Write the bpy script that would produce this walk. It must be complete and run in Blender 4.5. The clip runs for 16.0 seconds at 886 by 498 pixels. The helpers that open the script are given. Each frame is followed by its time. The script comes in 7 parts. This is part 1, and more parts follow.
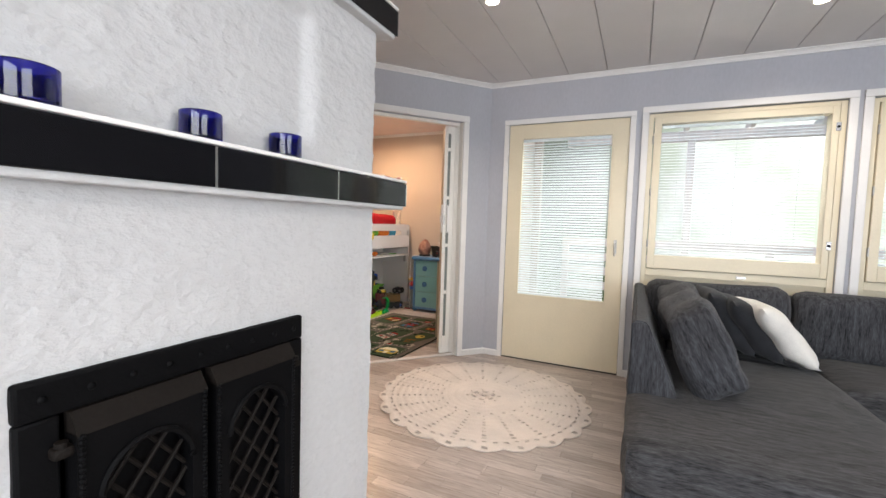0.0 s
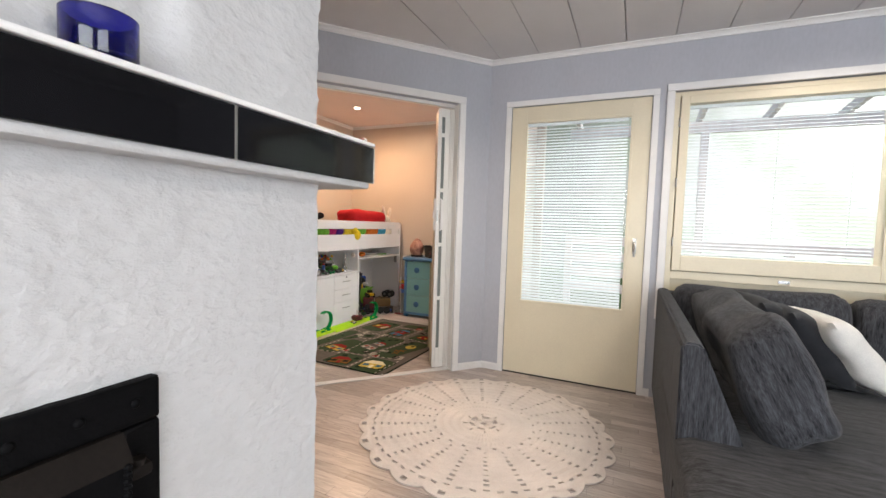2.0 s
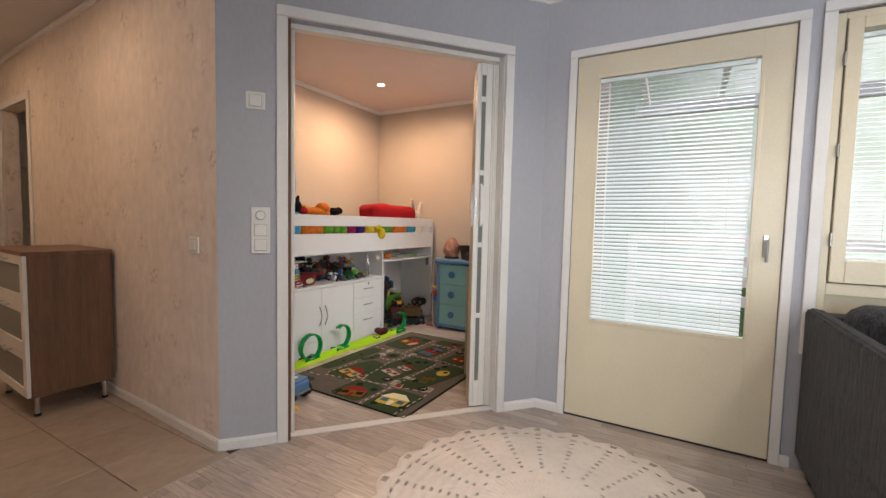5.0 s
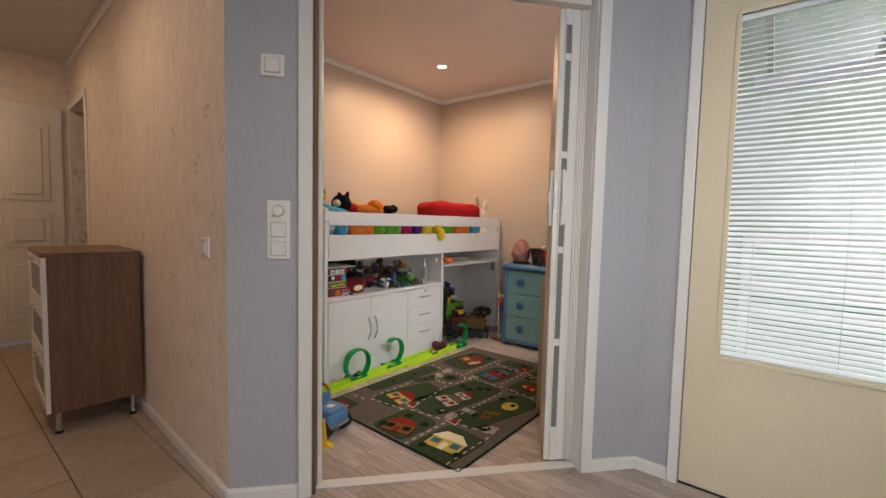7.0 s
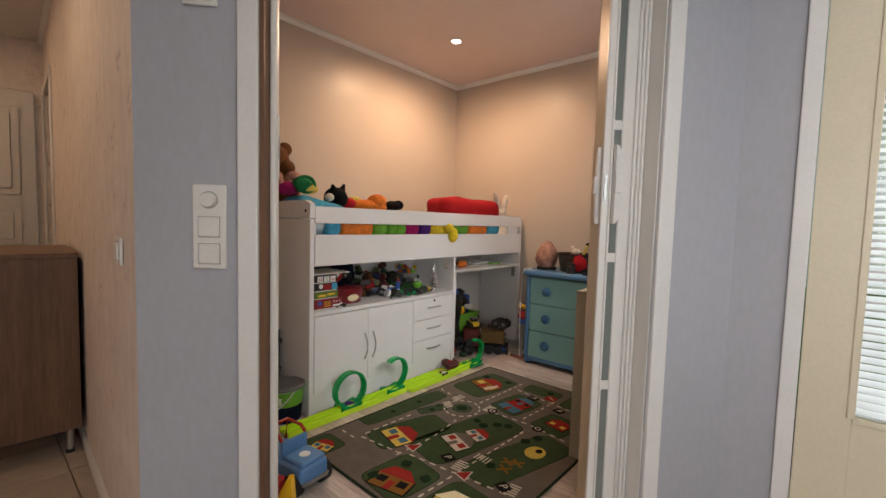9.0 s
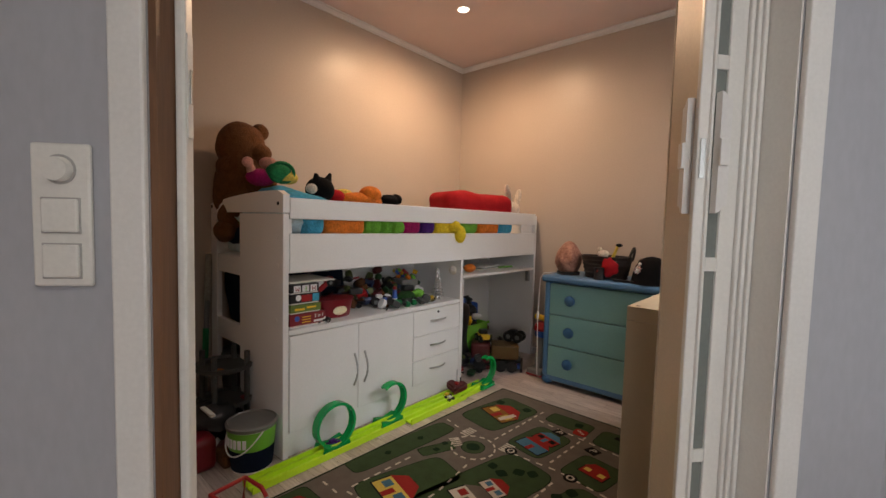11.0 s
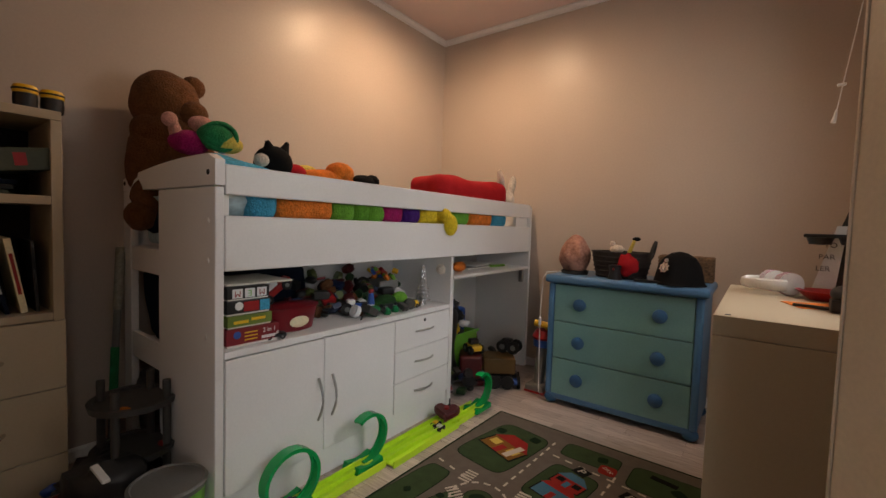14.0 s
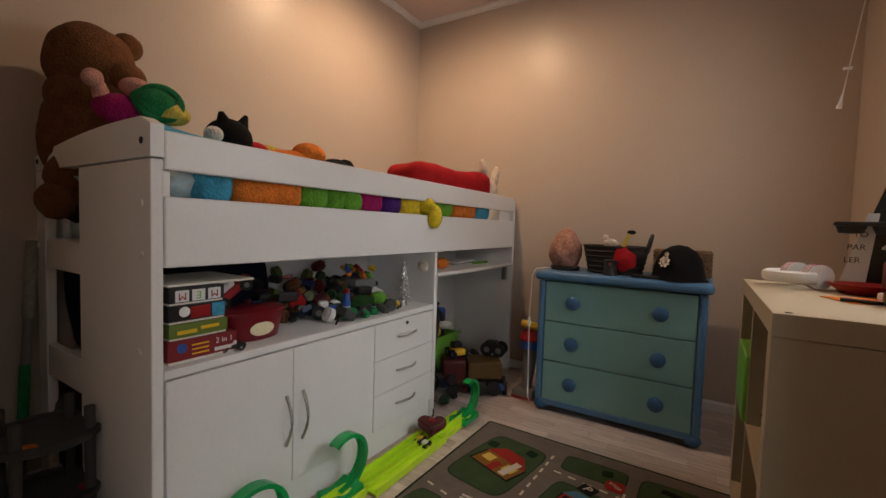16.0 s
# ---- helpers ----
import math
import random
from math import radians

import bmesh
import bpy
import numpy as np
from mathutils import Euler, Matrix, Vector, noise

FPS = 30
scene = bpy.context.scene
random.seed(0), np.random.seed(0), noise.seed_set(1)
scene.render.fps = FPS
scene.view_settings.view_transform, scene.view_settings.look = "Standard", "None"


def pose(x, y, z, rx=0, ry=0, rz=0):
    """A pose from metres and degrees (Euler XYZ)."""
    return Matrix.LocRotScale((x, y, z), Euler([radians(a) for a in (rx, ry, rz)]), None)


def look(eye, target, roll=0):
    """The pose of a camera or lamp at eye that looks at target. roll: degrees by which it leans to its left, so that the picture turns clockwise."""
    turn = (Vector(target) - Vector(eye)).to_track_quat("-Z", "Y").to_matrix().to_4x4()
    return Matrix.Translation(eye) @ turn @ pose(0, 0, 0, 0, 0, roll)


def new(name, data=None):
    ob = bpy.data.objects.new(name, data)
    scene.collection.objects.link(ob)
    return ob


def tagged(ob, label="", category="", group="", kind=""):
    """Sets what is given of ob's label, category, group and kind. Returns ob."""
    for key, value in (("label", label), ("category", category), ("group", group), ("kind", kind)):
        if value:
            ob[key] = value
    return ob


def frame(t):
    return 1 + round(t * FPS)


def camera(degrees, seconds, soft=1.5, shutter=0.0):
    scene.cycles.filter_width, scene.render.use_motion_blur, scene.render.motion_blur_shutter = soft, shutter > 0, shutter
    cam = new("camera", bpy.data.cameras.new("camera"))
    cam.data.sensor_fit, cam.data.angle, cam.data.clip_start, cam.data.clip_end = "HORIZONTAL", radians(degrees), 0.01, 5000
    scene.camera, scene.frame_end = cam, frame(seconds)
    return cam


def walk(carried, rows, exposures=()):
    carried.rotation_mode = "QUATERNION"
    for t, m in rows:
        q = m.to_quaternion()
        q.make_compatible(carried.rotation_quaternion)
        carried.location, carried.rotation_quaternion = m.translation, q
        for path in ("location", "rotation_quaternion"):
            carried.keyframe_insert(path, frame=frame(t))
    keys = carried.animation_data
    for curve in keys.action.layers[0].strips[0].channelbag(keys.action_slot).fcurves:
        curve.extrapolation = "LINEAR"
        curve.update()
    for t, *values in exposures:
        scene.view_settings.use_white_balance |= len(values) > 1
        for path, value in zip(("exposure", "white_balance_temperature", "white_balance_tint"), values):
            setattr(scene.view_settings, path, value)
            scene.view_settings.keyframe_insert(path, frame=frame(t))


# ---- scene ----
cam = camera(93.1, 16.0)
PATH = [
    (0, (-0.128, 0.687, 1.195), (-0.968, 2.498, 1.078), 1.8),
    (0.5, (-0.171, 0.764, 1.194), (-1.004, 2.579, 1.079), 1.7),
    (1, (-0.201, 0.867, 1.188), (-1.034, 2.681, 1.069), 1.7),
    (1.5, (-0.253, 0.99, 1.181), (-1.078, 2.808, 1.063), 1.7),
    (2, (-0.313, 1.121, 1.168), (-1.131, 2.942, 1.051), 1.8),
    (2.5, (-0.365, 1.236, 1.158), (-1.18, 3.059, 1.041), 1.8),
    (3, (-0.425, 1.371, 1.152), (-1.247, 3.19, 1.037), 1.7),
    (5.5, (-0.73, 1.973, 1.133), (-1.78, 3.671, 1.004), 1.3),
    (6, (-0.805, 2.098, 1.13), (-1.932, 3.745, 1.0), 1.3),
    (6.5, (-0.869, 2.206, 1.127), (-2.058, 3.809, 0.996), 1.3),
    (7, (-0.932, 2.325, 1.123), (-2.175, 3.886, 0.994), 1.3),
    (7.5, (-0.986, 2.44, 1.114), (-2.268, 3.97, 0.986), 1.2),
    (8, (-1.052, 2.549, 1.105), (-2.352, 4.064, 0.978), 1.3),
    (8.5, (-1.121, 2.649, 1.103), (-2.426, 4.16, 0.976), 1.4),
    (9, (-1.218, 2.754, 1.109), (-2.529, 4.26, 0.98), 1.6),
    (11.5, (-1.62, 3.161, 1.072), (-2.938, 4.66, 0.95), 1.5),
    (12, (-1.703, 3.228, 1.064), (-3.016, 4.732, 0.939), 1.8),
    (12.5, (-1.778, 3.28, 1.056), (-3.082, 4.791, 0.933), 1.7),
    (13, (-1.853, 3.32, 1.045), (-3.13, 4.854, 0.926), 1.8),
    (13.5, (-1.888, 3.357, 1.027), (-3.137, 4.915, 0.915), 1.7),
    (14, (-1.94, 3.393, 1.005), (-3.138, 4.991, 0.897), 1.8),
    (14.5, (-1.999, 3.427, 0.991), (-3.143, 5.064, 0.882), 1.8),
    (15, (-2.045, 3.466, 0.972), (-3.165, 5.12, 0.867), 1.8),
    (15.5, (-2.103, 3.49, 0.969), (-3.191, 5.165, 0.863), 1.9),
    (16, (-2.146, 3.523, 0.964), (-3.206, 5.216, 0.86), 1.8),
]

EXPOSURES = [(0, 0.2), (3.2, 0.2), (5.5, -0.1), (9.0, -0.25), (11.5, -0.55), (13.0, -0.62), (16.0, -0.78)]
walk(cam, [(t, look(eye, target, roll)) for t, eye, target, roll in PATH], EXPOSURES)

# ---- world and lights ----
world = bpy.data.worlds.new("sky")
scene.world = world
world.use_nodes = True
wn = world.node_tree.nodes
sky = wn.new("ShaderNodeTexSky")
sky.sky_type, sky.sun_disc = "NISHITA", False
sky.sun_elevation, sky.sun_rotation = radians(48), radians(40)
world.node_tree.links.new(sky.outputs[0], wn["Background"].inputs[0])
wn["Background"].inputs[1].default_value = 0.15

sun = new("sun", bpy.data.lights.new("sun", "SUN"))
sun.data.energy, sun.data.angle, sun.data.color = 1.4, radians(12), (1, 0.95, 0.88)
sun.matrix_basis = look((3, 8, 6), (0, 4, 0))

CEIL = 2.468
KCEIL = 2.535


def spot_lamp(name, x, y, z, watts, colour, size=150, edge=0.7):
    """The light of one recessed ceiling lamp."""
    lamp = new(name, bpy.data.lights.new(name, "SPOT"))
    lamp.data.energy, lamp.data.color = watts, colour
    lamp.data.spot_size, lamp.data.spot_blend, lamp.data.shadow_soft_size = radians(size), edge, 0.03
    lamp.matrix_basis = pose(x, y, z)
    return lamp


def disk_lamp(name, x, y, z, watts, colour):
    """The light of one flush ceiling lamp with a flat glowing disk."""
    lamp = new(name, bpy.data.lights.new(name, "AREA"))
    lamp.data.shape, lamp.data.size = "DISK", 0.075
    lamp.data.energy, lamp.data.color = watts, colour
    lamp.matrix_basis = pose(x, y, z)
    return lamp


def sky_lamp(name, eye, target, w, h, watts, colour):
    """Daylight entering by one opening."""
    lamp = new(name, bpy.data.lights.new(name, "AREA"))
    lamp.data.shape, lamp.data.size, lamp.data.size_y = "RECTANGLE", w, h
    lamp.data.energy, lamp.data.color = watts, colour
    lamp.matrix_basis = look(eye, target)
    return lamp


WARM = (1.0, 0.65, 0.39)
DAY = (0.92, 0.96, 1.0)
# The last two living spots are out of view, added to brighten the room.
LIVING_SPOTS = [(-0.951, 3.023), (0.705, 3.657), (0.9, 1.2), (-0.5, -0.6)]
KID_SPOTS = [(-3.415, 5.37, 88)]
HALL_SPOTS = [(-3.6, 2.35), (-5.2, 2.35)]
for x, y in LIVING_SPOTS:
    spot_lamp("living_spot", x, y, CEIL - 0.03, 40, (1, 0.89, 0.76))
for x, y, watts in KID_SPOTS:
    spot_lamp("kid_spot", x, y, KCEIL - 0.03, watts, WARM, 180, 0.75)
for x, y in HALL_SPOTS:
    disk_lamp("hall_spot", x, y, CEIL - 0.03, 6, WARM)
sky_lamp("window_daylight", (0.55, 5.6, 3.3), (0.55, 4.0, 1.2), 2.6, 1.2, 105, DAY)
sky_lamp("east_daylight", (3.75, -0.4, 1.47), (0, -0.4, 1.3), 2.6, 1.35, 86, DAY)
sky_lamp("south_daylight", (1.0, -2.46, 1.37), (0.6, 3, 1.0), 3.1, 1.5, 130, DAY)
sky_lamp("kid_daylight", (-1.46, 5.22, 1.55), (-3.2, 4.9, 0.9), 0.7, 0.9, 7.5, (1.0, 0.93, 0.86))

# ---- materials ----
def mat(name, col, rough=0.5, metal=0.0, var=0.08, scale=5.0, fine=120.0, bump=0.15, depth=0.001, clear=0.0, trans=0.0, stretch=(1, 1, 1), col2=None, sheen=0.0, each=0.0, emit=0.0):
    """A surface with broad stains, fine grain and fine relief. each: how far alike pieces differ."""
    m = bpy.data.materials.new(name)
    m.use_nodes = True
    n, k = m.node_tree.nodes, m.node_tree.links
    b = n["Principled BSDF"]
    b.inputs["Roughness"].default_value, b.inputs["Metallic"].default_value = rough, metal
    b.inputs["Coat Weight"].default_value, b.inputs["Transmission Weight"].default_value = clear, trans
    b.inputs["Sheen Weight"].default_value = sheen * 0.3
    if rough >= 0.85:
        b.inputs["Specular IOR Level"].default_value = 0.15
    co, mp = n.new("ShaderNodeTexCoord"), n.new("ShaderNodeMapping")
    mp.inputs["Scale"].default_value = stretch
    k.new(co.outputs["Object"], mp.inputs["Vector"])
    broad, grain = n.new("ShaderNodeTexNoise"), n.new("ShaderNodeTexNoise")
    broad.inputs["Scale"].default_value, grain.inputs["Scale"].default_value = scale, fine
    broad.inputs["Detail"].default_value = grain.inputs["Detail"].default_value = 4
    for t in (broad, grain):
        k.new(mp.outputs[0], t.inputs["Vector"])
    add = n.new("ShaderNodeMath")
    add.operation = "MULTIPLY_ADD"
    add.inputs[1].default_value = 0.5
    k.new(grain.outputs["Fac"], add.inputs[0])
    half = n.new("ShaderNodeMath")
    half.operation = "MULTIPLY"
    half.inputs[1].default_value = 0.5
    k.new(broad.outputs["Fac"], half.inputs[0])
    k.new(half.outputs[0], add.inputs[2])
    ramp = n.new("ShaderNodeValToRGB")
    lo = tuple(max(0, c * (1 - 2 * var)) for c in col)
    hi = col2 or tuple(min(1, c * (1 + 2 * var)) for c in col)
    ramp.color_ramp.elements[0].position, ramp.color_ramp.elements[1].position = 0.3, 0.7
    ramp.color_ramp.elements[0].color, ramp.color_ramp.elements[1].color = (*lo, 1), (*hi, 1)
    k.new(add.outputs[0], ramp.inputs[0])
    out = ramp.outputs[0]
    if each:
        info, hsv, mr = n.new("ShaderNodeObjectInfo"), n.new("ShaderNodeHueSaturation"), n.new("ShaderNodeMapRange")
        mr.inputs["To Min"].default_value, mr.inputs["To Max"].default_value = 1 - each, 1 + each
        k.new(info.outputs["Random"], mr.inputs["Value"])
        k.new(mr.outputs[0], hsv.inputs["Value"])
        k.new(out, hsv.inputs["Color"])
        out = hsv.outputs[0]
    k.new(out, b.inputs["Base Color"])
    bp = n.new("ShaderNodeBump")
    bp.inputs["Strength"].default_value, bp.inputs["Distance"].default_value = bump, depth
    k.new(grain.outputs["Fac"], bp.inputs["Height"])
    k.new(bp.outputs[0], b.inputs["Normal"])
    if emit:
        b.inputs["Emission Color"].default_value, b.inputs["Emission Strength"].default_value = (*col, 1), emit
    return m


def wood_strips(name, a, b_, c):
    """Three-strip laminate: staves of uneven tone with grain along x."""
    m = bpy.data.materials.new(name)
    m.use_nodes = True
    n, k = m.node_tree.nodes, m.node_tree.links
    p = n["Principled BSDF"]
    p.inputs["Roughness"].default_value = 0.32
    co, mp, info = n.new("ShaderNodeTexCoord"), n.new("ShaderNodeMapping"), n.new("ShaderNodeObjectInfo")
    off = n.new("ShaderNodeVectorMath")
    off.operation = "SCALE"
    comb = n.new("ShaderNodeCombineXYZ")
    k.new(info.outputs["Random"], comb.inputs[0])
    comb.inputs[1].default_value = 0
    off.inputs["Scale"].default_value = 7.3
    k.new(comb.outputs[0], off.inputs[0])
    shift = n.new("ShaderNodeVectorMath")
    k.new(co.outputs["Object"], shift.inputs[0])
    k.new(off.outputs[0], shift.inputs[1])
    brick = n.new("ShaderNodeTexBrick")
    brick.offset, brick.squash = 0.37, 1.0
    brick.inputs["Scale"].default_value, brick.inputs["Mortar Size"].default_value = 1.0, 0.0006
    brick.inputs["Brick Width"].default_value, brick.inputs["Row Height"].default_value = 0.41, 0.0647
    brick.inputs["Color1"].default_value, brick.inputs["Color2"].default_value, brick.inputs["Mortar"].default_value = (*a, 1), (*b_, 1), (*c, 1)
    k.new(shift.outputs[0], brick.inputs["Vector"])
    mp.inputs["Scale"].default_value = (1.2, 14, 1)
    k.new(shift.outputs[0], mp.inputs["Vector"])
    grain = n.new("ShaderNodeTexNoise")
    grain.inputs["Scale"].default_value, grain.inputs["Detail"].default_value, grain.inputs["Roughness"].default_value = 6, 7, 0.65
    k.new(mp.outputs[0], grain.inputs["Vector"])
    ramp = n.new("ShaderNodeValToRGB")
    ramp.color_ramp.elements[0].position, ramp.color_ramp.elements[1].position = 0.3, 0.68
    ramp.color_ramp.elements[0].color, ramp.color_ramp.elements[1].color = (0.62, 0.6, 0.58, 1), (1.12, 1.12, 1.12, 1)
    k.new(grain.outputs["Fac"], ramp.inputs[0])
    mix = n.new("ShaderNodeMix")
    mix.data_type, mix.blend_type = "RGBA", "MULTIPLY"
    mix.inputs[0].default_value = 1
    k.new(brick.outputs["Color"], mix.inputs[6])
    k.new(ramp.outputs[0], mix.inputs[7])
    k.new(mix.outputs[2], p.inputs["Base Color"])
    bp = n.new("ShaderNodeBump")
    bp.inputs["Strength"].default_value, bp.inputs["Distance"].default_value = 0.15, 0.0006
    k.new(grain.outputs["Fac"], bp.inputs["Height"])
    k.new(bp.outputs[0], p.inputs["Normal"])
    return m


def glass(name, tint=(1, 1, 1), rough=0.0, ior=1.45):
    m = bpy.data.materials.new(name)
    m.use_nodes = True
    b = m.node_tree.nodes["Principled BSDF"]
    b.inputs["Base Color"].default_value = (*tint, 1)
    b.inputs["Roughness"].default_value, b.inputs["Transmission Weight"].default_value, b.inputs["IOR"].default_value = rough, 1.0, ior
    return m


def stamped(m, col, scale, amount):
    """Scattered faded sponge marks printed over a wallpaper."""
    n, k = m.node_tree.nodes, m.node_tree.links
    b = n["Principled BSDF"]
    base = b.inputs["Base Color"].links[0].from_socket
    co, vo, no, lo, hi = n.new("ShaderNodeTexCoord"), n.new("ShaderNodeTexVoronoi"), n.new("ShaderNodeTexNoise"), n.new("ShaderNodeMapRange"), n.new("ShaderNodeMapRange")
    vo.inputs["Scale"].default_value, vo.inputs["Randomness"].default_value = scale, 0.8
    no.inputs["Scale"].default_value, no.inputs["Detail"].default_value = scale * 6, 5
    k.new(co.outputs["Object"], vo.inputs["Vector"])
    k.new(co.outputs["Object"], no.inputs["Vector"])
    lo.inputs["From Min"].default_value, lo.inputs["From Max"].default_value = 0.42, 0.12
    lo.inputs["To Min"].default_value, lo.inputs["To Max"].default_value = 0, 1
    k.new(vo.outputs["Distance"], lo.inputs["Value"])
    hi.inputs["From Min"].default_value, hi.inputs["From Max"].default_value = 0.5, 0.62
    hi.inputs["To Min"].default_value, hi.inputs["To Max"].default_value = 0, amount
    k.new(no.outputs["Fac"], hi.inputs["Value"])
    mul = n.new("ShaderNodeMath")
    mul.operation = "MULTIPLY"
    k.new(lo.outputs[0], mul.inputs[0])
    k.new(hi.outputs[0], mul.inputs[1])
    mix = n.new("ShaderNodeMix")
    mix.data_type = "RGBA"
    mix.inputs[7].default_value = (*col, 1)
    k.new(mul.outputs[0], mix.inputs[0])
    k.new(base, mix.inputs[6])
    k.new(mix.outputs[2], b.inputs["Base Color"])


BLUE_WALL = mat("blue_grey_wallpaper", (0.43, 0.44, 0.485), 0.75, var=0.035, scale=3, fine=60, bump=0.12, stretch=(1, 1, 0.4))
HALL_WALL = mat("rosy_wallpaper", (0.78, 0.70, 0.64), 0.6, var=0.06, scale=11, fine=24, bump=0.2, stretch=(1, 1, 0.6))
stamped(HALL_WALL, (0.42, 0.34, 0.33), 5.5, 0.8)
KID_WALL = mat("cream_painted_wall", (0.52, 0.44, 0.375), 0.36, var=0.025, scale=2, fine=90, bump=0.12)
KID_WALL.node_tree.nodes["Principled BSDF"].inputs["Specular IOR Level"].default_value = 0.3
CEILING = mat("ceiling_board", (0.62, 0.60, 0.60), 0.5, var=0.02, bump=0.05)
KID_CEIL = mat("kid_ceiling_paint", (0.68, 0.55, 0.52), 0.5, var=0.02, bump=0.05)
WHITE = mat("white_gloss_paint", (0.78, 0.77, 0.74), 0.35, var=0.03, bump=0.05)
CREAM = mat("cream_gloss_paint", (0.72, 0.645, 0.485), 0.32, var=0.03, bump=0.06, scale=3)
TRIM = mat("white_trim_paint", (0.78, 0.77, 0.76), 0.4, var=0.03, bump=0.05)
PLASTER = mat("rough_white_plaster", (0.51, 0.51, 0.515), 0.85, var=0.03, scale=4, fine=52, bump=0.7, depth=0.008, stretch=(1, 0.8, 1.2))
BLACK_TILE = mat("black_glazed_tile", (0.005, 0.005, 0.006), 0.07, var=0.1, bump=0.02)
BLACK_TILE.node_tree.nodes["Principled BSDF"].inputs["Specular IOR Level"].default_value = 0.22
IRON = mat("black_cast_iron", (0.003, 0.003, 0.0035), 0.55, metal=0.0, var=0.2, fine=220, bump=0.5)
IRON.node_tree.nodes["Principled BSDF"].inputs["Specular IOR Level"].default_value = 0.07
IRON_WORN = mat("worn_cast_iron", (0.009, 0.007, 0.006), 0.65, metal=0.0, var=0.2, fine=160, bump=0.4)
IRON_WORN.node_tree.nodes["Principled BSDF"].inputs["Specular IOR Level"].default_value = 0.12
CHROME = mat("polished_metal", (0.6, 0.6, 0.6), 0.22, metal=1.0, var=0.03, bump=0.02)
STEEL = mat("brushed_steel", (0.45, 0.44, 0.42), 0.35, metal=1.0, var=0.05, bump=0.05)
LAMINATE = wood_strips("grey_oak_laminate", (0.60, 0.525, 0.485), (0.40, 0.335, 0.30), (0.12, 0.1, 0.08))
TILE = mat("beige_floor_tile", (0.38, 0.31, 0.25), 0.3, var=0.09, scale=4, fine=18, bump=0.1, each=0.06)
GROUT = mat("brown_grout", (0.10, 0.08, 0.07), 0.9, var=0.1)
COTTON = mat("cream_cotton_cord", (0.74, 0.66, 0.60), 0.9, var=0.08, fine=260, bump=0.8, depth=0.002, sheen=0.3)
SOFA = mat("charcoal_weave", (0.046, 0.046, 0.049), 0.95, var=0.45, scale=60, fine=260, bump=0.9, depth=0.003, stretch=(0.14, 1, 1), sheen=0.3)
SOFA_UP = mat("charcoal_weave_upright", (0.048, 0.049, 0.055), 0.95, var=0.45, scale=60, fine=260, bump=0.9, depth=0.003, stretch=(1, 1, 0.12), sheen=0.3)
DARK_FABRIC = mat("dark_grey_velvet", (0.022, 0.023, 0.027), 0.9, var=0.15, scale=14, fine=300, bump=0.5, sheen=0.4)
WHITE_FABRIC = mat("white_plush", (0.72, 0.70, 0.66), 0.95, var=0.06, scale=12, fine=200, bump=0.8, depth=0.003, sheen=0.4)
BLIND = mat("white_blind_slat", (0.70, 0.73, 0.74), 0.4, var=0.02, bump=0.02)
bn, bk = BLIND.node_tree.nodes, BLIND.node_tree.links
tl, mx = bn.new("ShaderNodeBsdfTranslucent"), bn.new("ShaderNodeMixShader")
tl.inputs[0].default_value, mx.inputs[0].default_value = (0.85, 0.95, 0.93, 1), 0.25
bk.new(bn["Principled BSDF"].outputs[0], mx.inputs[1])
bk.new(tl.outputs[0], mx.inputs[2])
bk.new(mx.outputs[0], bn["Material Output"].inputs["Surface"])
GLASS = glass("window_glass", ior=1.12)
SWITCH_GAP = mat("shaded_plastic_joint", (0.42, 0.41, 0.40), 0.5, var=0.03)
FROST = mat("frosted_glass", (0.20, 0.22, 0.21), 0.25, var=0.04, bump=0.05)
BEDWHITE = mat("white_melamine", (0.82, 0.81, 0.80), 0.33, var=0.02, scale=3, bump=0.04)
SHELF_CREAM = mat("cream_melamine", (0.44, 0.36, 0.245), 0.45, var=0.02, scale=3, bump=0.04)
# Black stands for shade inside the bookcase; the door threshold uses it too.
BLACK_BOARD = mat("shade_black_board", (0.02, 0.018, 0.016), 0.6, var=0.1)
WALNUT = mat("walnut_veneer", (0.16, 0.085, 0.05), 0.4, var=0.2, scale=5, fine=26, bump=0.1, stretch=(6, 6, 0.35))
DOORGLOW = mat("ceiling_lamp_glow", (1.0, 0.86, 0.66), 0.4, emit=14.0)
JAMB = mat("bare_brown_wood", (0.16, 0.075, 0.035), 0.55, var=0.15, scale=4, fine=40, bump=0.2, stretch=(5, 5, 0.3))
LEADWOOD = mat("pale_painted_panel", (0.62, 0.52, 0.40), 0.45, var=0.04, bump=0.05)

# ---- mesh helpers ----
def box(bm, x0, x1, y0, y1, z0, z1, bevel=0.0, seg=2, m=None):
    """A box between two corners, with rounded edges, added to bm."""
    flat = bm.faces.layers.int.get("flat") or bm.faces.layers.int.new("flat")
    r = bmesh.ops.create_cube(bm, size=1)
    c, s = Vector(((x0 + x1) / 2, (y0 + y1) / 2, (z0 + z1) / 2)), (abs(x1 - x0), abs(y1 - y0), abs(z1 - z0))
    for v in r["verts"]:
        v.co = Vector((v.co.x * s[0], v.co.y * s[1], v.co.z * s[2])) + c
    vs = r["verts"]
    if bevel:
        es = list({e for v in vs for e in v.link_edges})
        g = bmesh.ops.bevel(bm, geom=es, offset=min(bevel, min(s) * 0.49), segments=seg, affect="EDGES", profile=0.5)
        vs = list({v for f in g["faces"] for v in f.verts} | {v for v in vs if v.is_valid})
        for f in {f for v in vs for f in v.link_faces}:
            f.normal_update()
            if max(abs(f.normal.x), abs(f.normal.y), abs(f.normal.z)) > 0.9999:
                f[flat] = 1
    if m is not None:
        bmesh.ops.transform(bm, matrix=m, verts=vs)
    return bm


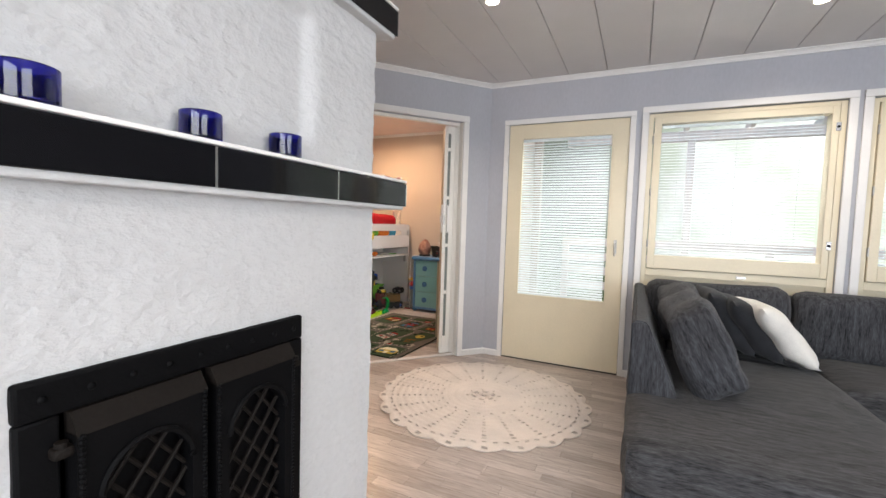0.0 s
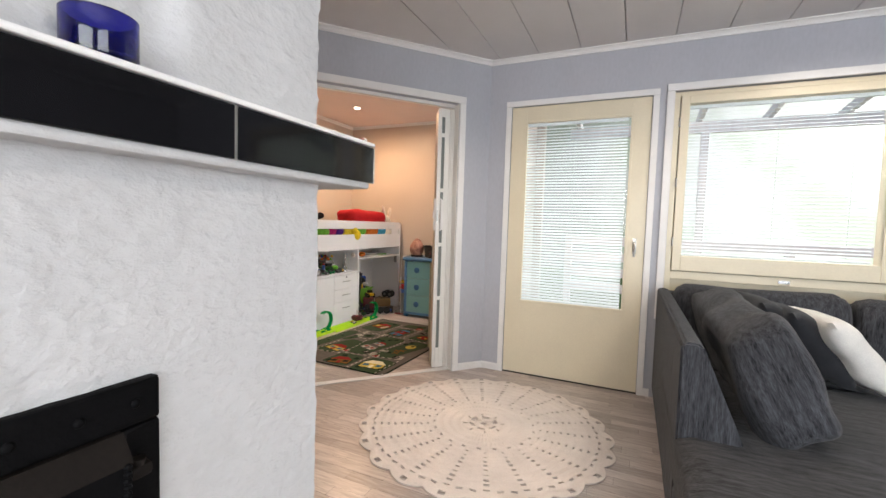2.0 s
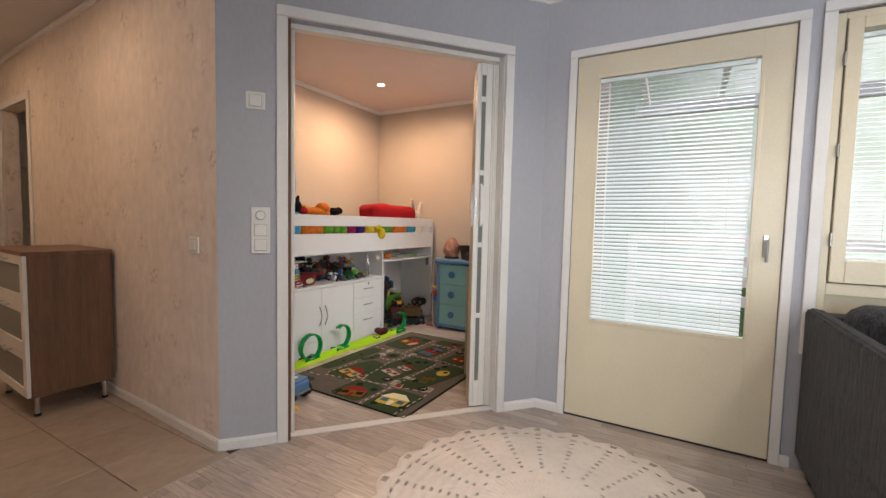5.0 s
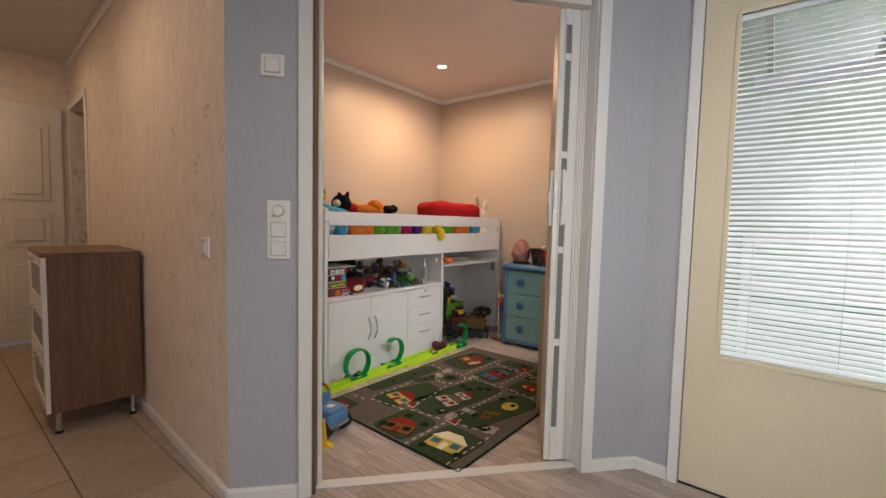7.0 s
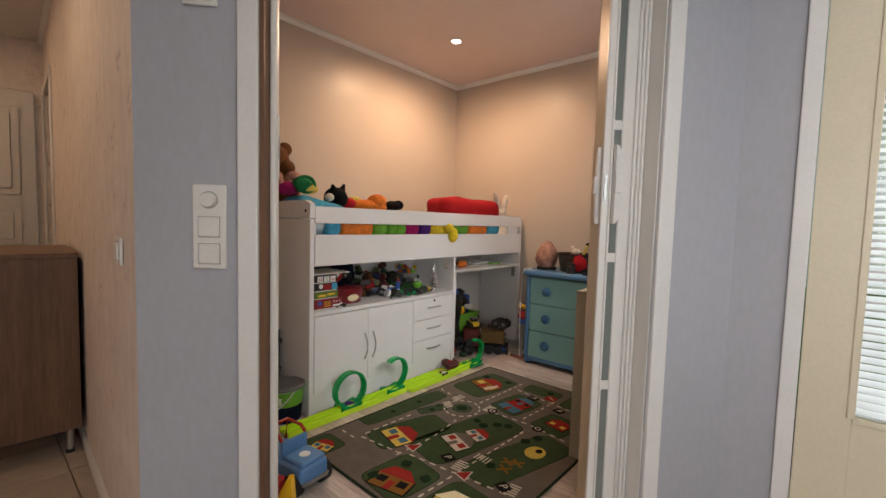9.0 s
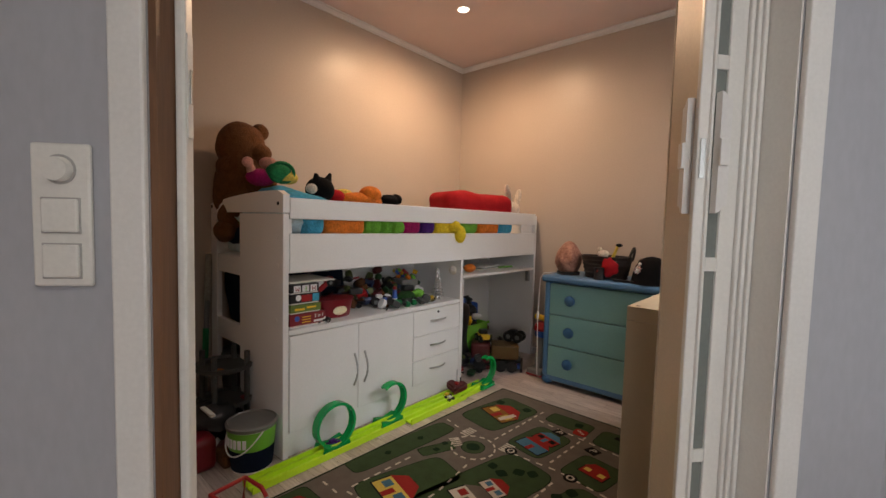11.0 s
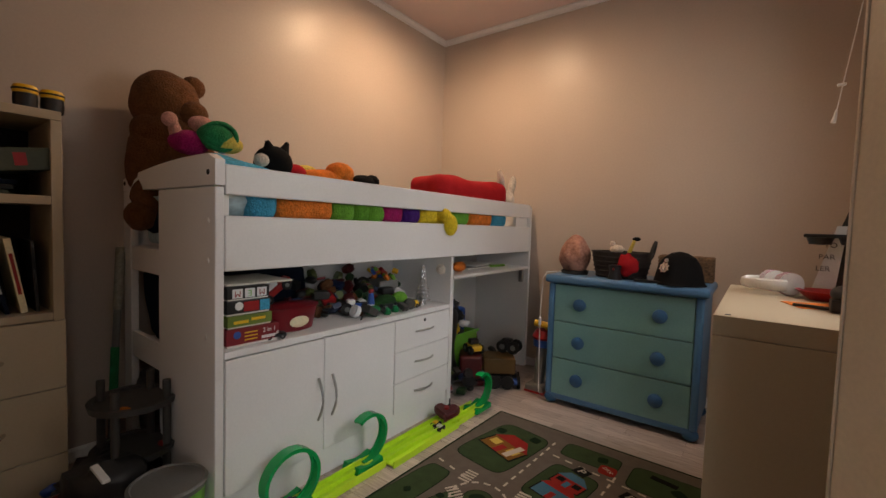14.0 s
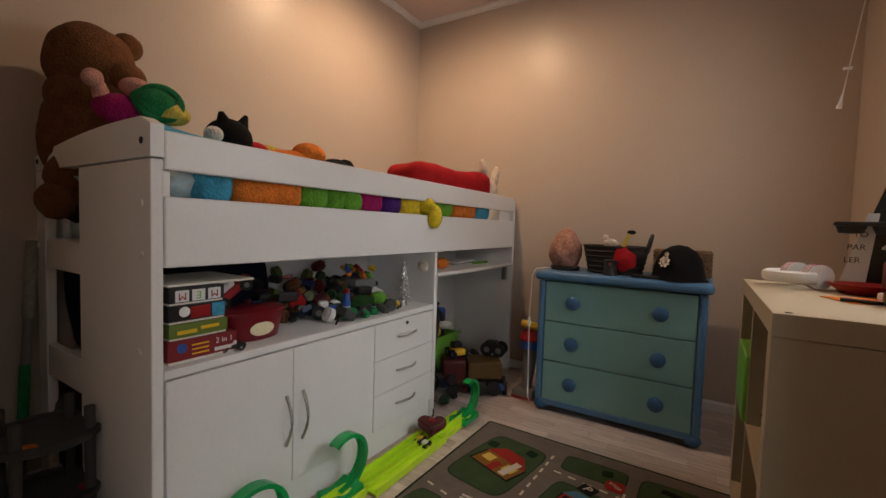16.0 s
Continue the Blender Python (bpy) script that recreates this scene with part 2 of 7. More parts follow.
def cyl(bm, p, q, r0, r1=None, seg=16, cap=True):
    """A cylinder or cone from p to q."""
    p, q = Vector(p), Vector(q)
    d = q - p
    m = Matrix.Translation((p + q) / 2) @ d.to_track_quat("Z", "Y").to_matrix().to_4x4()
    bmesh.ops.create_cone(bm, cap_ends=cap, segments=seg, radius1=r0, radius2=r0 if r1 is None else r1, depth=d.length, matrix=m)
    return bm


def ball(bm, c, r, sx=1, sy=1, sz=1, seg=18, rot=(0, 0, 0), lump=0.0):
    """An ellipsoid, lumpy where asked."""
    g = bmesh.ops.create_uvsphere(bm, u_segments=seg, v_segments=max(8, seg * 2 // 3), radius=r)
    m = pose(*c, *rot) @ Matrix.Diagonal((sx, sy, sz, 1))
    for v in g["verts"]:
        if lump:
            v.co *= 1 + lump * noise.noise(v.co / r * 2.3 + Vector(c) * 7)
        v.co = m @ v.co
    return bm


def lathe(bm, prof, seg=24, c=(0, 0, 0)):
    """A turned shape from (radius, height) pairs."""
    rings = []
    for r, z in prof:
        rings.append([bm.verts.new((c[0] + r * math.cos(2 * math.pi * i / seg), c[1] + r * math.sin(2 * math.pi * i / seg), c[2] + z)) for i in range(seg)])
    for a, b in zip(rings, rings[1:]):
        for i in range(seg):
            bm.faces.new((a[i], a[(i + 1) % seg], b[(i + 1) % seg], b[i]))
    for ring, flip in ((rings[0], True), (rings[-1], False)):
        if prof[0 if flip else -1][0] > 1e-4:
            bm.faces.new(ring[::-1] if flip else ring)
    return bm


def tube(bm, pts, r, seg=8, flat=1.0):
    """A round bar along a line of points."""
    pts = [Vector(p) for p in pts]
    rings = []
    for i, p in enumerate(pts):
        d = (pts[min(i + 1, len(pts) - 1)] - pts[max(i - 1, 0)]).normalized()
        u = d.orthogonal().normalized() if abs(d.z) > 0.99 else d.cross(Vector((0, 0, 1))).normalized()
        w = d.cross(u)
        rings.append([bm.verts.new(p + u * (r * math.cos(2 * math.pi * j / seg)) + w * (r * flat * math.sin(2 * math.pi * j / seg))) for j in range(seg)])
    for a, b in zip(rings, rings[1:]):
        for j in range(seg):
            bm.faces.new((a[j], a[(j + 1) % seg], b[(j + 1) % seg], b[j]))
    bm.faces.new(rings[0][::-1])
    bm.faces.new(rings[-1])
    return bm


def prism(bm, outline, axis, a, b):
    """An outline of (u, v) pairs drawn out along axis from a to b: 'x' takes (y, z), 'y' takes (x, z), 'z' takes (x, y)."""
    def at(u, v, w):
        return {"x": (w, u, v), "y": (u, w, v), "z": (u, v, w)}[axis]
    lo = [bm.verts.new(at(u, v, a)) for u, v in outline]
    hi = [bm.verts.new(at(u, v, b)) for u, v in outline]
    bm.faces.new(lo[::-1])
    bm.faces.new(hi)
    for i in range(len(outline)):
        j = (i + 1) % len(outline)
        bm.faces.new((lo[i], lo[j], hi[j], hi[i]))
    bmesh.ops.recalc_face_normals(bm, faces=bm.faces)
    return bm


def pillow(bm, w, d, h, n=14, pinch=0.06, lump=0.015, m=None):
    """A stuffed cushion of width w, depth d and thickness h with pinched seams."""
    tops = {}
    out = []
    for side in (1, -1):
        g = [[None] * (n + 1) for _ in range(n + 1)]
        for i in range(n + 1):
            for j in range(n + 1):
                u, v = 2 * i / n - 1, 2 * j / n - 1
                edge = i in (0, n) or j in (0, n)
                if edge and side < 0:
                    g[i][j] = tops[(i, j)]
                    continue
                f = max(0.0, (1 - u ** 4) * (1 - v ** 4)) ** 0.55
                k = 1 - pinch * (1 - abs(u) ** 2) * (abs(v) ** 3)
                k2 = 1 - pinch * (1 - abs(v) ** 2) * (abs(u) ** 3)
                p = Vector((u * w / 2 * k2, v * d / 2 * k, side * h / 2 * f))
                p.z += lump * noise.noise(p * 9 + Vector((w * 31, h * 17, side)))
                g[i][j] = bm.verts.new(p)
                out.append(g[i][j])
                if edge:
                    tops[(i, j)] = g[i][j]
        for i in range(n):
            for j in range(n):
                q = (g[i][j], g[i + 1][j], g[i + 1][j + 1], g[i][j + 1])
                bm.faces.new(q if side > 0 else q[::-1])
    if m is not None:
        bmesh.ops.transform(bm, matrix=m, verts=out)
    return bm


def mesh_of(name, bm, material, smooth=None):
    me = bpy.data.meshes.new(name)
    flat = bm.faces.layers.int.get("flat")
    if smooth:
        for f in bm.faces:
            f.smooth = True
    keep = [not (flat and f[flat]) for f in bm.faces]
    bm.to_mesh(me)
    bm.free()
    me.materials.append(material)
    if smooth:
        me.set_sharp_from_angle(angle=radians(smooth))
        me.polygons.foreach_set("use_smooth", keep)
    return me


def part(name, bm, material, parent=None, label="", smooth=40, m=None):
    """Links a bmesh as one mesh object under a thing or a part."""
    ob = new(name, mesh_of(name, bm, material, smooth))
    ob.parent = parent
    if m is not None:
        ob.matrix_basis = m
    if label:
        tagged(ob, label)
    return ob


def thing(name, m, label, category, group="", kind=""):
    """An Empty at a thing's base that carries its parts."""
    ob = new(name)
    ob.empty_display_size = 0.05
    ob.matrix_basis = m
    return tagged(ob, label, category, group, kind)


def solo(name, bm, material, m, label, category, group="", kind="", smooth=40):
    """A thing that is one mesh."""
    ob = part(name, bm, material, None, "", smooth, m)
    return tagged(ob, label, category, group, kind)


def bmn():
    return bmesh.new()

# ---- the setting ----
HC, PC = Vector((-2.563, 3.055, 0)), Vector((-1.398, 4.375, 0))
ANG = math.degrees(math.atan2(PC.y - HC.y, PC.x - HC.x))
DOORWALL = pose(HC.x, HC.y, 0, 0, 0, ANG)  # local x along the wall, local y into the child's room


def wall(name, m, length, z0, z1, thick, holes, material, label, start=0.0):
    """A wall along local x with its room face at local y = 0 and its body behind; holes: (x0, x1, z0, z1)."""
    bm = bmn()
    xs = sorted({start, length} | {h[0] for h in holes} | {h[1] for h in holes})
    for a, b in zip(xs, xs[1:]):
        cuts = sorted((h[2], h[3]) for h in holes if h[0] <= a and h[1] >= b)
        z = z0
        for c, d in cuts:
            if c > z + 1e-4:
                box(bm, a, b, 0, thick, z, c)
            z = d
        if z1 > z + 1e-4:
            box(bm, a, b, 0, thick, z, z1)
    bmesh.ops.remove_doubles(bm, verts=bm.verts, dist=1e-5)
    ob = part(name, bm, material, None, "", None, m)
    return tagged(ob, label, "wall", kind="structure")


def crown(name, m, length, size=0.024, top=CEIL):
    """A small coved ceiling moulding along local x."""
    bm = bmn()
    prof = [(0, top - 0.001), (-size * 1.5, top - 0.001), (-size * 1.5, top - 0.01), (-size * 0.9, top - size * 0.5), (-size * 0.45, top - size), (-0.01, top - size * 1.5), (0, top - size * 1.5)]
    prism(bm, prof, "x", 0.0, length)
    return tagged(part(name, bm, TRIM, None, "", 30, m), "white coved ceiling moulding along the wall", "moulding", kind="structure")


def skirting(name, m, a, b, h=0.055):
    bm = bmn()
    prism(bm, [(0, 0.001), (-0.014, 0.001), (-0.014, h - 0.01), (-0.008, h), (0, h)], "x", a, b)
    return tagged(part(name, bm, TRIM, None, "", 30, m), "low white painted skirting board", "baseboard", kind="structure")


PW = pose(PC.x, PC.y, 0)  # patio wall: local x from its corner
wall("wall_patio", PW, 5.0, 0, CEIL, 0.22, [(0.181, 1.168, 0.0, 2.094), (1.300, 2.488, 0.62, 2.11), (2.610, 3.830, 0.62, 2.11)], BLUE_WALL, "pale blue-grey papered wall with door and windows")
wall("wall_doorway", DOORWALL, 1.7606, 0, KCEIL + 0.03, 0.11, [(0.314, 1.487, 0.0, 2.102)], BLUE_WALL, "pale blue-grey papered wall round the folding door")
HW = pose(-2.563, 3.055, 0, 0, 0, 180 - 2.9)
wall("wall_hall_north", Matrix(HW) @ Matrix.Diagonal((1, -1, 1, 1)), 3.6, 0, KCEIL + 0.03, 0.10, [(2.70, 3.40, 0, 2.04)], HALL_WALL, "rosy patterned wallpaper on the hall wall")
wall("wall_hall_end", pose(-6.02, 1.6, 0, 0, 0, 90), 1.75, 0, CEIL, 0.1, [(0.71, 1.57, 0, 2.06)], HALL_WALL, "rosy papered wall at the end of the hall")
wall("wall_hall_south", pose(-1.62, 1.70, 0, 0, 0, 180), 4.5, 0, CEIL, 0.1, [], HALL_WALL, "rosy papered hall wall")
wall("wall_living_west", pose(-1.62, -2.4, 0, 0, 0, 90), 4.1, 0, CEIL, 0.1, [], BLUE_WALL, "pale blue-grey papered wall behind the fireplace")
wall("wall_living_south", pose(3.6, -2.4, 0, 0, 0, 180), 5.2, 0, CEIL, 0.1, [(1.0, 4.2, 0.6, 2.15)], BLUE_WALL, "pale blue-grey papered wall")
wall("wall_living_east", pose(3.6, 4.4, 0, 0, 0, -90), 6.8, 0, CEIL, 0.2, [(3.5, 6.1, 0.8, 2.15)], BLUE_WALL, "pale blue-grey papered wall")
wall("wall_kid_west", pose(-4.125, 3.17, 0, 0, 0, 90), 3.23, 0, KCEIL, 0.1, [], KID_WALL, "cream painted wall behind the bed")
wall("wall_kid_north", pose(-4.125, 6.25, 0), 2.8, 0, KCEIL, 0.1, [], KID_WALL, "cream painted wall behind the dresser")
wall("wall_kid_east", pose(-1.57, 6.25, 0, 0, 0, -90), 1.69, 0, KCEIL, 0.15, [(0.57, 1.49, 0.95, 2.1)], KID_WALL, "cream painted wall with a window")
KS = Matrix(DOORWALL) @ pose(0, 0.115, 0)
wall("wall_kid_doorway", KS, 1.60, 0, KCEIL, 0.005, [(0.314, 1.487, 0.0, 2.102)], KID_WALL, "cream painted inner face of the doorway wall", start=0.09)
wall("wall_kid_south", pose(-2.655, 3.18, 0, 0, 0, 180 - 2.9), 1.5, 0, KCEIL, 0.01, [], KID_WALL, "cream painted wall beside the bookcase")

wall("wall_side_room", pose(-6.2, 4.45, 0), 1.98, 0, CEIL, 0.1, [], HALL_WALL, "plain wall of the room beyond the hall doorway")
wall("wall_side_room_end", pose(-6.1, 3.2, 0, 0, 0, 90), 1.3, 0, CEIL, 0.1, [], HALL_WALL, "plain end wall of the room beyond the hall doorway")


def slab(name, x0, x1, y0, y1, z0, z1, material, label, category):
    bm = bmn()
    box(bm, x0, x1, y0, y1, z0, z1)
    return tagged(part(name, bm, material, None, "", None), label, category, kind="structure")


slab("floor", -6.2, 3.7, -2.5, 6.4, -0.12, -0.012, GROUT, "grey-brown laminate and tile floor", "floor")
ceil_bm = bmn()
x = -1.62
while x < 3.6:
    box(ceil_bm, x + 0.002, min(x + 0.298, 3.6), -2.4, 4.375, CEIL, CEIL + 0.02, 0.002, 1)
    x += 0.30
prism(ceil_bm, [(-6.3, -2.5), (3.7, -2.5), (3.7, 4.6), (-1.25, 4.6), (-1.34, 4.48), (-2.6, 3.06), (-6.3, 3.25)], "z", CEIL + 0.021, CEIL + 0.1)
prism(ceil_bm, [(-6.1, 1.6), (-1.6225, 1.6), (-1.6225, 4.13), (-2.57, 3.06), (-6.1, 3.24)], "z", CEIL, CEIL + 0.02)
box(ceil_bm, -6.3, -4.23, 3.26, 4.6, CEIL, CEIL + 0.1)
tagged(part("ceiling", ceil_bm, CEILING, None, "", None), "pale grey panelled board ceiling", "ceiling", kind="structure")
kc_bm = bmn()
prism(kc_bm, [(-4.22, 3.14), (-2.62, 3.14), (-1.42, 4.5), (-1.42, 6.36), (-4.22, 6.36)], "z", KCEIL, KCEIL + 0.05)
tagged(part("ceiling_kid", kc_bm, KID_CEIL, None, "", None), "rosy matt painted ceiling", "ceiling", kind="structure")
crown("trim_patio", PW, 5.0)
crown("trim_doorway", DOORWALL, 1.7606)
crown("trim_hall", Matrix(HW) @ Matrix.Diagonal((1, -1, 1, 1)), 3.5, 0.02)
crown("trim_kid_west", pose(-4.125, 3.18, 0, 0, 0, 90), 3.07, top=KCEIL)
crown("trim_kid_north", pose(-4.125, 6.25, 0), 2.555, top=KCEIL)
crown("trim_kid_east", pose(-1.57, 6.25, 0, 0, 0, -90), 1.67, top=KCEIL)
skirting("baseboard_doorway", DOORWALL, 0.0, 0.261)
skirting("baseboard_doorway_right", DOORWALL, 1.54, 1.756)
skirting("baseboard_patio", PW, 0.0, 0.139)
skirting("baseboard_patio_middle", PW, 1.210, 1.248)
skirting("baseboard_hall", Matrix(HW) @ Matrix.Diagonal((1, -1, 1, 1)), 0.0, 2.63)
skirting("baseboard_kid_north", pose(-4.125, 6.25, 0), 0.0, 2.68)
skirting("baseboard_kid_west", pose(-4.125, 3.18, 0, 0, 0, 90), 0.0, 3.10)


def casing(name, m, x0, x1, top, width, proud, label, bottom=0.0, sill=False):
    """Flat trim round an opening, on the room face."""
    ob = thing(name, m, label, "trim", kind="structure")
    for a, b in ((x0 - width, x0), (x1, x1 + width)):
        part("side_casing", box(bmn(), a, b, -proud, -0.001, bottom, top, 0.004), TRIM, ob)
    part("head_casing", box(bmn(), x0 - width, x1 + width, -proud - 0.002, -0.001, top, top + width, 0.004), TRIM, ob)
    return ob


casing("trim_patio_door", PW, 0.181, 1.168, 2.094, 0.042, 0.016, "white flat casing round the patio door")
casing("trim_window", PW, 1.300, 2.488, 2.11, 0.048, 0.016, "white flat casing round the window", 0.56)
casing("trim_window_second", PW, 2.610, 3.830, 2.11, 0.048, 0.016, "white flat casing round the window", 0.56)
casing("trim_folding_door", DOORWALL, 0.314, 1.487, 2.102, 0.052, 0.016, "white flat casing round the folding door")
casing("trim_hall_door", Matrix(HW) @ Matrix.Diagonal((1, -1, 1, 1)), 2.70, 3.40, 2.04, 0.06, 0.014, "white casing round the hall doorway")

# ---- outdoors ----
LAWN = mat("lawn", (0.10, 0.16, 0.05), 0.9, var=0.3, scale=3, fine=60)
DECK = mat("grey_deck_board", (0.36, 0.33, 0.30), 0.7, var=0.12, stretch=(0.4, 4, 4))
# Brown timber coloured near white: the outdoor glare is put into its colour.
POST = mat("glare_paled_timber", (0.90, 0.83, 0.79), 0.6, var=0.06, stretch=(3, 3, 0.3))
PAINTED = mat("white_garden_furniture", (0.8, 0.8, 0.8), 0.4, var=0.02)


def backdrop():
    m = bpy.data.materials.new("glowing_distance")
    m.use_nodes = True
    n, k = m.node_tree.nodes, m.node_tree.links
    n.remove(n["Principled BSDF"])
    # The distance glows by itself to stand for daylit trees and sky.
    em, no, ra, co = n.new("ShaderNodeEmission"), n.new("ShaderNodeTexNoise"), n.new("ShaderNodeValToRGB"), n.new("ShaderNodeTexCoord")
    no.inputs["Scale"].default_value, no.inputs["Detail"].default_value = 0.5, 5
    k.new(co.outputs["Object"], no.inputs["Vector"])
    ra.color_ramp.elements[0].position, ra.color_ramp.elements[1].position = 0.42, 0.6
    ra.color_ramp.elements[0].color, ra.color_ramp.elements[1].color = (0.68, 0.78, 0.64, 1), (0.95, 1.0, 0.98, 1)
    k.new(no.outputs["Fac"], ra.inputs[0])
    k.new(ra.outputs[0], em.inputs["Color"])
    # Glow strength rises towards +x, so the windows look brighter than the door.
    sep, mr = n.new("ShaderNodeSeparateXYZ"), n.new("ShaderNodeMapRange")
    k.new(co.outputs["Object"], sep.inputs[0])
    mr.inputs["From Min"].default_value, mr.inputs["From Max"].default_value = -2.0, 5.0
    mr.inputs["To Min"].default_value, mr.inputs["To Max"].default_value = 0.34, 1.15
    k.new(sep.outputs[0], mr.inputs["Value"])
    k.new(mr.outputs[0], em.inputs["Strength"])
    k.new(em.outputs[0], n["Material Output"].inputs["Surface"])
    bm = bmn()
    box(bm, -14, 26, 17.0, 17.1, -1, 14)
    tagged(part("backdrop", bm, m, None, "", None), "self-glowing hazy trees and sky beyond the terrace", "backdrop", kind="structure")


backdrop()
gb = bmn()
box(gb, -60, 60, 4.62, 80, -0.4, -0.3)
tagged(part("ground", gb, LAWN, None, "", None), "green lawn beyond the terrace", "ground", kind="structure")
terrace = thing("terrace", pose(-1.2, 4.62, -0.3), "grey timber terrace deck outside the windows", "terrace", kind="structure")
bme = None
for i in range(24):
    b = new("deck_board", mesh_of("deck_board", box(bmn(), 0, 5.4, 0, 0.115, 0.0, 0.16, 0.004), DECK)) if bme is None else new("deck_board", bme)
    bme = b.data
    b.parent = terrace
    b.matrix_basis = pose(0, i * 0.122, 0)
rail = thing("terrace_railing", pose(-1.2, 7.5, -0.14), "brown timber terrace railing with horizontal boards, colour paled for glare", "railing")
POSTS = (0.0, 1.63, 2.6, 4.3, 5.4)
for i in range(5):
    part("post", box(bmn(), POSTS[i], POSTS[i] + 0.09, -0.04, 0.05, 0, 2.6 if i in (1, 3) else 1.2, 0.004), POST, rail)
for z in (0.42, 0.64, 0.86, 1.08):
    part("board", box(bmn(), 0, 5.5, -0.065, -0.041, z, z + 0.12, 0.003), POST, rail)
roof = thing("terrace_roof", pose(-1.2, 4.64, 2.46), "brown timber terrace roof frame with clear sheets, colour paled for glare", "pergola")
part("beam", box(bmn(), 0, 5.5, 2.85, 2.95, -0.0, 0.14, 0.004), POST, roof)
part("wall_plate", box(bmn(), 0, 5.5, 0.0, 0.05, 0.42, 0.54, 0.004), POST, roof)
for i in range(8):
    part("rafter", prism(bmn(), [(0.05, 0.44), (3.1, 0.1), (3.1, 0.2), (0.05, 0.54)], "x", 0.1 + i * 0.74, 0.15 + i * 0.74), POST, roof)
table = thing("garden_table", pose(1.25, 6.3, -0.14), "white garden table on the terrace", "table")
part("tabletop", box(bmn(), -0.6, 0.6, -0.4, 0.4, 0.70, 0.73, 0.01), PAINTED, table)
for x in (-0.52, 0.52):
    for y in (-0.33, 0.33):
        part("leg", box(bmn(), x - 0.025, x + 0.025, y - 0.025, y + 0.025, 0, 0.70, 0.004), PAINTED, table)

# ---- living room ----
def fireplace():
    """Plastered brick fireplace, front on local x = 0 facing +x, from y 0 to 1.18."""
    ob = thing("fireplace", pose(-0.862, 0.573, 0), "white rough-plastered fireplace with black tiled mantel shelf", "fireplace")
    L = 1.182

    def skin(name, x0, x1, y0, y1, z0, z1, amp, cuts=26, hole=None):
        bm = bmn()
        box(bm, x0, x1, y0, y1, z0, z1)
        bmesh.ops.subdivide_edges(bm, edges=bm.edges, cuts=cuts, use_grid_fill=True)
        for v in bm.verts:
            n = noise.noise(v.co * 14) + 0.6 * noise.noise(v.co * 40) + 0.7 * noise.noise(Vector((v.co.x, v.co.y * 55, v.co.z * 85)))
            v.co.x += amp * n
            if abs(v.co.y - y1) < 0.01 or abs(v.co.y - y0) < 0.01:
                v.co.y += amp * noise.noise(v.co * 25 + Vector((3, 1, 2)))
        if hole:
            gone = [f for f in bm.faces if f.normal.x > 0.5 and hole[0] < f.calc_center_median().y < hole[1] and hole[2] < f.calc_center_median().z < hole[3]]
            bmesh.ops.delete(bm, geom=gone, context="FACES")
        return part(name, bm, PLASTER, ob, smooth=60)
    skin("lower_body", -0.68, 0, 0, L, 0, 1.236, 0.0028, 84, (0.385, 0.855, 0.45, 0.94))
    upper = skin("upper_body", -0.68, 0, 0.02, L - 0.004, 1.328, 1.765, 0.0035, 84)
    for v in upper.data.vertices:
        if v.co.x > -0.1:
            t = min(1.0, max(0.0, (v.co.y - 0.895) / 0.035))
            u = min(1.0, max(0.0, (v.co.z - 1.672 + 0.03 * max(0, v.co.y - 0.8)) / 0.03))
            v.co.x -= 0.02 * (1 - t * t * (3 - 2 * t)) * (1 - u * u * (3 - 2 * u))
    skin("flue", -0.66, -0.03, 0.03, L - 0.03, 1.852, CEIL - 0.002, 0.003)
    for z, x1, y0, y1, nm in ((1.248, 0.050, -0.085, L + 0.112, "mantel_shelf"), (1.764, 0.035, -0.06, L + 0.062, "upper_shelf")):
        shelf = part(nm, box(bmn(), -0.66, x1 - 0.006, y0 + 0.006, y1 - 0.006, z - 0.012, z + 0.074, 0.004), PLASTER, ob)
        part("shelf_top", box(bmn(), -0.66, x1 + 0.002, y0 - 0.002, y1 + 0.002, z + 0.0745, z + 0.083, 0.003), TRIM, shelf)
        y = y1
        while y > y0 + 0.01:
            w = min(0.335, y - y0)
            part("tile", box(bmn(), x1 - 0.006, x1, y - w + 0.0035, y - 0.001, z, z + 0.073, 0.002), BLACK_TILE, shelf)
            part("joint", box(bmn(), x1 - 0.008, x1 - 0.0015, y - w - 0.001, y - w + 0.004, z, z + 0.073), STEEL, shelf)
            y -= w
        x = x1 - 0.004
        while x > -0.6:
            part("tile", box(bmn(), x - 0.32, x - 0.003, y1 - 0.006, y1, z, z + 0.073, 0.002), BLACK_TILE, shelf)
            x -= 0.325
        part("corner_strip", box(bmn(), x1 - 0.003, x1 + 0.001, y1 - 0.003, y1 + 0.001, z, z + 0.073), CHROME, shelf)
    return ob


fireplace()


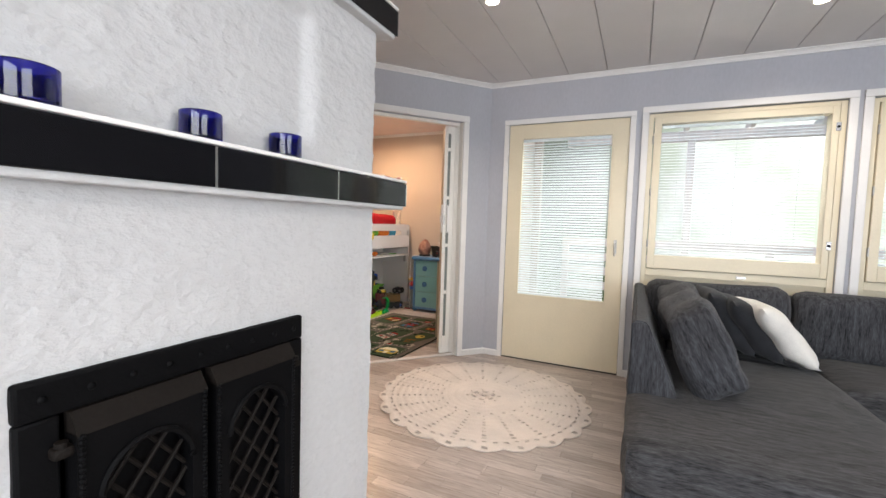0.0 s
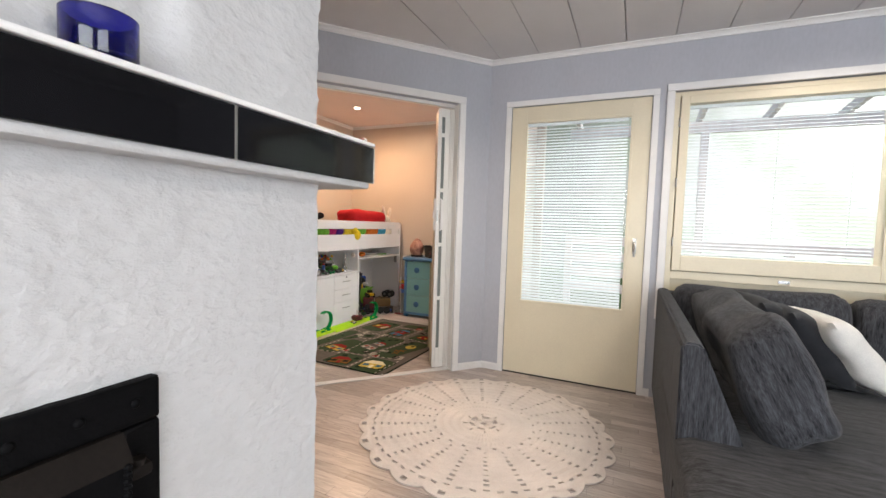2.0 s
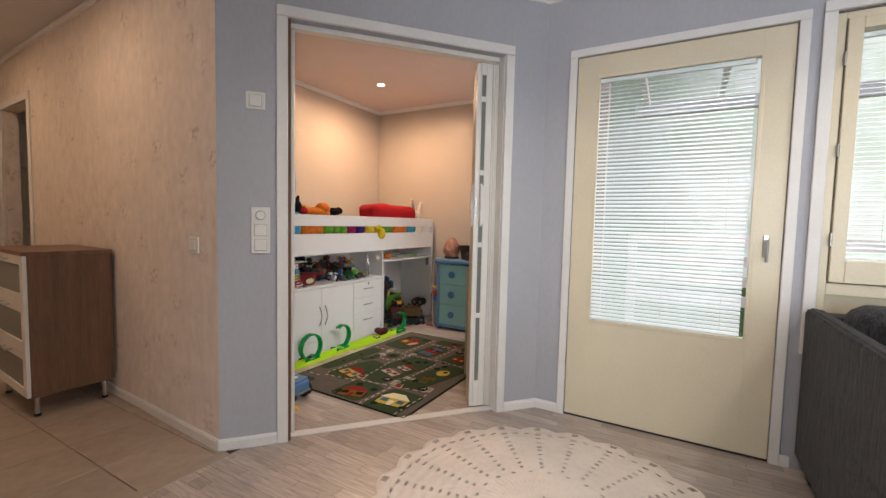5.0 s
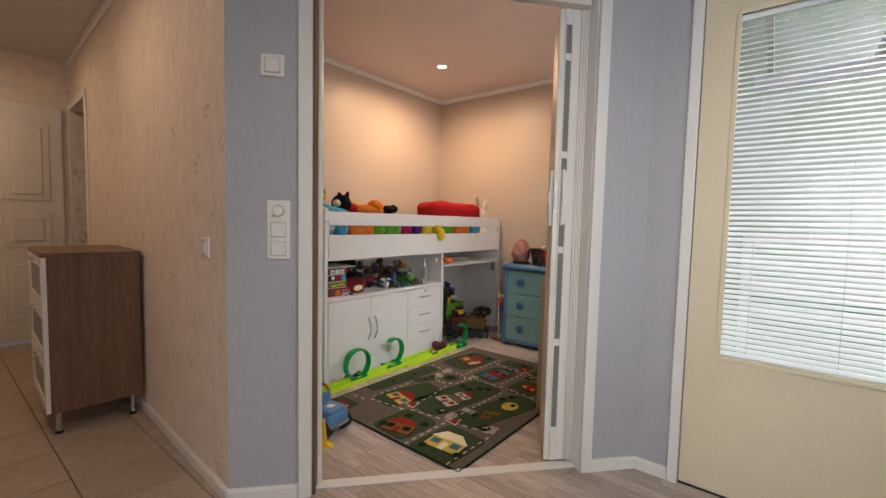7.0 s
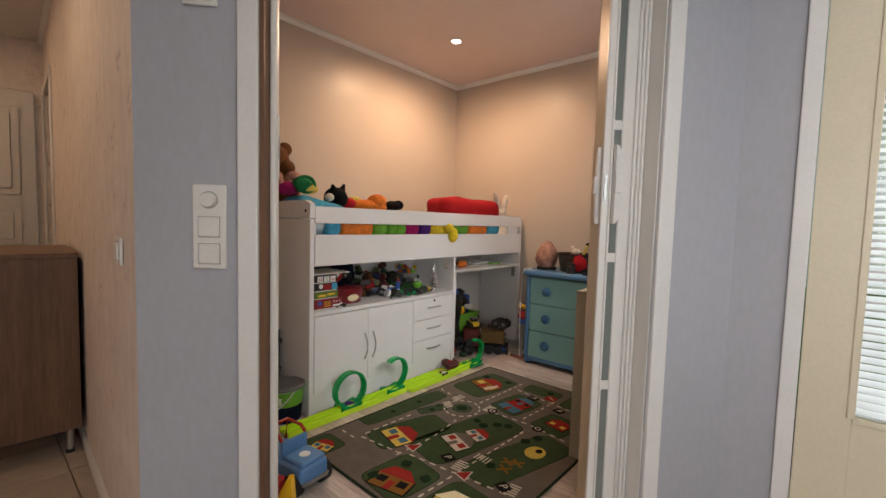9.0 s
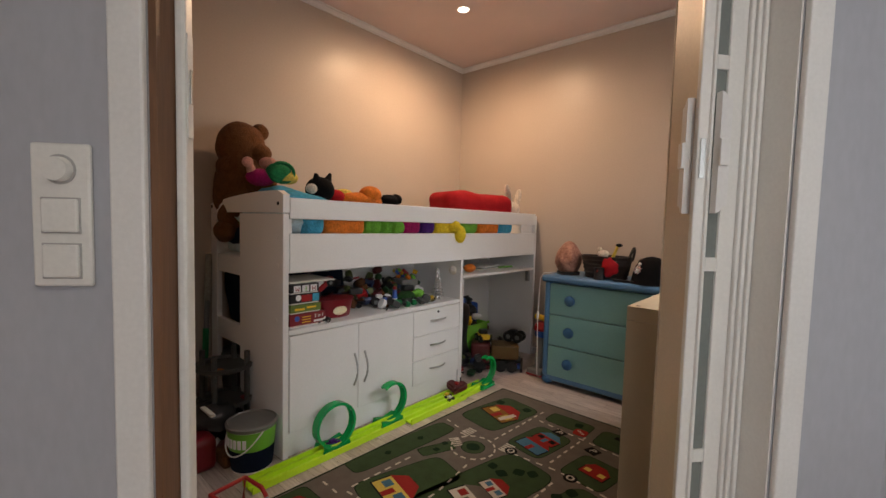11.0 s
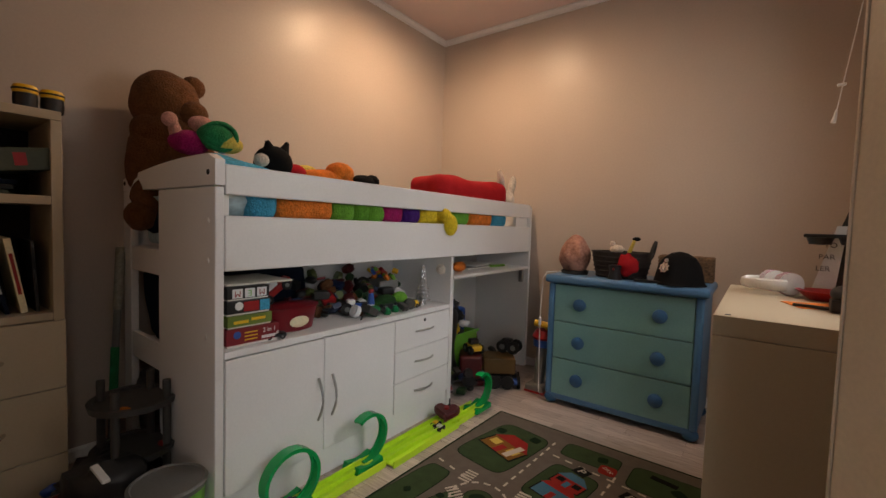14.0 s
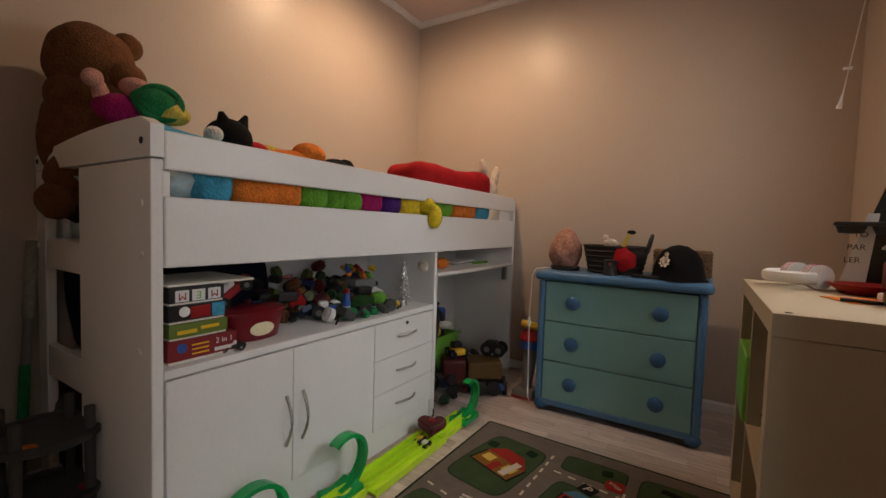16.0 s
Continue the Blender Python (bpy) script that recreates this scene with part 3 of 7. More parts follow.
def firebox():
    """Cast-iron fireplace insert with two arched lattice doors; local y across, z up, front towards +x."""
    ob = thing("firebox_insert", pose(-0.862, 0.935, 0.422), "black cast-iron fireplace doors with diamond lattice", "fireplace doors")
    W, H = 0.518, 0.545

    def rope(at, z0, z1):
        """A twisted bead along an upright edge."""
        bm = bmn()
        n = int((z1 - z0) / 0.008)
        for i in range(n):
            ball(bm, (at[0], at[1], z0 + (i + 0.5) * (z1 - z0) / n), 0.0048, 1, 1, 0.95, 6)
        return bm
    fr = bmn()
    for a in ((0, W, H - 0.055, H), (0, W, 0, 0.05), (0, 0.05, 0.05, H - 0.055), (W - 0.045, W, 0.05, H - 0.055)):
        box(fr, -0.05, 0.012, a[0], a[1], a[2], a[3], 0.005)
    part("outer_frame", fr, IRON, ob)
    part("firebox_back", box(bmn(), -0.42, -0.4, 0.02, W - 0.02, 0.02, H - 0.02), IRON, ob)
    for k in range(9):
        part("rivet", ball(bmn(), (0.013, 0.03 + k * (W - 0.06) / 8, H - 0.027), 0.006, 0.5, 1, 1, 10), IRON, ob)
    for d in range(2):
        y0 = 0.058 + d * 0.216
        w = 0.198
        z0, z1 = 0.055, H - 0.085
        door = part("door", bmn(), IRON, ob)
        bm = bmn()
        # border with an arched window cut out
        cy, r, zs = y0 + w / 2, w / 2 - 0.028, z1 - 0.11
        out_, inn = [], []
        N = 20
        for i in range(N + 1):
            a = math.pi * i / N
            inn.append((cy - r * math.cos(a), zs + r * 1.02 * math.sin(a)))
        for i in range(N + 1):
            t = i / N
            if t < 0.25:
                out_.append((y0, zs + (z1 - zs) * t / 0.25))
            elif t > 0.75:
                out_.append((y0 + w, zs + (z1 - zs) * (1 - t) / 0.25))
            else:
                out_.append((y0 + w * (t - 0.25) / 0.5, z1))
        inn = [(cy - r, z0 + 0.04)] + inn + [(cy + r, z0 + 0.04)]
        out_ = [(y0, z0)] + out_ + [(y0 + w, z0)]
        x0, x1 = 0.0, 0.034
        va = [[bm.verts.new((x, *p)) for p in ln] for x in (x0, x1) for ln in (inn, out_)]
        for i in range(len(inn)):
            j = (i + 1) % len(inn)
            for A, B in ((2, 3), (1, 0), (0, 2), (3, 1)):
                bm.faces.new((va[A][i], va[A][j], va[B][j], va[B][i]))
        bmesh.ops.recalc_face_normals(bm, faces=bm.faces)
        bm.to_mesh(door.data)
        bm.free()
        part("arch_rim", tube(bmn(), [(0.035, *p) for p in inn[1:-1]], 0.006, 6), IRON, door)
        part("top_ledge", prism(bmn(), [(0.0, z1 - 0.002), (0.036, z1 - 0.002), (0.034, z1 + 0.004), (0.016, z1 + 0.03), (0.0, z1 + 0.03)], "y", y0, y0 + w), IRON_WORN, door)
        part("edge_bead", rope((0.035, y0 + 0.006), z0, z1), IRON, door)
        part("edge_bead", rope((0.035, y0 + w - 0.006), z0, z1), IRON, door)
        lat = bmn()
        for s in (1, -1):
            for k in range(-9, 10):
                pts = []
                for i in range(41):
                    yy = cy - r + 2 * r * i / 40
                    zz = z0 + 0.24 + k * 0.062 + s * (yy - cy) * 1.25
                    top = zs + r * math.sqrt(max(0, 1 - ((yy - cy) / r) ** 2))
                    if z0 + 0.04 < zz < top:
                        pts.append((0.012 + 0.002 * s, yy, zz))
                if len(pts) > 2:
                    tube(lat, [pts[0], pts[-1]], 0.0042, 6)
        part("lattice", lat, IRON_WORN, door)
        # Dark iron sheet closing the arch behind the lattice.
        part("lattice_backing", box(bmn(), -0.012, -0.006, y0 + 0.01, y0 + w - 0.01, z0, z1 - 0.01), IRON, door)
        hy = y0 - 0.02 if d == 0 else y0 + w + 0.005
        part("hinge", box(bmn(), 0.008, 0.030, hy - 0.004, hy + 0.022, z1 - 0.03, z1 - 0.012, 0.006), IRON_WORN, door)
        part("hinge_pin", cyl(bmn(), (0.021, hy + 0.008, z1 - 0.014), (0.021, hy + 0.008, z1 - 0.006), 0.008), IRON_WORN, door)
    part("knob", ball(bmn(), (0.05, 0.262, 0.17), 0.012), IRON, ob)
    return ob


firebox()


def patio_door():
    """Cream wooden door with a tall double pane and a blind between the panes; local x along the wall from the hinge side."""
    ob = thing("door_1", PW @ pose(0.184, 0.008, 0.012), "closed cream-painted patio door with a glazed upper panel", "door", kind="structure")
    W, H = 0.981, 2.078
    gx0, gx1, gz0, gz1 = 0.118, 0.859, 0.578, 1.957
    for n_, b in (("stile", (0, gx0, 0, H)), ("stile", (gx1, W, 0, H)), ("head_rail", (gx0, gx1, gz1, H)), ("lower_panel", (gx0, gx1, 0, gz0))):
        part(n_, box(bmn(), b[0], b[1], -0.006, 0.05, b[2], b[3], 0.0015 if n_ != "lower_panel" else 0), CREAM, ob)
    for a in ((gx0 - 0.012, gx0 + 0.006, gz0, gz1), (gx1 - 0.006, gx1 + 0.012, gz0, gz1), (gx0, gx1, gz0 - 0.012, gz0 + 0.006), (gx0, gx1, gz1 - 0.006, gz1 + 0.012)):
        part("glazing_bead", box(bmn(), a[0], a[1], -0.011, 0.0, a[2], a[3], 0.003), CREAM, ob)
    for y in (0.008, 0.042):
        pane = part("pane", box(bmn(), gx0 - 0.002, gx1 + 0.002, y, y + 0.003, gz0, gz1), GLASS, ob)
        pane.visible_shadow = False
    venetian(ob, gx0 + 0.004, gx1 - 0.02, 0.026, gz0 + 0.004, gz1 - 0.004, 0.0215, 32)
    handle = part("door_handle", box(bmn(), 0.906, 0.930, -0.010, -0.005, 0.99, 1.10, 0.004), STEEL, ob, "small brushed steel lever handle")
    part("lever", tube(bmn(), [(0.918, -0.01, 1.07), (0.918, -0.045, 1.07), (0.918, -0.048, 1.06), (0.918, -0.046, 0.97)], 0.007), STEEL, handle)
    for z in (0.32, 1.78):
        part("hinge", cyl(bmn(), (-0.006, -0.012, z - 0.04), (-0.006, -0.012, z + 0.04), 0.006), STEEL, ob)
    part("threshold", box(bmn(), -0.004, W + 0.004, -0.004, 0.1, -0.012, -0.002), BLACK_BOARD, ob)
    return ob


def venetian(parent, x0, x1, y, z0, z1, pitch, tilt):
    """A white venetian blind of thin curved slats with cords."""
    n = int((z1 - z0 - 0.03) / pitch)
    me = None
    for i in range(n):
        if me is None:
            bm = bmn()
            hw = 0.0125
            prof = [(-hw, 0.0), (-hw * 0.4, 0.0018), (hw * 0.4, 0.0018), (hw, 0.0)]
            prism(bm, prof + [(u, v - 0.0006) for u, v in reversed(prof)], "x", x0, x1)
            me = mesh_of("slat", bm, BLIND, 40)
        s = new("slat", me)
        s.parent = parent
        s.matrix_basis = pose(0, y, z0 + 0.012 + i * pitch, tilt)
    part("head_box", box(bmn(), x0, x1, y - 0.012, y + 0.012, z1 - 0.022, z1, 0.002), BLIND, parent)
    part("bottom_bar", box(bmn(), x0, x1, y - 0.011, y + 0.011, z0, z0 + 0.008, 0.002), BLIND, parent)
    for f in (0.12, 0.5, 0.88):
        x = x0 + (x1 - x0) * f
        part("ladder_cord", tube(bmn(), [(x, y - 0.013, z0), (x, y - 0.013, z1)], 0.0008, 5), BLIND, parent)


def window(name, m, W):
    """Cream casement with a deep sash, an airing rail below and a blind; local x along the wall."""
    ob = thing(name, m, "cream-painted window with half-open white venetian blind", "window", kind="structure")
    z0, z1 = 0.625, 2.105
    frame = part("window_frame", bmn(), CREAM, ob)
    bm = bmn()
    for a in ((0, 0.035, z0, z1), (W - 0.035, W, z0, z1), (0.035, W - 0.035, z1 - 0.03, z1), (0.035, W - 0.035, z0, z0 + 0.04), (0.035, W - 0.035, 0.845, 0.9)):
        box(bm, a[0], a[1], 0.0, 0.12, a[2], a[3], 0.003)
    bm.to_mesh(frame.data)
    bm.free()
    part("lower_panel", box(bmn(), 0.036, W - 0.036, 0.02, 0.1, 0.665, 0.844), CREAM, ob)
    sash = part("sash", bmn(), CREAM, ob)
    bm = bmn()
    gx0, gx1, gz0, gz1 = 0.092, W - 0.078, 1.005, 2.022
    for a in ((0.04, gx0, 0.905, z1 - 0.033), (gx1, W - 0.04, 0.905, z1 - 0.033), (gx0, gx1, gz1, z1 - 0.033), (gx0, gx1, 0.905, gz0)):
        box(bm, a[0], a[1], -0.012, 0.09, a[2], a[3], 0.003)
    bm.to_mesh(sash.data)
    bm.free()
    for y in (0.012, 0.078):
        pane = part("pane", box(bmn(), gx0, gx1, y, y + 0.003, gz0, gz1), GLASS, ob)
        pane.visible_shadow = False
    venetian(ob, gx0 + 0.006, gx1 - 0.03, 0.045, gz0 + 0.004, gz1 - 0.004, 0.0215, 15)
    for z in (1.13, 1.93):
        latch = part("latch", box(bmn(), W - 0.058, W - 0.031, -0.017, -0.011, z - 0.028, z + 0.028, 0.002), CHROME, ob)
        part("latch_key", cyl(bmn(), (W - 0.0445, -0.022, z), (W - 0.0445, -0.016, z), 0.008), IRON, latch)
    part("airing_catch", box(bmn(), W * 0.56 - 0.03, W * 0.56 + 0.03, -0.008, -0.001, 0.862, 0.882, 0.002), CHROME, ob)
    for z in (1.1, 1.5, 1.9):
        part("hinge", cyl(bmn(), (0.036, -0.012, z - 0.03), (0.036, -0.012, z + 0.03), 0.006), STEEL, ob)
    return ob


patio_door()
window("window_1", PW @ pose(1.300, 0.012, 0), 1.188)
window("window_2", PW @ pose(2.610, 0.012, 0), 1.22)


def crochet_rug():
    """Round openwork rug of cream cord with a scalloped rim."""
    R, NA, NS = 0.70, 264, 22
    rows = [0.02 + 0.0125 * i for i in range(56)]
    bm = bmn()
    ring = []
    for k, r in enumerate(rows):
        row = []
        for i in range(NA):
            a = 2 * math.pi * i / NA
            sc = 1 + (0.045 * abs(math.sin(a * NS / 2)) - 0.025) * (r / R) ** 8
            z = 0.0075 + 0.0025 * math.sin(k * math.pi * 0.5) + 0.0012 * math.sin(i * math.pi * 0.5 + (k % 2))
            rr = r * sc
            row.append(bm.verts.new((rr * math.cos(a), rr * math.sin(a), z)))
        ring.append(row)
    per = NA // NS
    for k in range(len(rows) - 1):
        r = rows[k]
        for i in range(NA):
            j = i % per
            hole = False
            if 3 <= k <= 4 and i % 44 < 26:
                hole = True
            if k in (6, 7) and i % 33 in (0, 1, 2, 3):
                hole = True
            if k == 21 and i % 12 in (0, 1, 2):
                hole = True
            if 23 <= k <= 49 and k % 3 == 0 and j in ((5, 6) if k < 38 else (5, 6)):
                hole = True
            if k == 49 and j in (1, 2, 9, 10):
                hole = True
            if k in (52, 53) and j in (5, 6):
                hole = True
            if not hole:
                bm.faces.new((ring[k][i], ring[k + 1][i], ring[k + 1][(i + 1) % NA], ring[k][(i + 1) % NA]))
    ex = bmesh.ops.extrude_face_region(bm, geom=list(bm.faces))
    for v in ex["geom"]:
        if isinstance(v, bmesh.types.BMVert):
            v.co.z += 0.006
    bmesh.ops.recalc_face_normals(bm, faces=bm.faces)
    return solo("round_rug", bm, COTTON, pose(-1.05, 3.42, -0.002, 0, 0, 20), "round cream crocheted cotton rug with scalloped edge", "rug", smooth=60)


crochet_rug()


def soft_block(bm, x0, x1, y0, y1, z0, z1, r=0.05, cuts=10, lump=0.012, crown_=0.0):
    """An upholstered block with rounded, slightly uneven sides."""
    bmesh.ops.create_cube(bm, size=1)
    bmesh.ops.subdivide_edges(bm, edges=list(bm.edges), cuts=cuts, use_grid_fill=True)
    vs = list(bm.verts)
    s = Vector((x1 - x0, y1 - y0, z1 - z0))
    c = Vector(((x0 + x1) / 2, (y0 + y1) / 2, (z0 + z1) / 2))
    for v in vs:
        p = Vector((v.co.x * s.x, v.co.y * s.y, v.co.z * s.z))
        inner = Vector([max(-s[i] / 2 + r, min(s[i] / 2 - r, p[i])) for i in range(3)])
        d = p - inner
        if d.length > 1e-6:
            p = inner + d.normalized() * min(r, d.length if max(abs(t) for t in d) < r * 0.999 else r)
        w = (1 - (2 * p.x / s.x) ** 2) * (1 - (2 * p.y / s.y) ** 2)
        if p.z > 0:
            p.z += crown_ * max(0, w)
        q = p + c
        q += Vector((noise.noise(q * 5), noise.noise(q * 5 + Vector((9, 0, 0))), noise.noise(q * 5 + Vector((0, 9, 0))))) * lump
        v.co = q
    return bm


def sofa():
    """Corner sofa: a chaise with its back along x = -0.17, and a long seat under the windows."""
    ob = thing("corner_sofa", pose(-0.135, 2.265, 0), "charcoal woven fabric corner sofa with chaise", "sofa")
    # local: x right, y to the window; chaise seat 0..1.0, y 0..2.05
    part("chaise_base", soft_block(bmn(), 0.0, 0.98, 0.02, 1.13, 0.06, 0.27, 0.03, 8, 0.004), SOFA_UP, ob)
    part("chaise_seat", soft_block(bmn(), -0.005, 0.985, 0.0, 1.48, 0.265, 0.445, 0.05, 16, 0.010, 0.012), SOFA, ob)
    bm = bmn()
    prism(bm, [(0.0, 0.08), (0.235, 0.08), (0.215, 0.42), (0.07, 0.772), (0.05, 0.782), (0.012, 0.782), (0.0, 0.77)], "y", 0.535, 2.09)
    bmesh.ops.bevel(bm, geom=list(bm.edges), offset=0.008, segments=2, affect="EDGES")
    part("chaise_back", bm, SOFA_UP, ob)
    part("long_base", soft_block(bmn(), 0.24, 3.0, 1.14, 2.06, 0.06, 0.27, 0.03, 8, 0.004), SOFA_UP, ob)
    part("long_seat", soft_block(bmn(), 0.99, 2.95, 1.14, 1.94, 0.265, 0.435, 0.05, 14, 0.010, 0.012), SOFA, ob)
    part("corner_seat", soft_block(bmn(), 0.24, 0.985, 1.485, 1.94, 0.265, 0.44, 0.04, 10, 0.008), SOFA, ob)
    part("long_back", soft_block(bmn(), 0.05, 3.0, 1.95, 2.085, 0.08, 0.78, 0.03, 12, 0.004), SOFA_UP, ob)
    part("back_cushion", soft_block(bmn(), 0.08, 0.92, 1.73, 1.94, 0.42, 0.845, 0.08, 12, 0.015), SOFA_UP, ob)
    part("back_cushion", soft_block(bmn(), 0.93, 1.95, 1.71, 1.94, 0.42, 0.84, 0.08, 12, 0.018), SOFA_UP, ob)
    part("back_cushion", soft_block(bmn(), 1.96, 2.95, 1.71, 1.94, 0.42, 0.84, 0.08, 12, 0.018), SOFA_UP, ob)
    for x, y in ((0.06, 0.06), (0.92, 0.06), (0.06, 2.0), (2.9, 2.0), (2.9, 1.22)):
        part("leg", box(bmn(), x - 0.025, x + 0.025, y - 0.025, y + 0.025, 0.0, 0.065, 0.004), DARK_FABRIC, ob)
    return ob


sofa()
side = bmn()
soft_block(side, -0.54, 0.54, -0.11, 0.11, -0.22, 0.22, 0.065, 26, 0.03)
solo("sofa_cushion", side, SOFA_UP, pose(0.175, 3.36, 0.65, -26, 0, 90), "long charcoal woven back cushion leaning on the chaise", "cushion")
for px, py, pz, ry, rz, mt, lab in ((0.38, 3.80, 0.665, 56, 4, DARK_FABRIC, "dark grey ribbed throw pillow"), (0.48, 3.76, 0.645, 52, 8, DARK_FABRIC, "black ribbed throw pillow"), (0.61, 3.72, 0.635, 48, 10, WHITE_FABRIC, "white fluffy throw pillow")):
    solo("throw_pillow", pillow(bmn(), 0.43, 0.44, 0.14, 18, 0.07, 0.02), mt, pose(px, py, pz, 0, ry, rz), lab + " on the sofa", "pillow", "throw pillows", smooth=80)


def fold_door():
    """White accordion door pushed to one side, local x along the opening, y into the child's room."""
    ob = thing("folding_door", DOORWALL, "white folding accordion door with narrow glass panes, folded open", "folding door")
    part("top_track", box(bmn(), 0.327, 1.473, 0.045, 0.09, 2.077, 2.101), WHITE, ob)
    part("floor_strip", box(bmn(), 0.316, 1.485, 0.03, 0.085, 0.001, 0.008, 0.002), TRIM, ob, "white threshold strip")
    part("jamb", box(bmn(), 0.3145, 0.326, 0.001, 0.112, 0.0, 2.1005), JAMB, ob, "bare brown wooden door jamb")
    part("jamb", box(bmn(), 1.4825, 1.4865, 0.001, 0.112, 0.0, 2.1005), WHITE, ob)
    part("catch_rail", box(bmn(), 0.3265, 0.345, 0.055, 0.088, 0.01, 2.076, 0.006), WHITE, ob)
    plate = part("catch_plate", box(bmn(), 0.3452, 0.348, 0.058, 0.078, 1.22, 1.40, 0.001), TRIM, ob)
    part("keeper", box(bmn(), 0.3482, 0.351, 0.064, 0.072, 1.28, 1.34, 0.001), STEEL, plate)
    def leaf(x0, y0, x1, y1, s0, s1):
        """One glazed leaf between two points of the plan, with stiles s0 and s1 wide."""
        L = math.hypot(x1 - x0, y1 - y0)
        bm = bmn()
        box(bm, 0, s0, -0.007, 0.007, 0, 2.062, 0.003)
        box(bm, L - s1, L, -0.007, 0.007, 0, 2.062, 0.003)
        for z in (0.0, 0.55, 0.98, 1.41, 1.84):
            box(bm, s0, L - s1, -0.006, 0.006, z, z + (0.16 if z == 0 else 0.03))
        box(bm, s0, L - s1, -0.006, 0.006, 1.995, 2.062)
        panel = part("panel", bm, WHITE, ob, m=pose(x0, y0, 0.012, 0, 0, math.degrees(math.atan2(y1 - y0, x1 - x0))))
        for z0, z1 in ((0.16, 0.55), (0.58, 0.98), (1.01, 1.41), (1.44, 1.84), (1.87, 1.995)):
            part("pane", box(bmn(), s0 - 0.001, L - s1 + 0.001, -0.002, 0.002, z0, z1), FROST, panel)
        return panel
    first = leaf(1.375, 0.092, 1.450, 0.095, 0.008, 0.040)
    for x0, y0, x1, y1 in ((1.454, 0.103, 1.4555, 0.215), (1.4645, 0.215, 1.4655, 0.103), (1.4735, 0.103, 1.4745, 0.215)):
        leaf(x0, y0, x1, y1, 0.02, 0.02)
    for x0, y0 in ((1.4505, 0.080), (1.4610, 0.074), (1.4710, 0.068)):
        part("edge_post", box(bmn(), x0, x0 + 0.0095, y0, 0.1015, 0.012, 2.072, 0.003, 3), WHITE, ob)
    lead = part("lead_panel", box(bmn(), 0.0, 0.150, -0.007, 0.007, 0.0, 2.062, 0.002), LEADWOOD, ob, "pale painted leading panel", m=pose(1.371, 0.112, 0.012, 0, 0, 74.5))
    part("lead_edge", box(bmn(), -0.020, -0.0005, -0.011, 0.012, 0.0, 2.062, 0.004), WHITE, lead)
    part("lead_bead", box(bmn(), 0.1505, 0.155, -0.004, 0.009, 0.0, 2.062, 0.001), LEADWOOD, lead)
    part("lock_hole", cyl(bmn(), (0.068, 0.0072, 1.305), (0.068, 0.0085, 1.305), 0.008), DARK_FABRIC, lead)

    def grip(parent, x, y, out):
        bm = bmn()
        prism(bm, [(x - 0.013, 1.105), (x - 0.004, 1.109), (x + 0.003, 1.12), (x + 0.013, 1.122), (x + 0.013, 1.342), (x + 0.003, 1.344), (x - 0.004, 1.356), (x - 0.013, 1.36)], "y", min(y, y + out), max(y, y + out))
        g = part("grip", bm, TRIM, parent, "white plastic grip plate")
        part("finger_tab", box(bmn(), x - 0.016, x + 0.006, y + out, y + out * 1.5, 1.205, 1.262, 0.002), TRIM, g)
        return g
    grip(lead, 0.024, 0.0072, 0.016)
    grip(first, 0.022, -0.0072, -0.016)
    part("latch", box(bmn(), -0.0235, -0.0205, -0.005, 0.006, 1.18, 1.265, 0.001), STEEL, lead)
    return ob


fold_door()


def switch_plate(m, n, dimmer, label):
    ob = thing("light_switch", m, label, "switch")
    H = 0.082 + 0.072 * (n - 1)
    part("plate", box(bmn(), 0, 0.086, -0.010, -0.001, 0, H, 0.005), WHITE, ob)
    # A grey piece behind each dial and rocker paints the shadow round it.
    for i in range(n):
        z = 0.041 + 0.072 * i
        if dimmer and i == n - 1:
            part("shadow_gap", cyl(bmn(), (0.043, -0.0095, z), (0.043, -0.0112, z), 0.0235, None, 24), SWITCH_GAP, ob)
            part("dial", cyl(bmn(), (0.043, -0.009, z), (0.043, -0.024, z), 0.02, 0.018, 24), WHITE, ob)
        else:
            part("shadow_gap", box(bmn(), 0.0145, 0.0715, -0.0112, -0.0095, z - 0.0285, z + 0.0285, 0.0005), SWITCH_GAP, ob)
            part("rocker", box(bmn(), 0.017, 0.069, -0.016, -0.009, z - 0.026, z + 0.026, 0.003), WHITE, ob)
    return ob


switch_plate(DOORWALL @ pose(0.146, 0, 0.965), 3, True, "white three-gang wall switch with round dimmer")
switch_plate(DOORWALL @ pose(0.126, 0, 1.652), 1, False, "white single wall switch in a square frame")
switch_plate(HW @ Matrix.Diagonal((1, -1, 1, 1)) @ pose(0.155, 0, 0.955), 1, False, "white single wall switch on rosy wallpaper")


def spot_fitting(x, y, room):
    ob = thing("ceiling_spotlight", pose(x, y, (KCEIL if "child" in room else CEIL) - 0.001), "recessed ceiling spotlight with white ring, lit", "ceiling light", room)
    ring = lathe(bmn(), [(0.036, 0.0), (0.043, -0.003), (0.046, -0.001), (0.046, 0.0)], 28)
    part("ring", ring, TRIM, ob)
    part("bulb", lathe(bmn(), [(0.0, -0.0035), (0.03, -0.003), (0.036, -0.0005)], 24), DOORGLOW, ob, "glowing warm lamp")


for room, spots in (("living room spotlights", LIVING_SPOTS), ("child's room spotlights", KID_SPOTS), ("hall spotlights", HALL_SPOTS)):
    for spot in spots:
        spot_fitting(spot[0], spot[1], room)


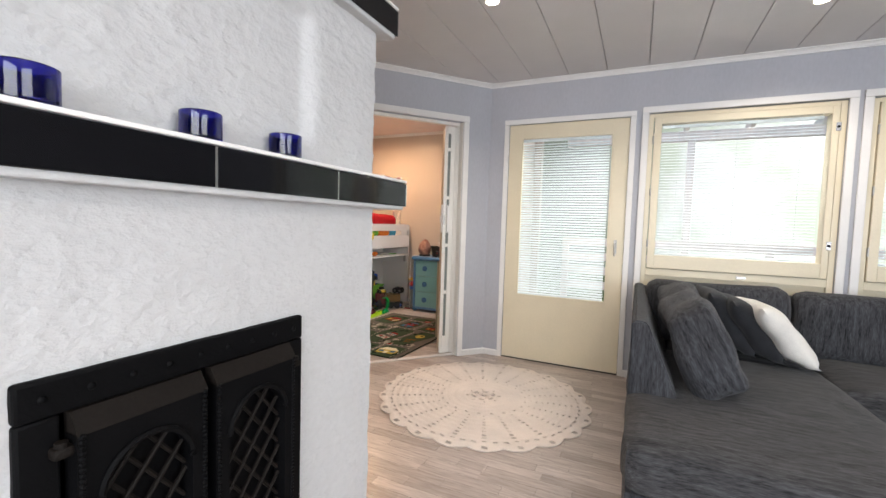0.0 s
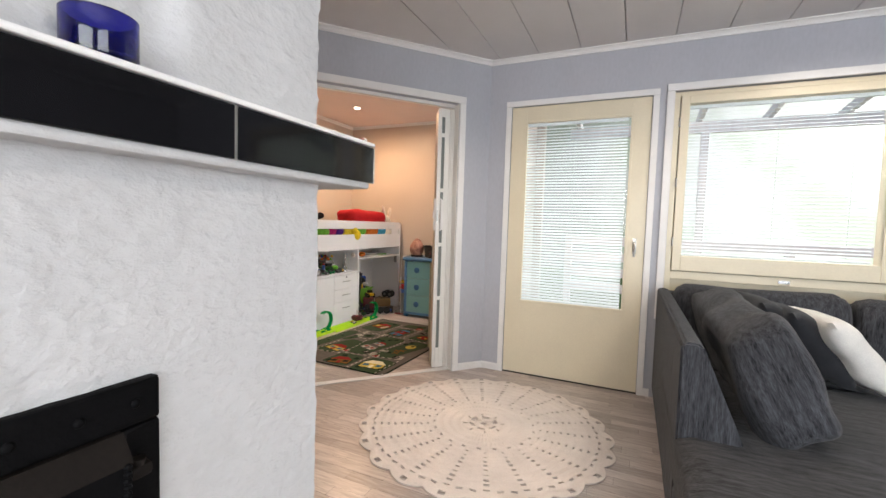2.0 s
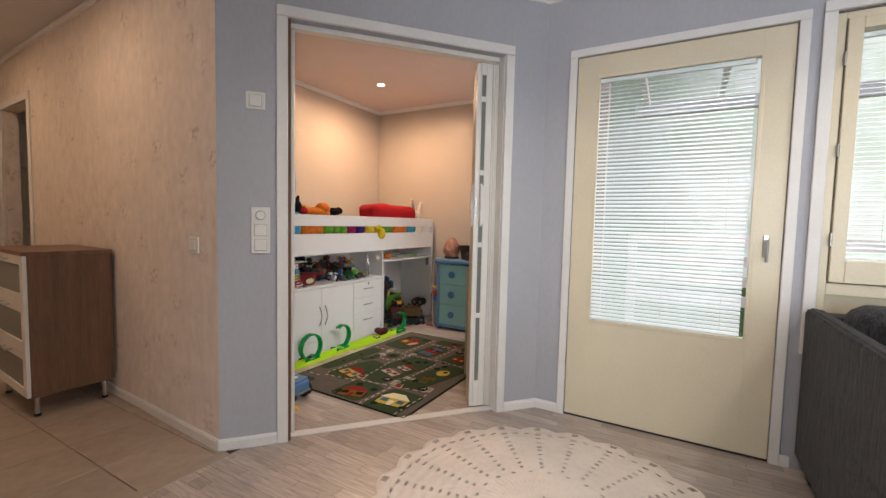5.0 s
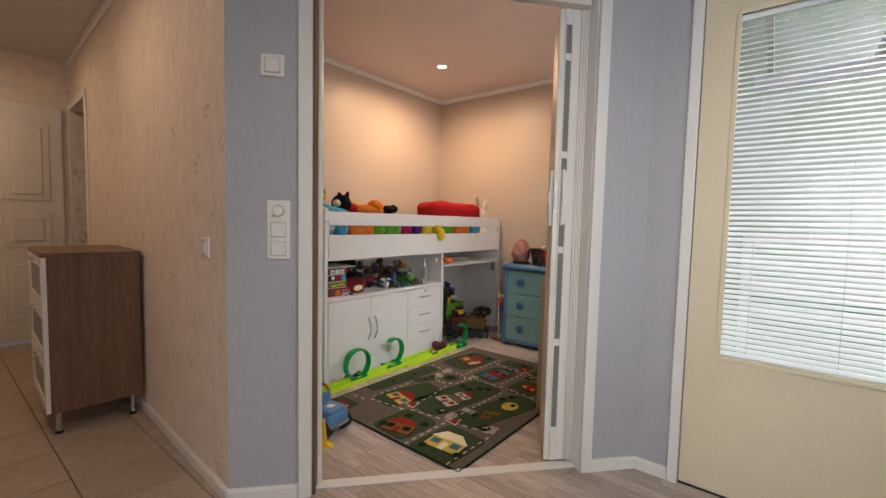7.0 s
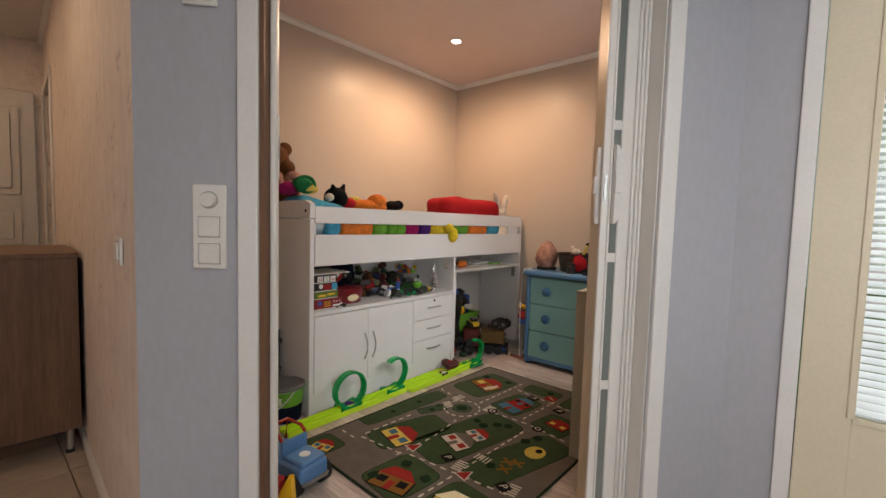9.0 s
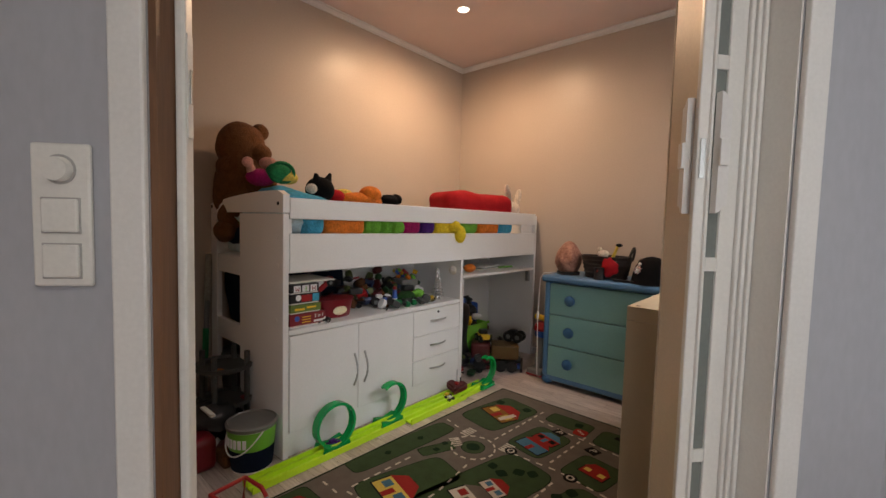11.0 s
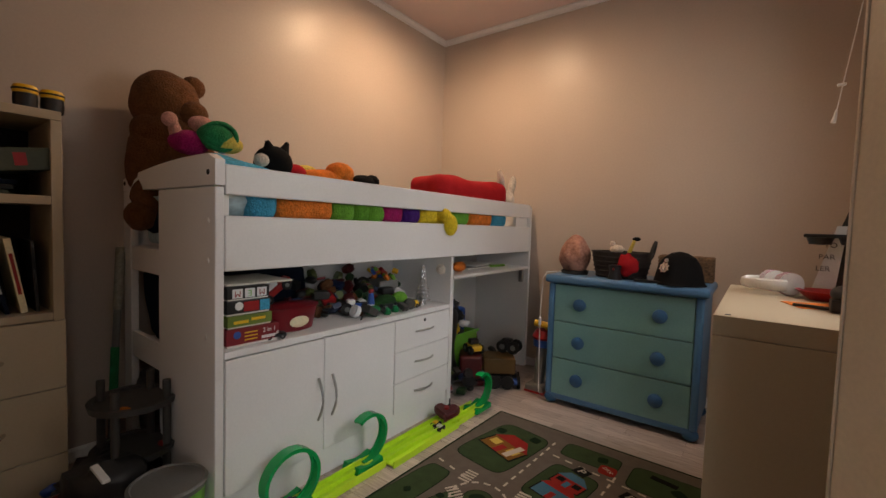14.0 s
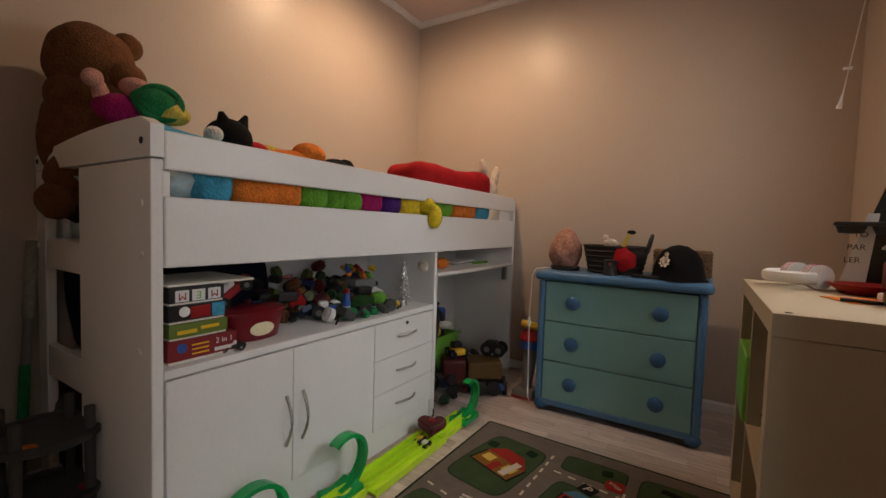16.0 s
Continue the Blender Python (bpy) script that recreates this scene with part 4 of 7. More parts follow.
def side_cabinet():
    """Walnut cabinet with three white-framed frosted fronts, against the hall wall."""
    ob = thing("hall_cabinet", HW @ Matrix.Diagonal((1, -1, 1, 1)) @ pose(1.135, 0, 0), "walnut veneer cabinet with white framed glass drawer fronts on steel legs", "cabinet")
    D, W = 0.40, 0.62  # local x along the wall, y negative into the hall
    part("body", box(bmn(), 0, W, -D, -0.02, 0.115, 0.903, 0.001), WALNUT, ob)
    part("top", box(bmn(), -0.004, W + 0.004, -D - 0.022, -0.015, 0.9035, 0.925, 0.002), WALNUT, ob)
    for i in range(3):
        z0 = 0.12 + i * 0.262
        dr = part("drawer", bmn(), WHITE, ob)
        bm = bmn()
        for a in ((0.0, 0.05, z0, z0 + 0.26), (W - 0.05, W, z0, z0 + 0.26), (0.05, W - 0.05, z0 + 0.21, z0 + 0.26), (0.05, W - 0.05, z0, z0 + 0.05)):
            box(bm, a[0], a[1], -D - 0.02, -D - 0.001, a[2], a[3], 0.002)
        bm.to_mesh(dr.data)
        bm.free()
        part("pane", box(bmn(), 0.048, W - 0.048, -D - 0.013, -D - 0.008, z0 + 0.048, z0 + 0.212), FROST, dr, "frosted glass insert")
        part("handle", tube(bmn(), [(W / 2 - 0.06, -D - 0.02, z0 + 0.235), (W / 2 - 0.06, -D - 0.042, z0 + 0.235), (W / 2 + 0.06, -D - 0.042, z0 + 0.235), (W / 2 + 0.06, -D - 0.02, z0 + 0.235)], 0.005), STEEL, dr, "brushed steel bar handle")
    for x, y in ((0.035, -0.06), (W - 0.035, -0.06), (0.035, -D + 0.03), (W - 0.035, -D + 0.03)):
        leg = part("leg", cyl(bmn(), (x, y, 0.012), (x, y, 0.118), 0.013), CHROME, ob, "chrome leg")
        part("foot", cyl(bmn(), (x, y, 0.0), (x, y, 0.014), 0.017), DARK_FABRIC, leg)
    return ob


side_cabinet()


def panel_door():
    """White four-panel door at the end of the hall."""
    ob = thing("door_2", pose(-6.0, 2.315, 0.01, 0, 0, 90), "closed white moulded panel door at the hall's end", "door", kind="structure")
    part("leaf", box(bmn(), 0.0, 0.85, -0.02, 0.02, 0, 2.04, 0.002), WHITE, ob)
    for x0, x1 in ((0.1, 0.4), (0.46, 0.76)):
        for z0, z1 in ((0.2, 0.72), (0.82, 1.12), (1.22, 1.9)):
            p = part("panel", box(bmn(), x0, x1, -0.032, -0.0205, z0, z1, 0.010), WHITE, ob)
            part("field", box(bmn(), x0 + 0.05, x1 - 0.05, -0.046, -0.0325, z0 + 0.05, z1 - 0.05, 0.012), WHITE, p)
    h = part("door_handle", tube(bmn(), [(0.07, -0.02, 1.02), (0.07, -0.06, 1.02), (0.19, -0.06, 1.02)], 0.009), STEEL, ob)
    return ob


panel_door()

# ---- child's room ----
MINT = mat("mint_painted_front", (0.19, 0.38, 0.38), 0.4, var=0.04, bump=0.05)
DBLUE = mat("blue_painted_wood", (0.075, 0.19, 0.36), 0.4, var=0.05, bump=0.05)
KNOB = mat("bright_blue_plastic", (0.035, 0.12, 0.26), 0.4, var=0.04, bump=0.02)


def bow_handle(parent, p, length, axis):
    """A bowed metal pull; axis 'y' lies flat, 'z' stands."""
    pts = []
    for i in range(9):
        t = i / 8
        o = 0.028 * math.sin(math.pi * t) + 0.002
        s = (t - 0.5) * length
        pts.append((p[0] + o, p[1] + (s if axis == "y" else 0), p[2] + (s if axis == "z" else 0.006 * math.sin(math.pi * t))))
    return part("handle", tube(bmn(), pts, 0.005, 8), STEEL, parent, "curved brushed steel handle")


def loft_bed():
    """Low white loft bed with shelf, cupboard, drawers and desk bay; local x to the room, y along the wall."""
    ob = thing("loft_bed", pose(-4.12, 3.997, 0), "white child's loft bed with cupboards, drawers and shelf below", "loft bed")
    W, L, F = 0.86, 2.222, 0.86
    # head end: wide upright panel, crest board, outer post, cross rails
    end = part("end_panel", box(bmn(), 0.42, W, 0.0, 0.028, 0.0, 1.105, 0.004), BEDWHITE, ob)
    bm = bmn()
    pts = []
    for i in range(17):
        t = i / 16
        pts.append((0.05 + t * (W - 0.05), 1.158 + 0.05 * math.sin(math.pi * 0.5 * min(1, t * 1.2)) if t < 0.97 else 1.188))
    prism(bm, [(0.05, 1.11)] + pts + [(W, 1.11)], "y", 0.0, 0.03)
    part("crest_board", bm, BEDWHITE, end)
    part("corner_post", box(bmn(), 0.05, 0.13, 0.0, 0.028, 0.0, 1.108, 0.003), BEDWHITE, end)
    for z0, z1 in ((0.79, 0.885), (0.43, 0.535), (0.06, 0.12)):
        part("cross_rail", box(bmn(), 0.131, 0.419, 0.003, 0.025, z0, z1, 0.003), BEDWHITE, end)
    for x, z in ((W - 0.045, 1.15), (W - 0.045, 1.0), (W - 0.045, 0.875), (0.07, 1.14), (0.07, 0.86), (W - 0.06, 0.63)):
        part("bolt_cap", ball(bmn(), (x, -0.001, z), 0.009, 1, 0.35, 1, 12), DARK_FABRIC if z > 1.1 else TRIM, end)
    part("foot_panel", box(bmn(), 0.05, W, L - 0.028, L, 0.0, 1.16, 0.004), BEDWHITE, ob)
    # long rails
    part("top_rail", box(bmn(), F - 0.024, F, 0.031, L - 0.029, 1.082, 1.176, 0.005), BEDWHITE, ob)
    part("side_board", box(bmn(), F - 0.024, F, 0.031, L - 0.029, 0.842, 1.018, 0.005), BEDWHITE, ob)
    part("rail_post", box(bmn(), F - 0.05, F - 0.026, 0.0335, 0.055, 0.845, 1.174, 0.002), BEDWHITE, ob)
    part("rail_post", box(bmn(), F - 0.05, F - 0.026, L - 0.20, L - 0.032, 0.845, 1.174, 0.002), BEDWHITE, ob)
    part("wall_rail", box(bmn(), 0.05, 0.075, 0.031, L - 0.031, 0.85, 1.0, 0.004), BEDWHITE, ob)
    part("slat_base", box(bmn(), 0.08, F - 0.03, 0.032, L - 0.032, 0.86, 0.885), BEDWHITE, ob)
    part("shelf", box(bmn(), 0.42, F - 0.002, 0.03, 1.235, 0.562, 0.585, 0.002), BEDWHITE, ob)
    part("shelf_back", box(bmn(), 0.405, 0.419, 0.03, L - 0.03, 0.02, 0.845), BEDWHITE, ob)
    part("divider", box(bmn(), 0.42, F - 0.001, 1.237, 1.258, 0.02, 0.841, 0.002), BEDWHITE, ob)
    part("plinth", box(bmn(), F - 0.03, F - 0.014, 0.03, 1.235, 0.0, 0.108, 0.002), BEDWHITE, ob)
    for y0, y1 in ((0.033, 0.411), (0.414, 0.806)):
        door = part("cupboard_door", box(bmn(), F - 0.018, F, y0, y1, 0.112, 0.557, 0.0025), BEDWHITE, ob)
        bow_handle(door, (F, 0.386 if y0 < 0.2 else 0.45, 0.325), 0.165, "z")
    for z0, z1 in ((0.112, 0.255), (0.258, 0.402), (0.405, 0.557)):
        dr = part("drawer", box(bmn(), F - 0.018, F, 0.81, 1.233, z0, z1, 0.0025), BEDWHITE, ob)
        bow_handle(dr, (F, 1.022, (z0 + z1) / 2 + 0.005), 0.14, "y")
        if z0 > 0.4:
            part("lock", cyl(bmn(), (F - 0.001, 1.022, 0.533), (F + 0.003, 1.022, 0.533), 0.008), DARK_FABRIC, dr)
    part("carcass_side", box(bmn(), 0.42, F - 0.02, 0.0305, 0.046, 0.02, 0.566), BEDWHITE, ob)
    desk = part("desk_board", box(bmn(), 0.45, F - 0.01, 1.262, L - 0.03, 0.715, 0.735, 0.004), BEDWHITE, ob)
    part("desk_edge", tube(bmn(), [(F - 0.008, 1.262, 0.725), (F - 0.008, L - 0.03, 0.725)], 0.011, 8), BEDWHITE, desk)
    part("bracket", box(bmn(), F - 0.06, F - 0.03, L - 0.06, L - 0.03, 0.62, 0.712, 0.003), STEEL, desk)
    part("table_leg", cyl(bmn(), (F - 0.03, 1.285, 0.03), (F - 0.03, 1.285, 0.715), 0.014), BEDWHITE, ob)
    part("leg_foot", cyl(bmn(), (F - 0.03, 1.285, 0.0), (F - 0.03, 1.285, 0.04), 0.016), DARK_FABRIC, ob, "black rubber foot")
    return ob


loft_bed()


def dresser():
    """Blue toy-like chest with three mint drawers and round knobs, front towards -y."""
    ob = thing("chest_of_drawers", pose(-2.912, 5.695, 0), "blue and mint painted child's chest of drawers", "dresser")
    W, D = 0.81, 0.44
    bm = bmn()
    box(bm, 0.0, W, -0.02, D, 0.703, 0.75, 0.018, 3)
    part("top", bm, DBLUE, ob)
    for x0, x1 in ((0.02, 0.055), (W - 0.055, W - 0.02)):
        part("side_panel", box(bmn(), x0, x1, 0.0, D - 0.01, 0.055, 0.704, 0.012, 3), DBLUE, ob)
    part("base_rail", box(bmn(), 0.04, W - 0.04, 0.004, D - 0.02, 0.03, 0.066, 0.008), DBLUE, ob)
    part("back", box(bmn(), 0.05, W - 0.05, 0.05, D - 0.02, 0.06, 0.702), DBLUE, ob)
    for i in range(3):
        z0 = 0.062 + i * 0.2125
        dr = part("drawer", box(bmn(), 0.057, W - 0.057, 0.006, 0.05, z0, z0 + 0.2085, 0.004), MINT, ob, "mint green drawer front")
        for x in (0.205, W - 0.205):
            kb = lathe(bmn(), [(0.0, 0.03), (0.024, 0.029), (0.034, 0.022), (0.035, 0.014), (0.02, 0.006), (0.016, 0.0)], 20)
            k = part("knob", kb, KNOB, dr, "round bright blue knob", m=pose(x, 0.005, z0 + 0.106, 90))
    for x in (0.05, W - 0.05):
        for y in (0.03, D - 0.05):
            part("foot", ball(bmn(), (x, y, 0.03), 0.038, 1, 1, 0.79, 16), KNOB, ob, "ball-shaped blue foot")
    return ob


dresser()


def cube_shelf():
    """White low shelf unit with open compartments towards -x."""
    ob = thing("low_shelf_unit", pose(-2.02, 4.635, 0), "cream white low shelf unit with open compartments", "shelf")
    D, W, H, t = 0.39, 0.82, 0.806, 0.05
    part("top", box(bmn(), 0, D, 0, W, H - t, H, 0.002), SHELF_CREAM, ob)
    part("bottom", box(bmn(), 0, D, 0, W, 0.0, t, 0.002), SHELF_CREAM, ob)
    part("side_panel", box(bmn(), 0, D, 0.0, t, t + 0.001, H - t - 0.001, 0.002), SHELF_CREAM, ob)
    part("side_panel", box(bmn(), 0, D, W - t, W, t + 0.001, H - t - 0.001, 0.002), SHELF_CREAM, ob)
    part("upright", box(bmn(), 0.002, D - 0.002, W / 2 - 0.008, W / 2 + 0.008, t, H - t), SHELF_CREAM, ob)
    for y0, y1 in ((t, W / 2 - 0.008), (W / 2 + 0.008, W - t)):
        part("shelf", box(bmn(), 0.002, D - 0.002, y0, y1, H / 2 - 0.008, H / 2 + 0.008), SHELF_CREAM, ob)
    part("cam_cap", cyl(bmn(), (0.03, 0.025, H - 0.001), (0.03, 0.025, H + 0.0008), 0.007), DARK_FABRIC, ob)
    return ob


cube_shelf()


def bookcase():
    """Tall narrow white bookcase with two open bays over three drawers; front towards +x."""
    ob = thing("bookcase", pose(-4.11, 3.352, 0), "white narrow bookcase with open shelves over three drawers", "bookcase")
    D, W, H = 0.345, 0.395, 1.335
    for y0 in (0.0, W - 0.028):
        part("side_panel", box(bmn(), 0, D, y0, y0 + 0.028, 0, H - 0.03, 0.002), SHELF_CREAM, ob)
    for z0, z1 in ((H - 0.029, H), (1.035, 1.062), (0.66, 0.684)):
        part("shelf", box(bmn(), 0, D, (0 if z1 == H else 0.0285), (W if z1 == H else W - 0.0285), z0, z1, 0.002), SHELF_CREAM, ob)
    # The back is black to paint the deep shade behind the shelves.
    part("back", box(bmn(), 0.0, 0.006, 0.028, W - 0.028, 0.0, H - 0.03), BLACK_BOARD, ob)
    for z0, z1 in ((0.435, 0.657), (0.212, 0.432), (0.01, 0.209)):
        dr = part("drawer", box(bmn(), 0.02, D + 0.012, 0.0, W, z0, z1, 0.002), SHELF_CREAM, ob)
        part("handle", tube(bmn(), [(D + 0.012, 0.125, (z0 + z1) / 2), (D + 0.035, 0.135, (z0 + z1) / 2), (D + 0.035, 0.235, (z0 + z1) / 2), (D + 0.012, 0.245, (z0 + z1) / 2)], 0.006), CHROME, dr, "chrome bow handle")
    return ob


bookcase()

# ---- soft toys and small things ----
def paint(name, col, rough=0.5, **kw):
    return mat(name, col, rough, **kw)


def plush(name, col):
    return mat(name, col, 0.95, var=0.2, scale=30, fine=150, bump=1.0, depth=0.009, sheen=0.12)


BROWN_FUR = plush("brown_teddy_fur", (0.15, 0.062, 0.024))
PINK_FUR, GREEN_FUR, YELLOW_FUR = plush("pink_plush", (0.60, 0.30, 0.24)), plush("green_plush", (0.02, 0.20, 0.07)), plush("yellow_plush", (0.65, 0.50, 0.10))
BLACK_FUR, ORANGE_FUR, MAGENTA_FUR = mat("black_plush", (0.006, 0.006, 0.007), 0.95, fine=200, bump=0.8, depth=0.004), plush("orange_plush", (0.75, 0.20, 0.03)), plush("magenta_plush", (0.32, 0.01, 0.11))
LIME_FUR, SKY_FUR, PURPLE_FUR, SUN_FUR = plush("lime_plush", (0.14, 0.38, 0.04)), plush("sky_blue_plush", (0.07, 0.38, 0.60)), plush("purple_plush", (0.06, 0.015, 0.16)), plush("sunny_yellow_plush", (0.80, 0.55, 0.03))
CREAM_FUR = plush("cream_plush", (0.70, 0.62, 0.54))
RED_CLOTH = mat("red_blanket_cloth", (0.36, 0.012, 0.018), 0.9, var=0.15, scale=10, fine=150, bump=0.5)
PALE_BED = mat("pale_blue_print_cotton", (0.52, 0.66, 0.72), 0.9, var=0.12, scale=14, fine=60, bump=0.2)
CHARCOAL_P = paint("charcoal_plastic", (0.05, 0.05, 0.048), 0.5, var=0.08)
RUST = mat("rust_brown_card", (0.10, 0.03, 0.018), 0.7, var=0.15)
NAVY = mat("navy_cotton", (0.007, 0.013, 0.03), 0.9, var=0.1)
RED_P, BLUE_P, YEL_P, GRN_P = paint("red_plastic", (0.30, 0.010, 0.012), 0.35, var=0.04), paint("blue_plastic", (0.03, 0.10, 0.42), 0.35, var=0.04), paint("yellow_plastic", (0.80, 0.50, 0.02), 0.35, var=0.04), paint("green_plastic", (0.15, 0.42, 0.04), 0.35, var=0.04)
JEEP_P = paint("steel_blue_plastic", (0.10, 0.24, 0.48), 0.35, var=0.05)
BLACK_P, GREY_P, WHITE_P = paint("black_plastic", (0.012, 0.012, 0.013), 0.4, var=0.05), paint("grey_plastic", (0.16, 0.16, 0.155), 0.5, var=0.08), paint("white_plastic", (0.75, 0.75, 0.74), 0.35, var=0.03)
RUBBER = paint("black_rubber", (0.012, 0.012, 0.012), 0.8, var=0.1)
NEON = paint("neon_yellow_track", (0.52, 0.80, 0.02), 0.35, var=0.03)
LOOP_P = mat("green_clear_plastic", (0.01, 0.50, 0.12), 0.2, var=0.03, trans=0.35)
COBALT = glass("cobalt_glass", (0.03, 0.03, 0.35))
SALT = mat("pink_rock_salt", (0.36, 0.11, 0.065), 0.5, var=0.3, scale=18, fine=60, bump=0.7, depth=0.006, col2=(0.56, 0.29, 0.21))
WICKER = mat("dark_wicker", (0.02, 0.015, 0.013), 0.7, var=0.3, fine=120, bump=0.8, depth=0.003)
TAN_WICKER = mat("brown_wicker", (0.16, 0.095, 0.05), 0.7, var=0.35, scale=30, fine=120, bump=0.8, depth=0.003)
PAPER = paint("paper_pages", (0.7, 0.67, 0.6), 0.8)
PRINT_CREAM = paint("cream_print", (0.75, 0.68, 0.45), 0.8)


def many(name, pieces, m, label, category, group="", smooth=60):
    """One mesh of several coloured pieces, each (bmesh, material)."""
    if name == "toy_jumble":
        ob = thing(name, m, label, category, group)
        for bm, mt in pieces:
            part("small_toy", bm, mt, ob, smooth=smooth)
        return ob
    me = bpy.data.meshes.new(name)
    whole = bmn()
    for i, (bm, mt) in enumerate(pieces):
        tmp = bpy.data.meshes.new("tmp")
        bm.to_mesh(tmp)
        bm.free()
        n0 = len(whole.faces)
        whole.from_mesh(tmp)
        whole.faces.ensure_lookup_table()
        for f in whole.faces[n0:]:
            f.material_index = i
            f.smooth = True
        bpy.data.meshes.remove(tmp)
        me.materials.append(mt)
    whole.to_mesh(me)
    whole.free()
    me.set_sharp_from_angle(angle=radians(smooth))
    ob = new(name, me)
    ob.matrix_basis = m
    return tagged(ob, label, category, group)


def writing(parent, text, size, material, m, name="lettering"):
    """Flat raised lettering in the built-in font."""
    cu = bpy.data.curves.new(name, "FONT")
    cu.body, cu.size, cu.extrude, cu.align_x, cu.align_y = text, size, 0.0004, "CENTER", "CENTER"
    cu.materials.append(material)
    ob = new(name, cu)
    ob.parent = parent
    ob.matrix_basis = m
    return ob


# --- on the bed ---
bed_m = bmn()
soft_block(bed_m, -0.36, 0.36, -1.06, 1.06, 0, 0.115, 0.04, 12, 0.008)
solo("mattress", bed_m, PALE_BED, pose(-3.670, 5.118, 0.886), "thin mattress with pale blue printed sheet", "mattress")
solo("bed_pillow", pillow(bmn(), 0.34, 0.5, 0.14), PALE_BED, pose(-3.565, 4.188, 1.065, 0, 8, 90), "pale blue printed bed pillow", "pillow", smooth=80)
solo("bed_pillow", pillow(bmn(), 0.34, 0.42, 0.13), SKY_FUR, pose(-3.585, 4.235, 1.165, 4, 10, 80), "sky blue pillow on the bed", "pillow", smooth=80)

cat = thing("caterpillar_toy", pose(-3.365, 4.136, 1.0), "long plush caterpillar in bright coloured segments", "soft toy")
for y0, y1, mt, nm in ((0.0, 0.10, SKY_FUR, "sky blue"), (0.10, 0.34, ORANGE_FUR, "orange"), (0.34, 0.46, LIME_FUR, "lime green"), (0.46, 0.60, LIME_FUR, "lime green"), (0.60, 0.76, MAGENTA_FUR, "magenta"), (0.76, 0.89, PURPLE_FUR, "purple"), (0.89, 1.12, SUN_FUR, "yellow"), (1.12, 1.33, LIME_FUR, "lime green"), (1.33, 1.59, ORANGE_FUR, "orange"), (1.59, 1.78, SKY_FUR, "sky blue")):
    bm = bmn()
    soft_block(bm, -0.075, 0.075, y0 - 0.004, y1 + 0.004, 0, 0.158, 0.05, 10, 0.006)
    part("segment", bm, mt, cat, nm + " plush segment", smooth=80)
part("foot", ball(bmn(), (0.085, 1.03, 0.062), 0.05, 1.1, 0.8, 0.8, 14), SUN_FUR, cat, "yellow plush foot", smooth=80)
part("foot", ball(bmn(), (0.12, 1.06, 0.012), 0.045, 0.7, 1.0, 1.25, 14), SUN_FUR, cat, "yellow plush foot", smooth=80)
part("foot", ball(bmn(), (0.06, 0.56, 0.05), 0.055, 0.8, 0.9, 0.9, 14), LIME_FUR, cat, "lime green plush foot", smooth=80)

tb = bmn()
ball(tb, (0, 0, 0.435), 0.128, 1.0, 1.0, 1.06, 32, lump=0.06)
ball(tb, (-0.01, -0.005, 0.19), 0.135, 1.0, 1.0, 1.35, 32, lump=0.07)
ball(tb, (0.0, 0, 0.31), 0.126, 0.95, 1.0, 1.0, 28, lump=0.06)
ball(tb, (0.02, 0.098, 0.53), 0.047, 0.75, 1, 1, 16, lump=0.08)
ball(tb, (0.10, 0.06, 0.40), 0.06, 1, 1, 0.85, 18, lump=0.06)
ball(tb, (0.10, 0.055, 0.235), 0.08, 1.2, 1.15, 0.9, 20, (0, 20, 20), 0.07)
ball(tb, (0.05, -0.06, 0.05), 0.075, 1, 1.1, 1.1, 20, (0, 0, 10), 0.07)
ball(tb, (0.06, -0.11, -0.03), 0.06, 1, 0.95, 1.0, 18, (0, 0, 0), 0.08)
ball(tb, (0.14, 0.05, 0.08), 0.08, 1.4, 1.0, 0.9, 18, (0, 0, 20), 0.06)
solo("teddy_bear", tb, BROWN_FUR, pose(-3.955, 4.115, 1.04), "large brown teddy bear sitting at the bed's end", "teddy bear", smooth=80)
db = [(ball(bmn(), (0.0, -0.10, 0.08), 0.03, 1, 0.9, 1.9, 16, (20, 30, 0)), PINK_FUR), (ball(bmn(), (0.03, -0.135, 0.125), 0.033, 1, 1, 1, 14), PINK_FUR), (ball(bmn(), (-0.02, 0.02, 0.14), 0.048, 1.0, 1.2, 0.8, 16), PINK_FUR), (ball(bmn(), (0.0, -0.04, 0.04), 0.075, 1.0, 1.2, 0.75, 18), MAGENTA_FUR), (ball(bmn(), (0.06, 0.05, 0.075), 0.075, 1, 1.1, 0.85, 20), GREEN_FUR), (ball(bmn(), (0.07, 0.105, 0.05), 0.06, 1, 1.3, 0.75, 18, (0, 0, 20)), YELLOW_FUR), (tube(bmn(), [(0.10 + 0.015 * math.cos(a), 0.055 + 0.07 * math.cos(a), 0.075 + 0.062 * math.sin(a)) for a in np.linspace(0, 6.283, 20)], 0.012, 8), GREEN_FUR), (ball(bmn(), (-0.02, 0.16, 0.09), 0.035, 1, 1.2, 1, 14), PINK_FUR), (ball(bmn(), (-0.06, 0.14, 0.07), 0.05, 1, 1, 1, 14), SKY_FUR)]
many("rag_doll", db, pose(-3.675, 4.125, 1.258) @ Matrix.Scale(0.8, 4), "limp rag doll with green cap lying on the pillows", "doll")
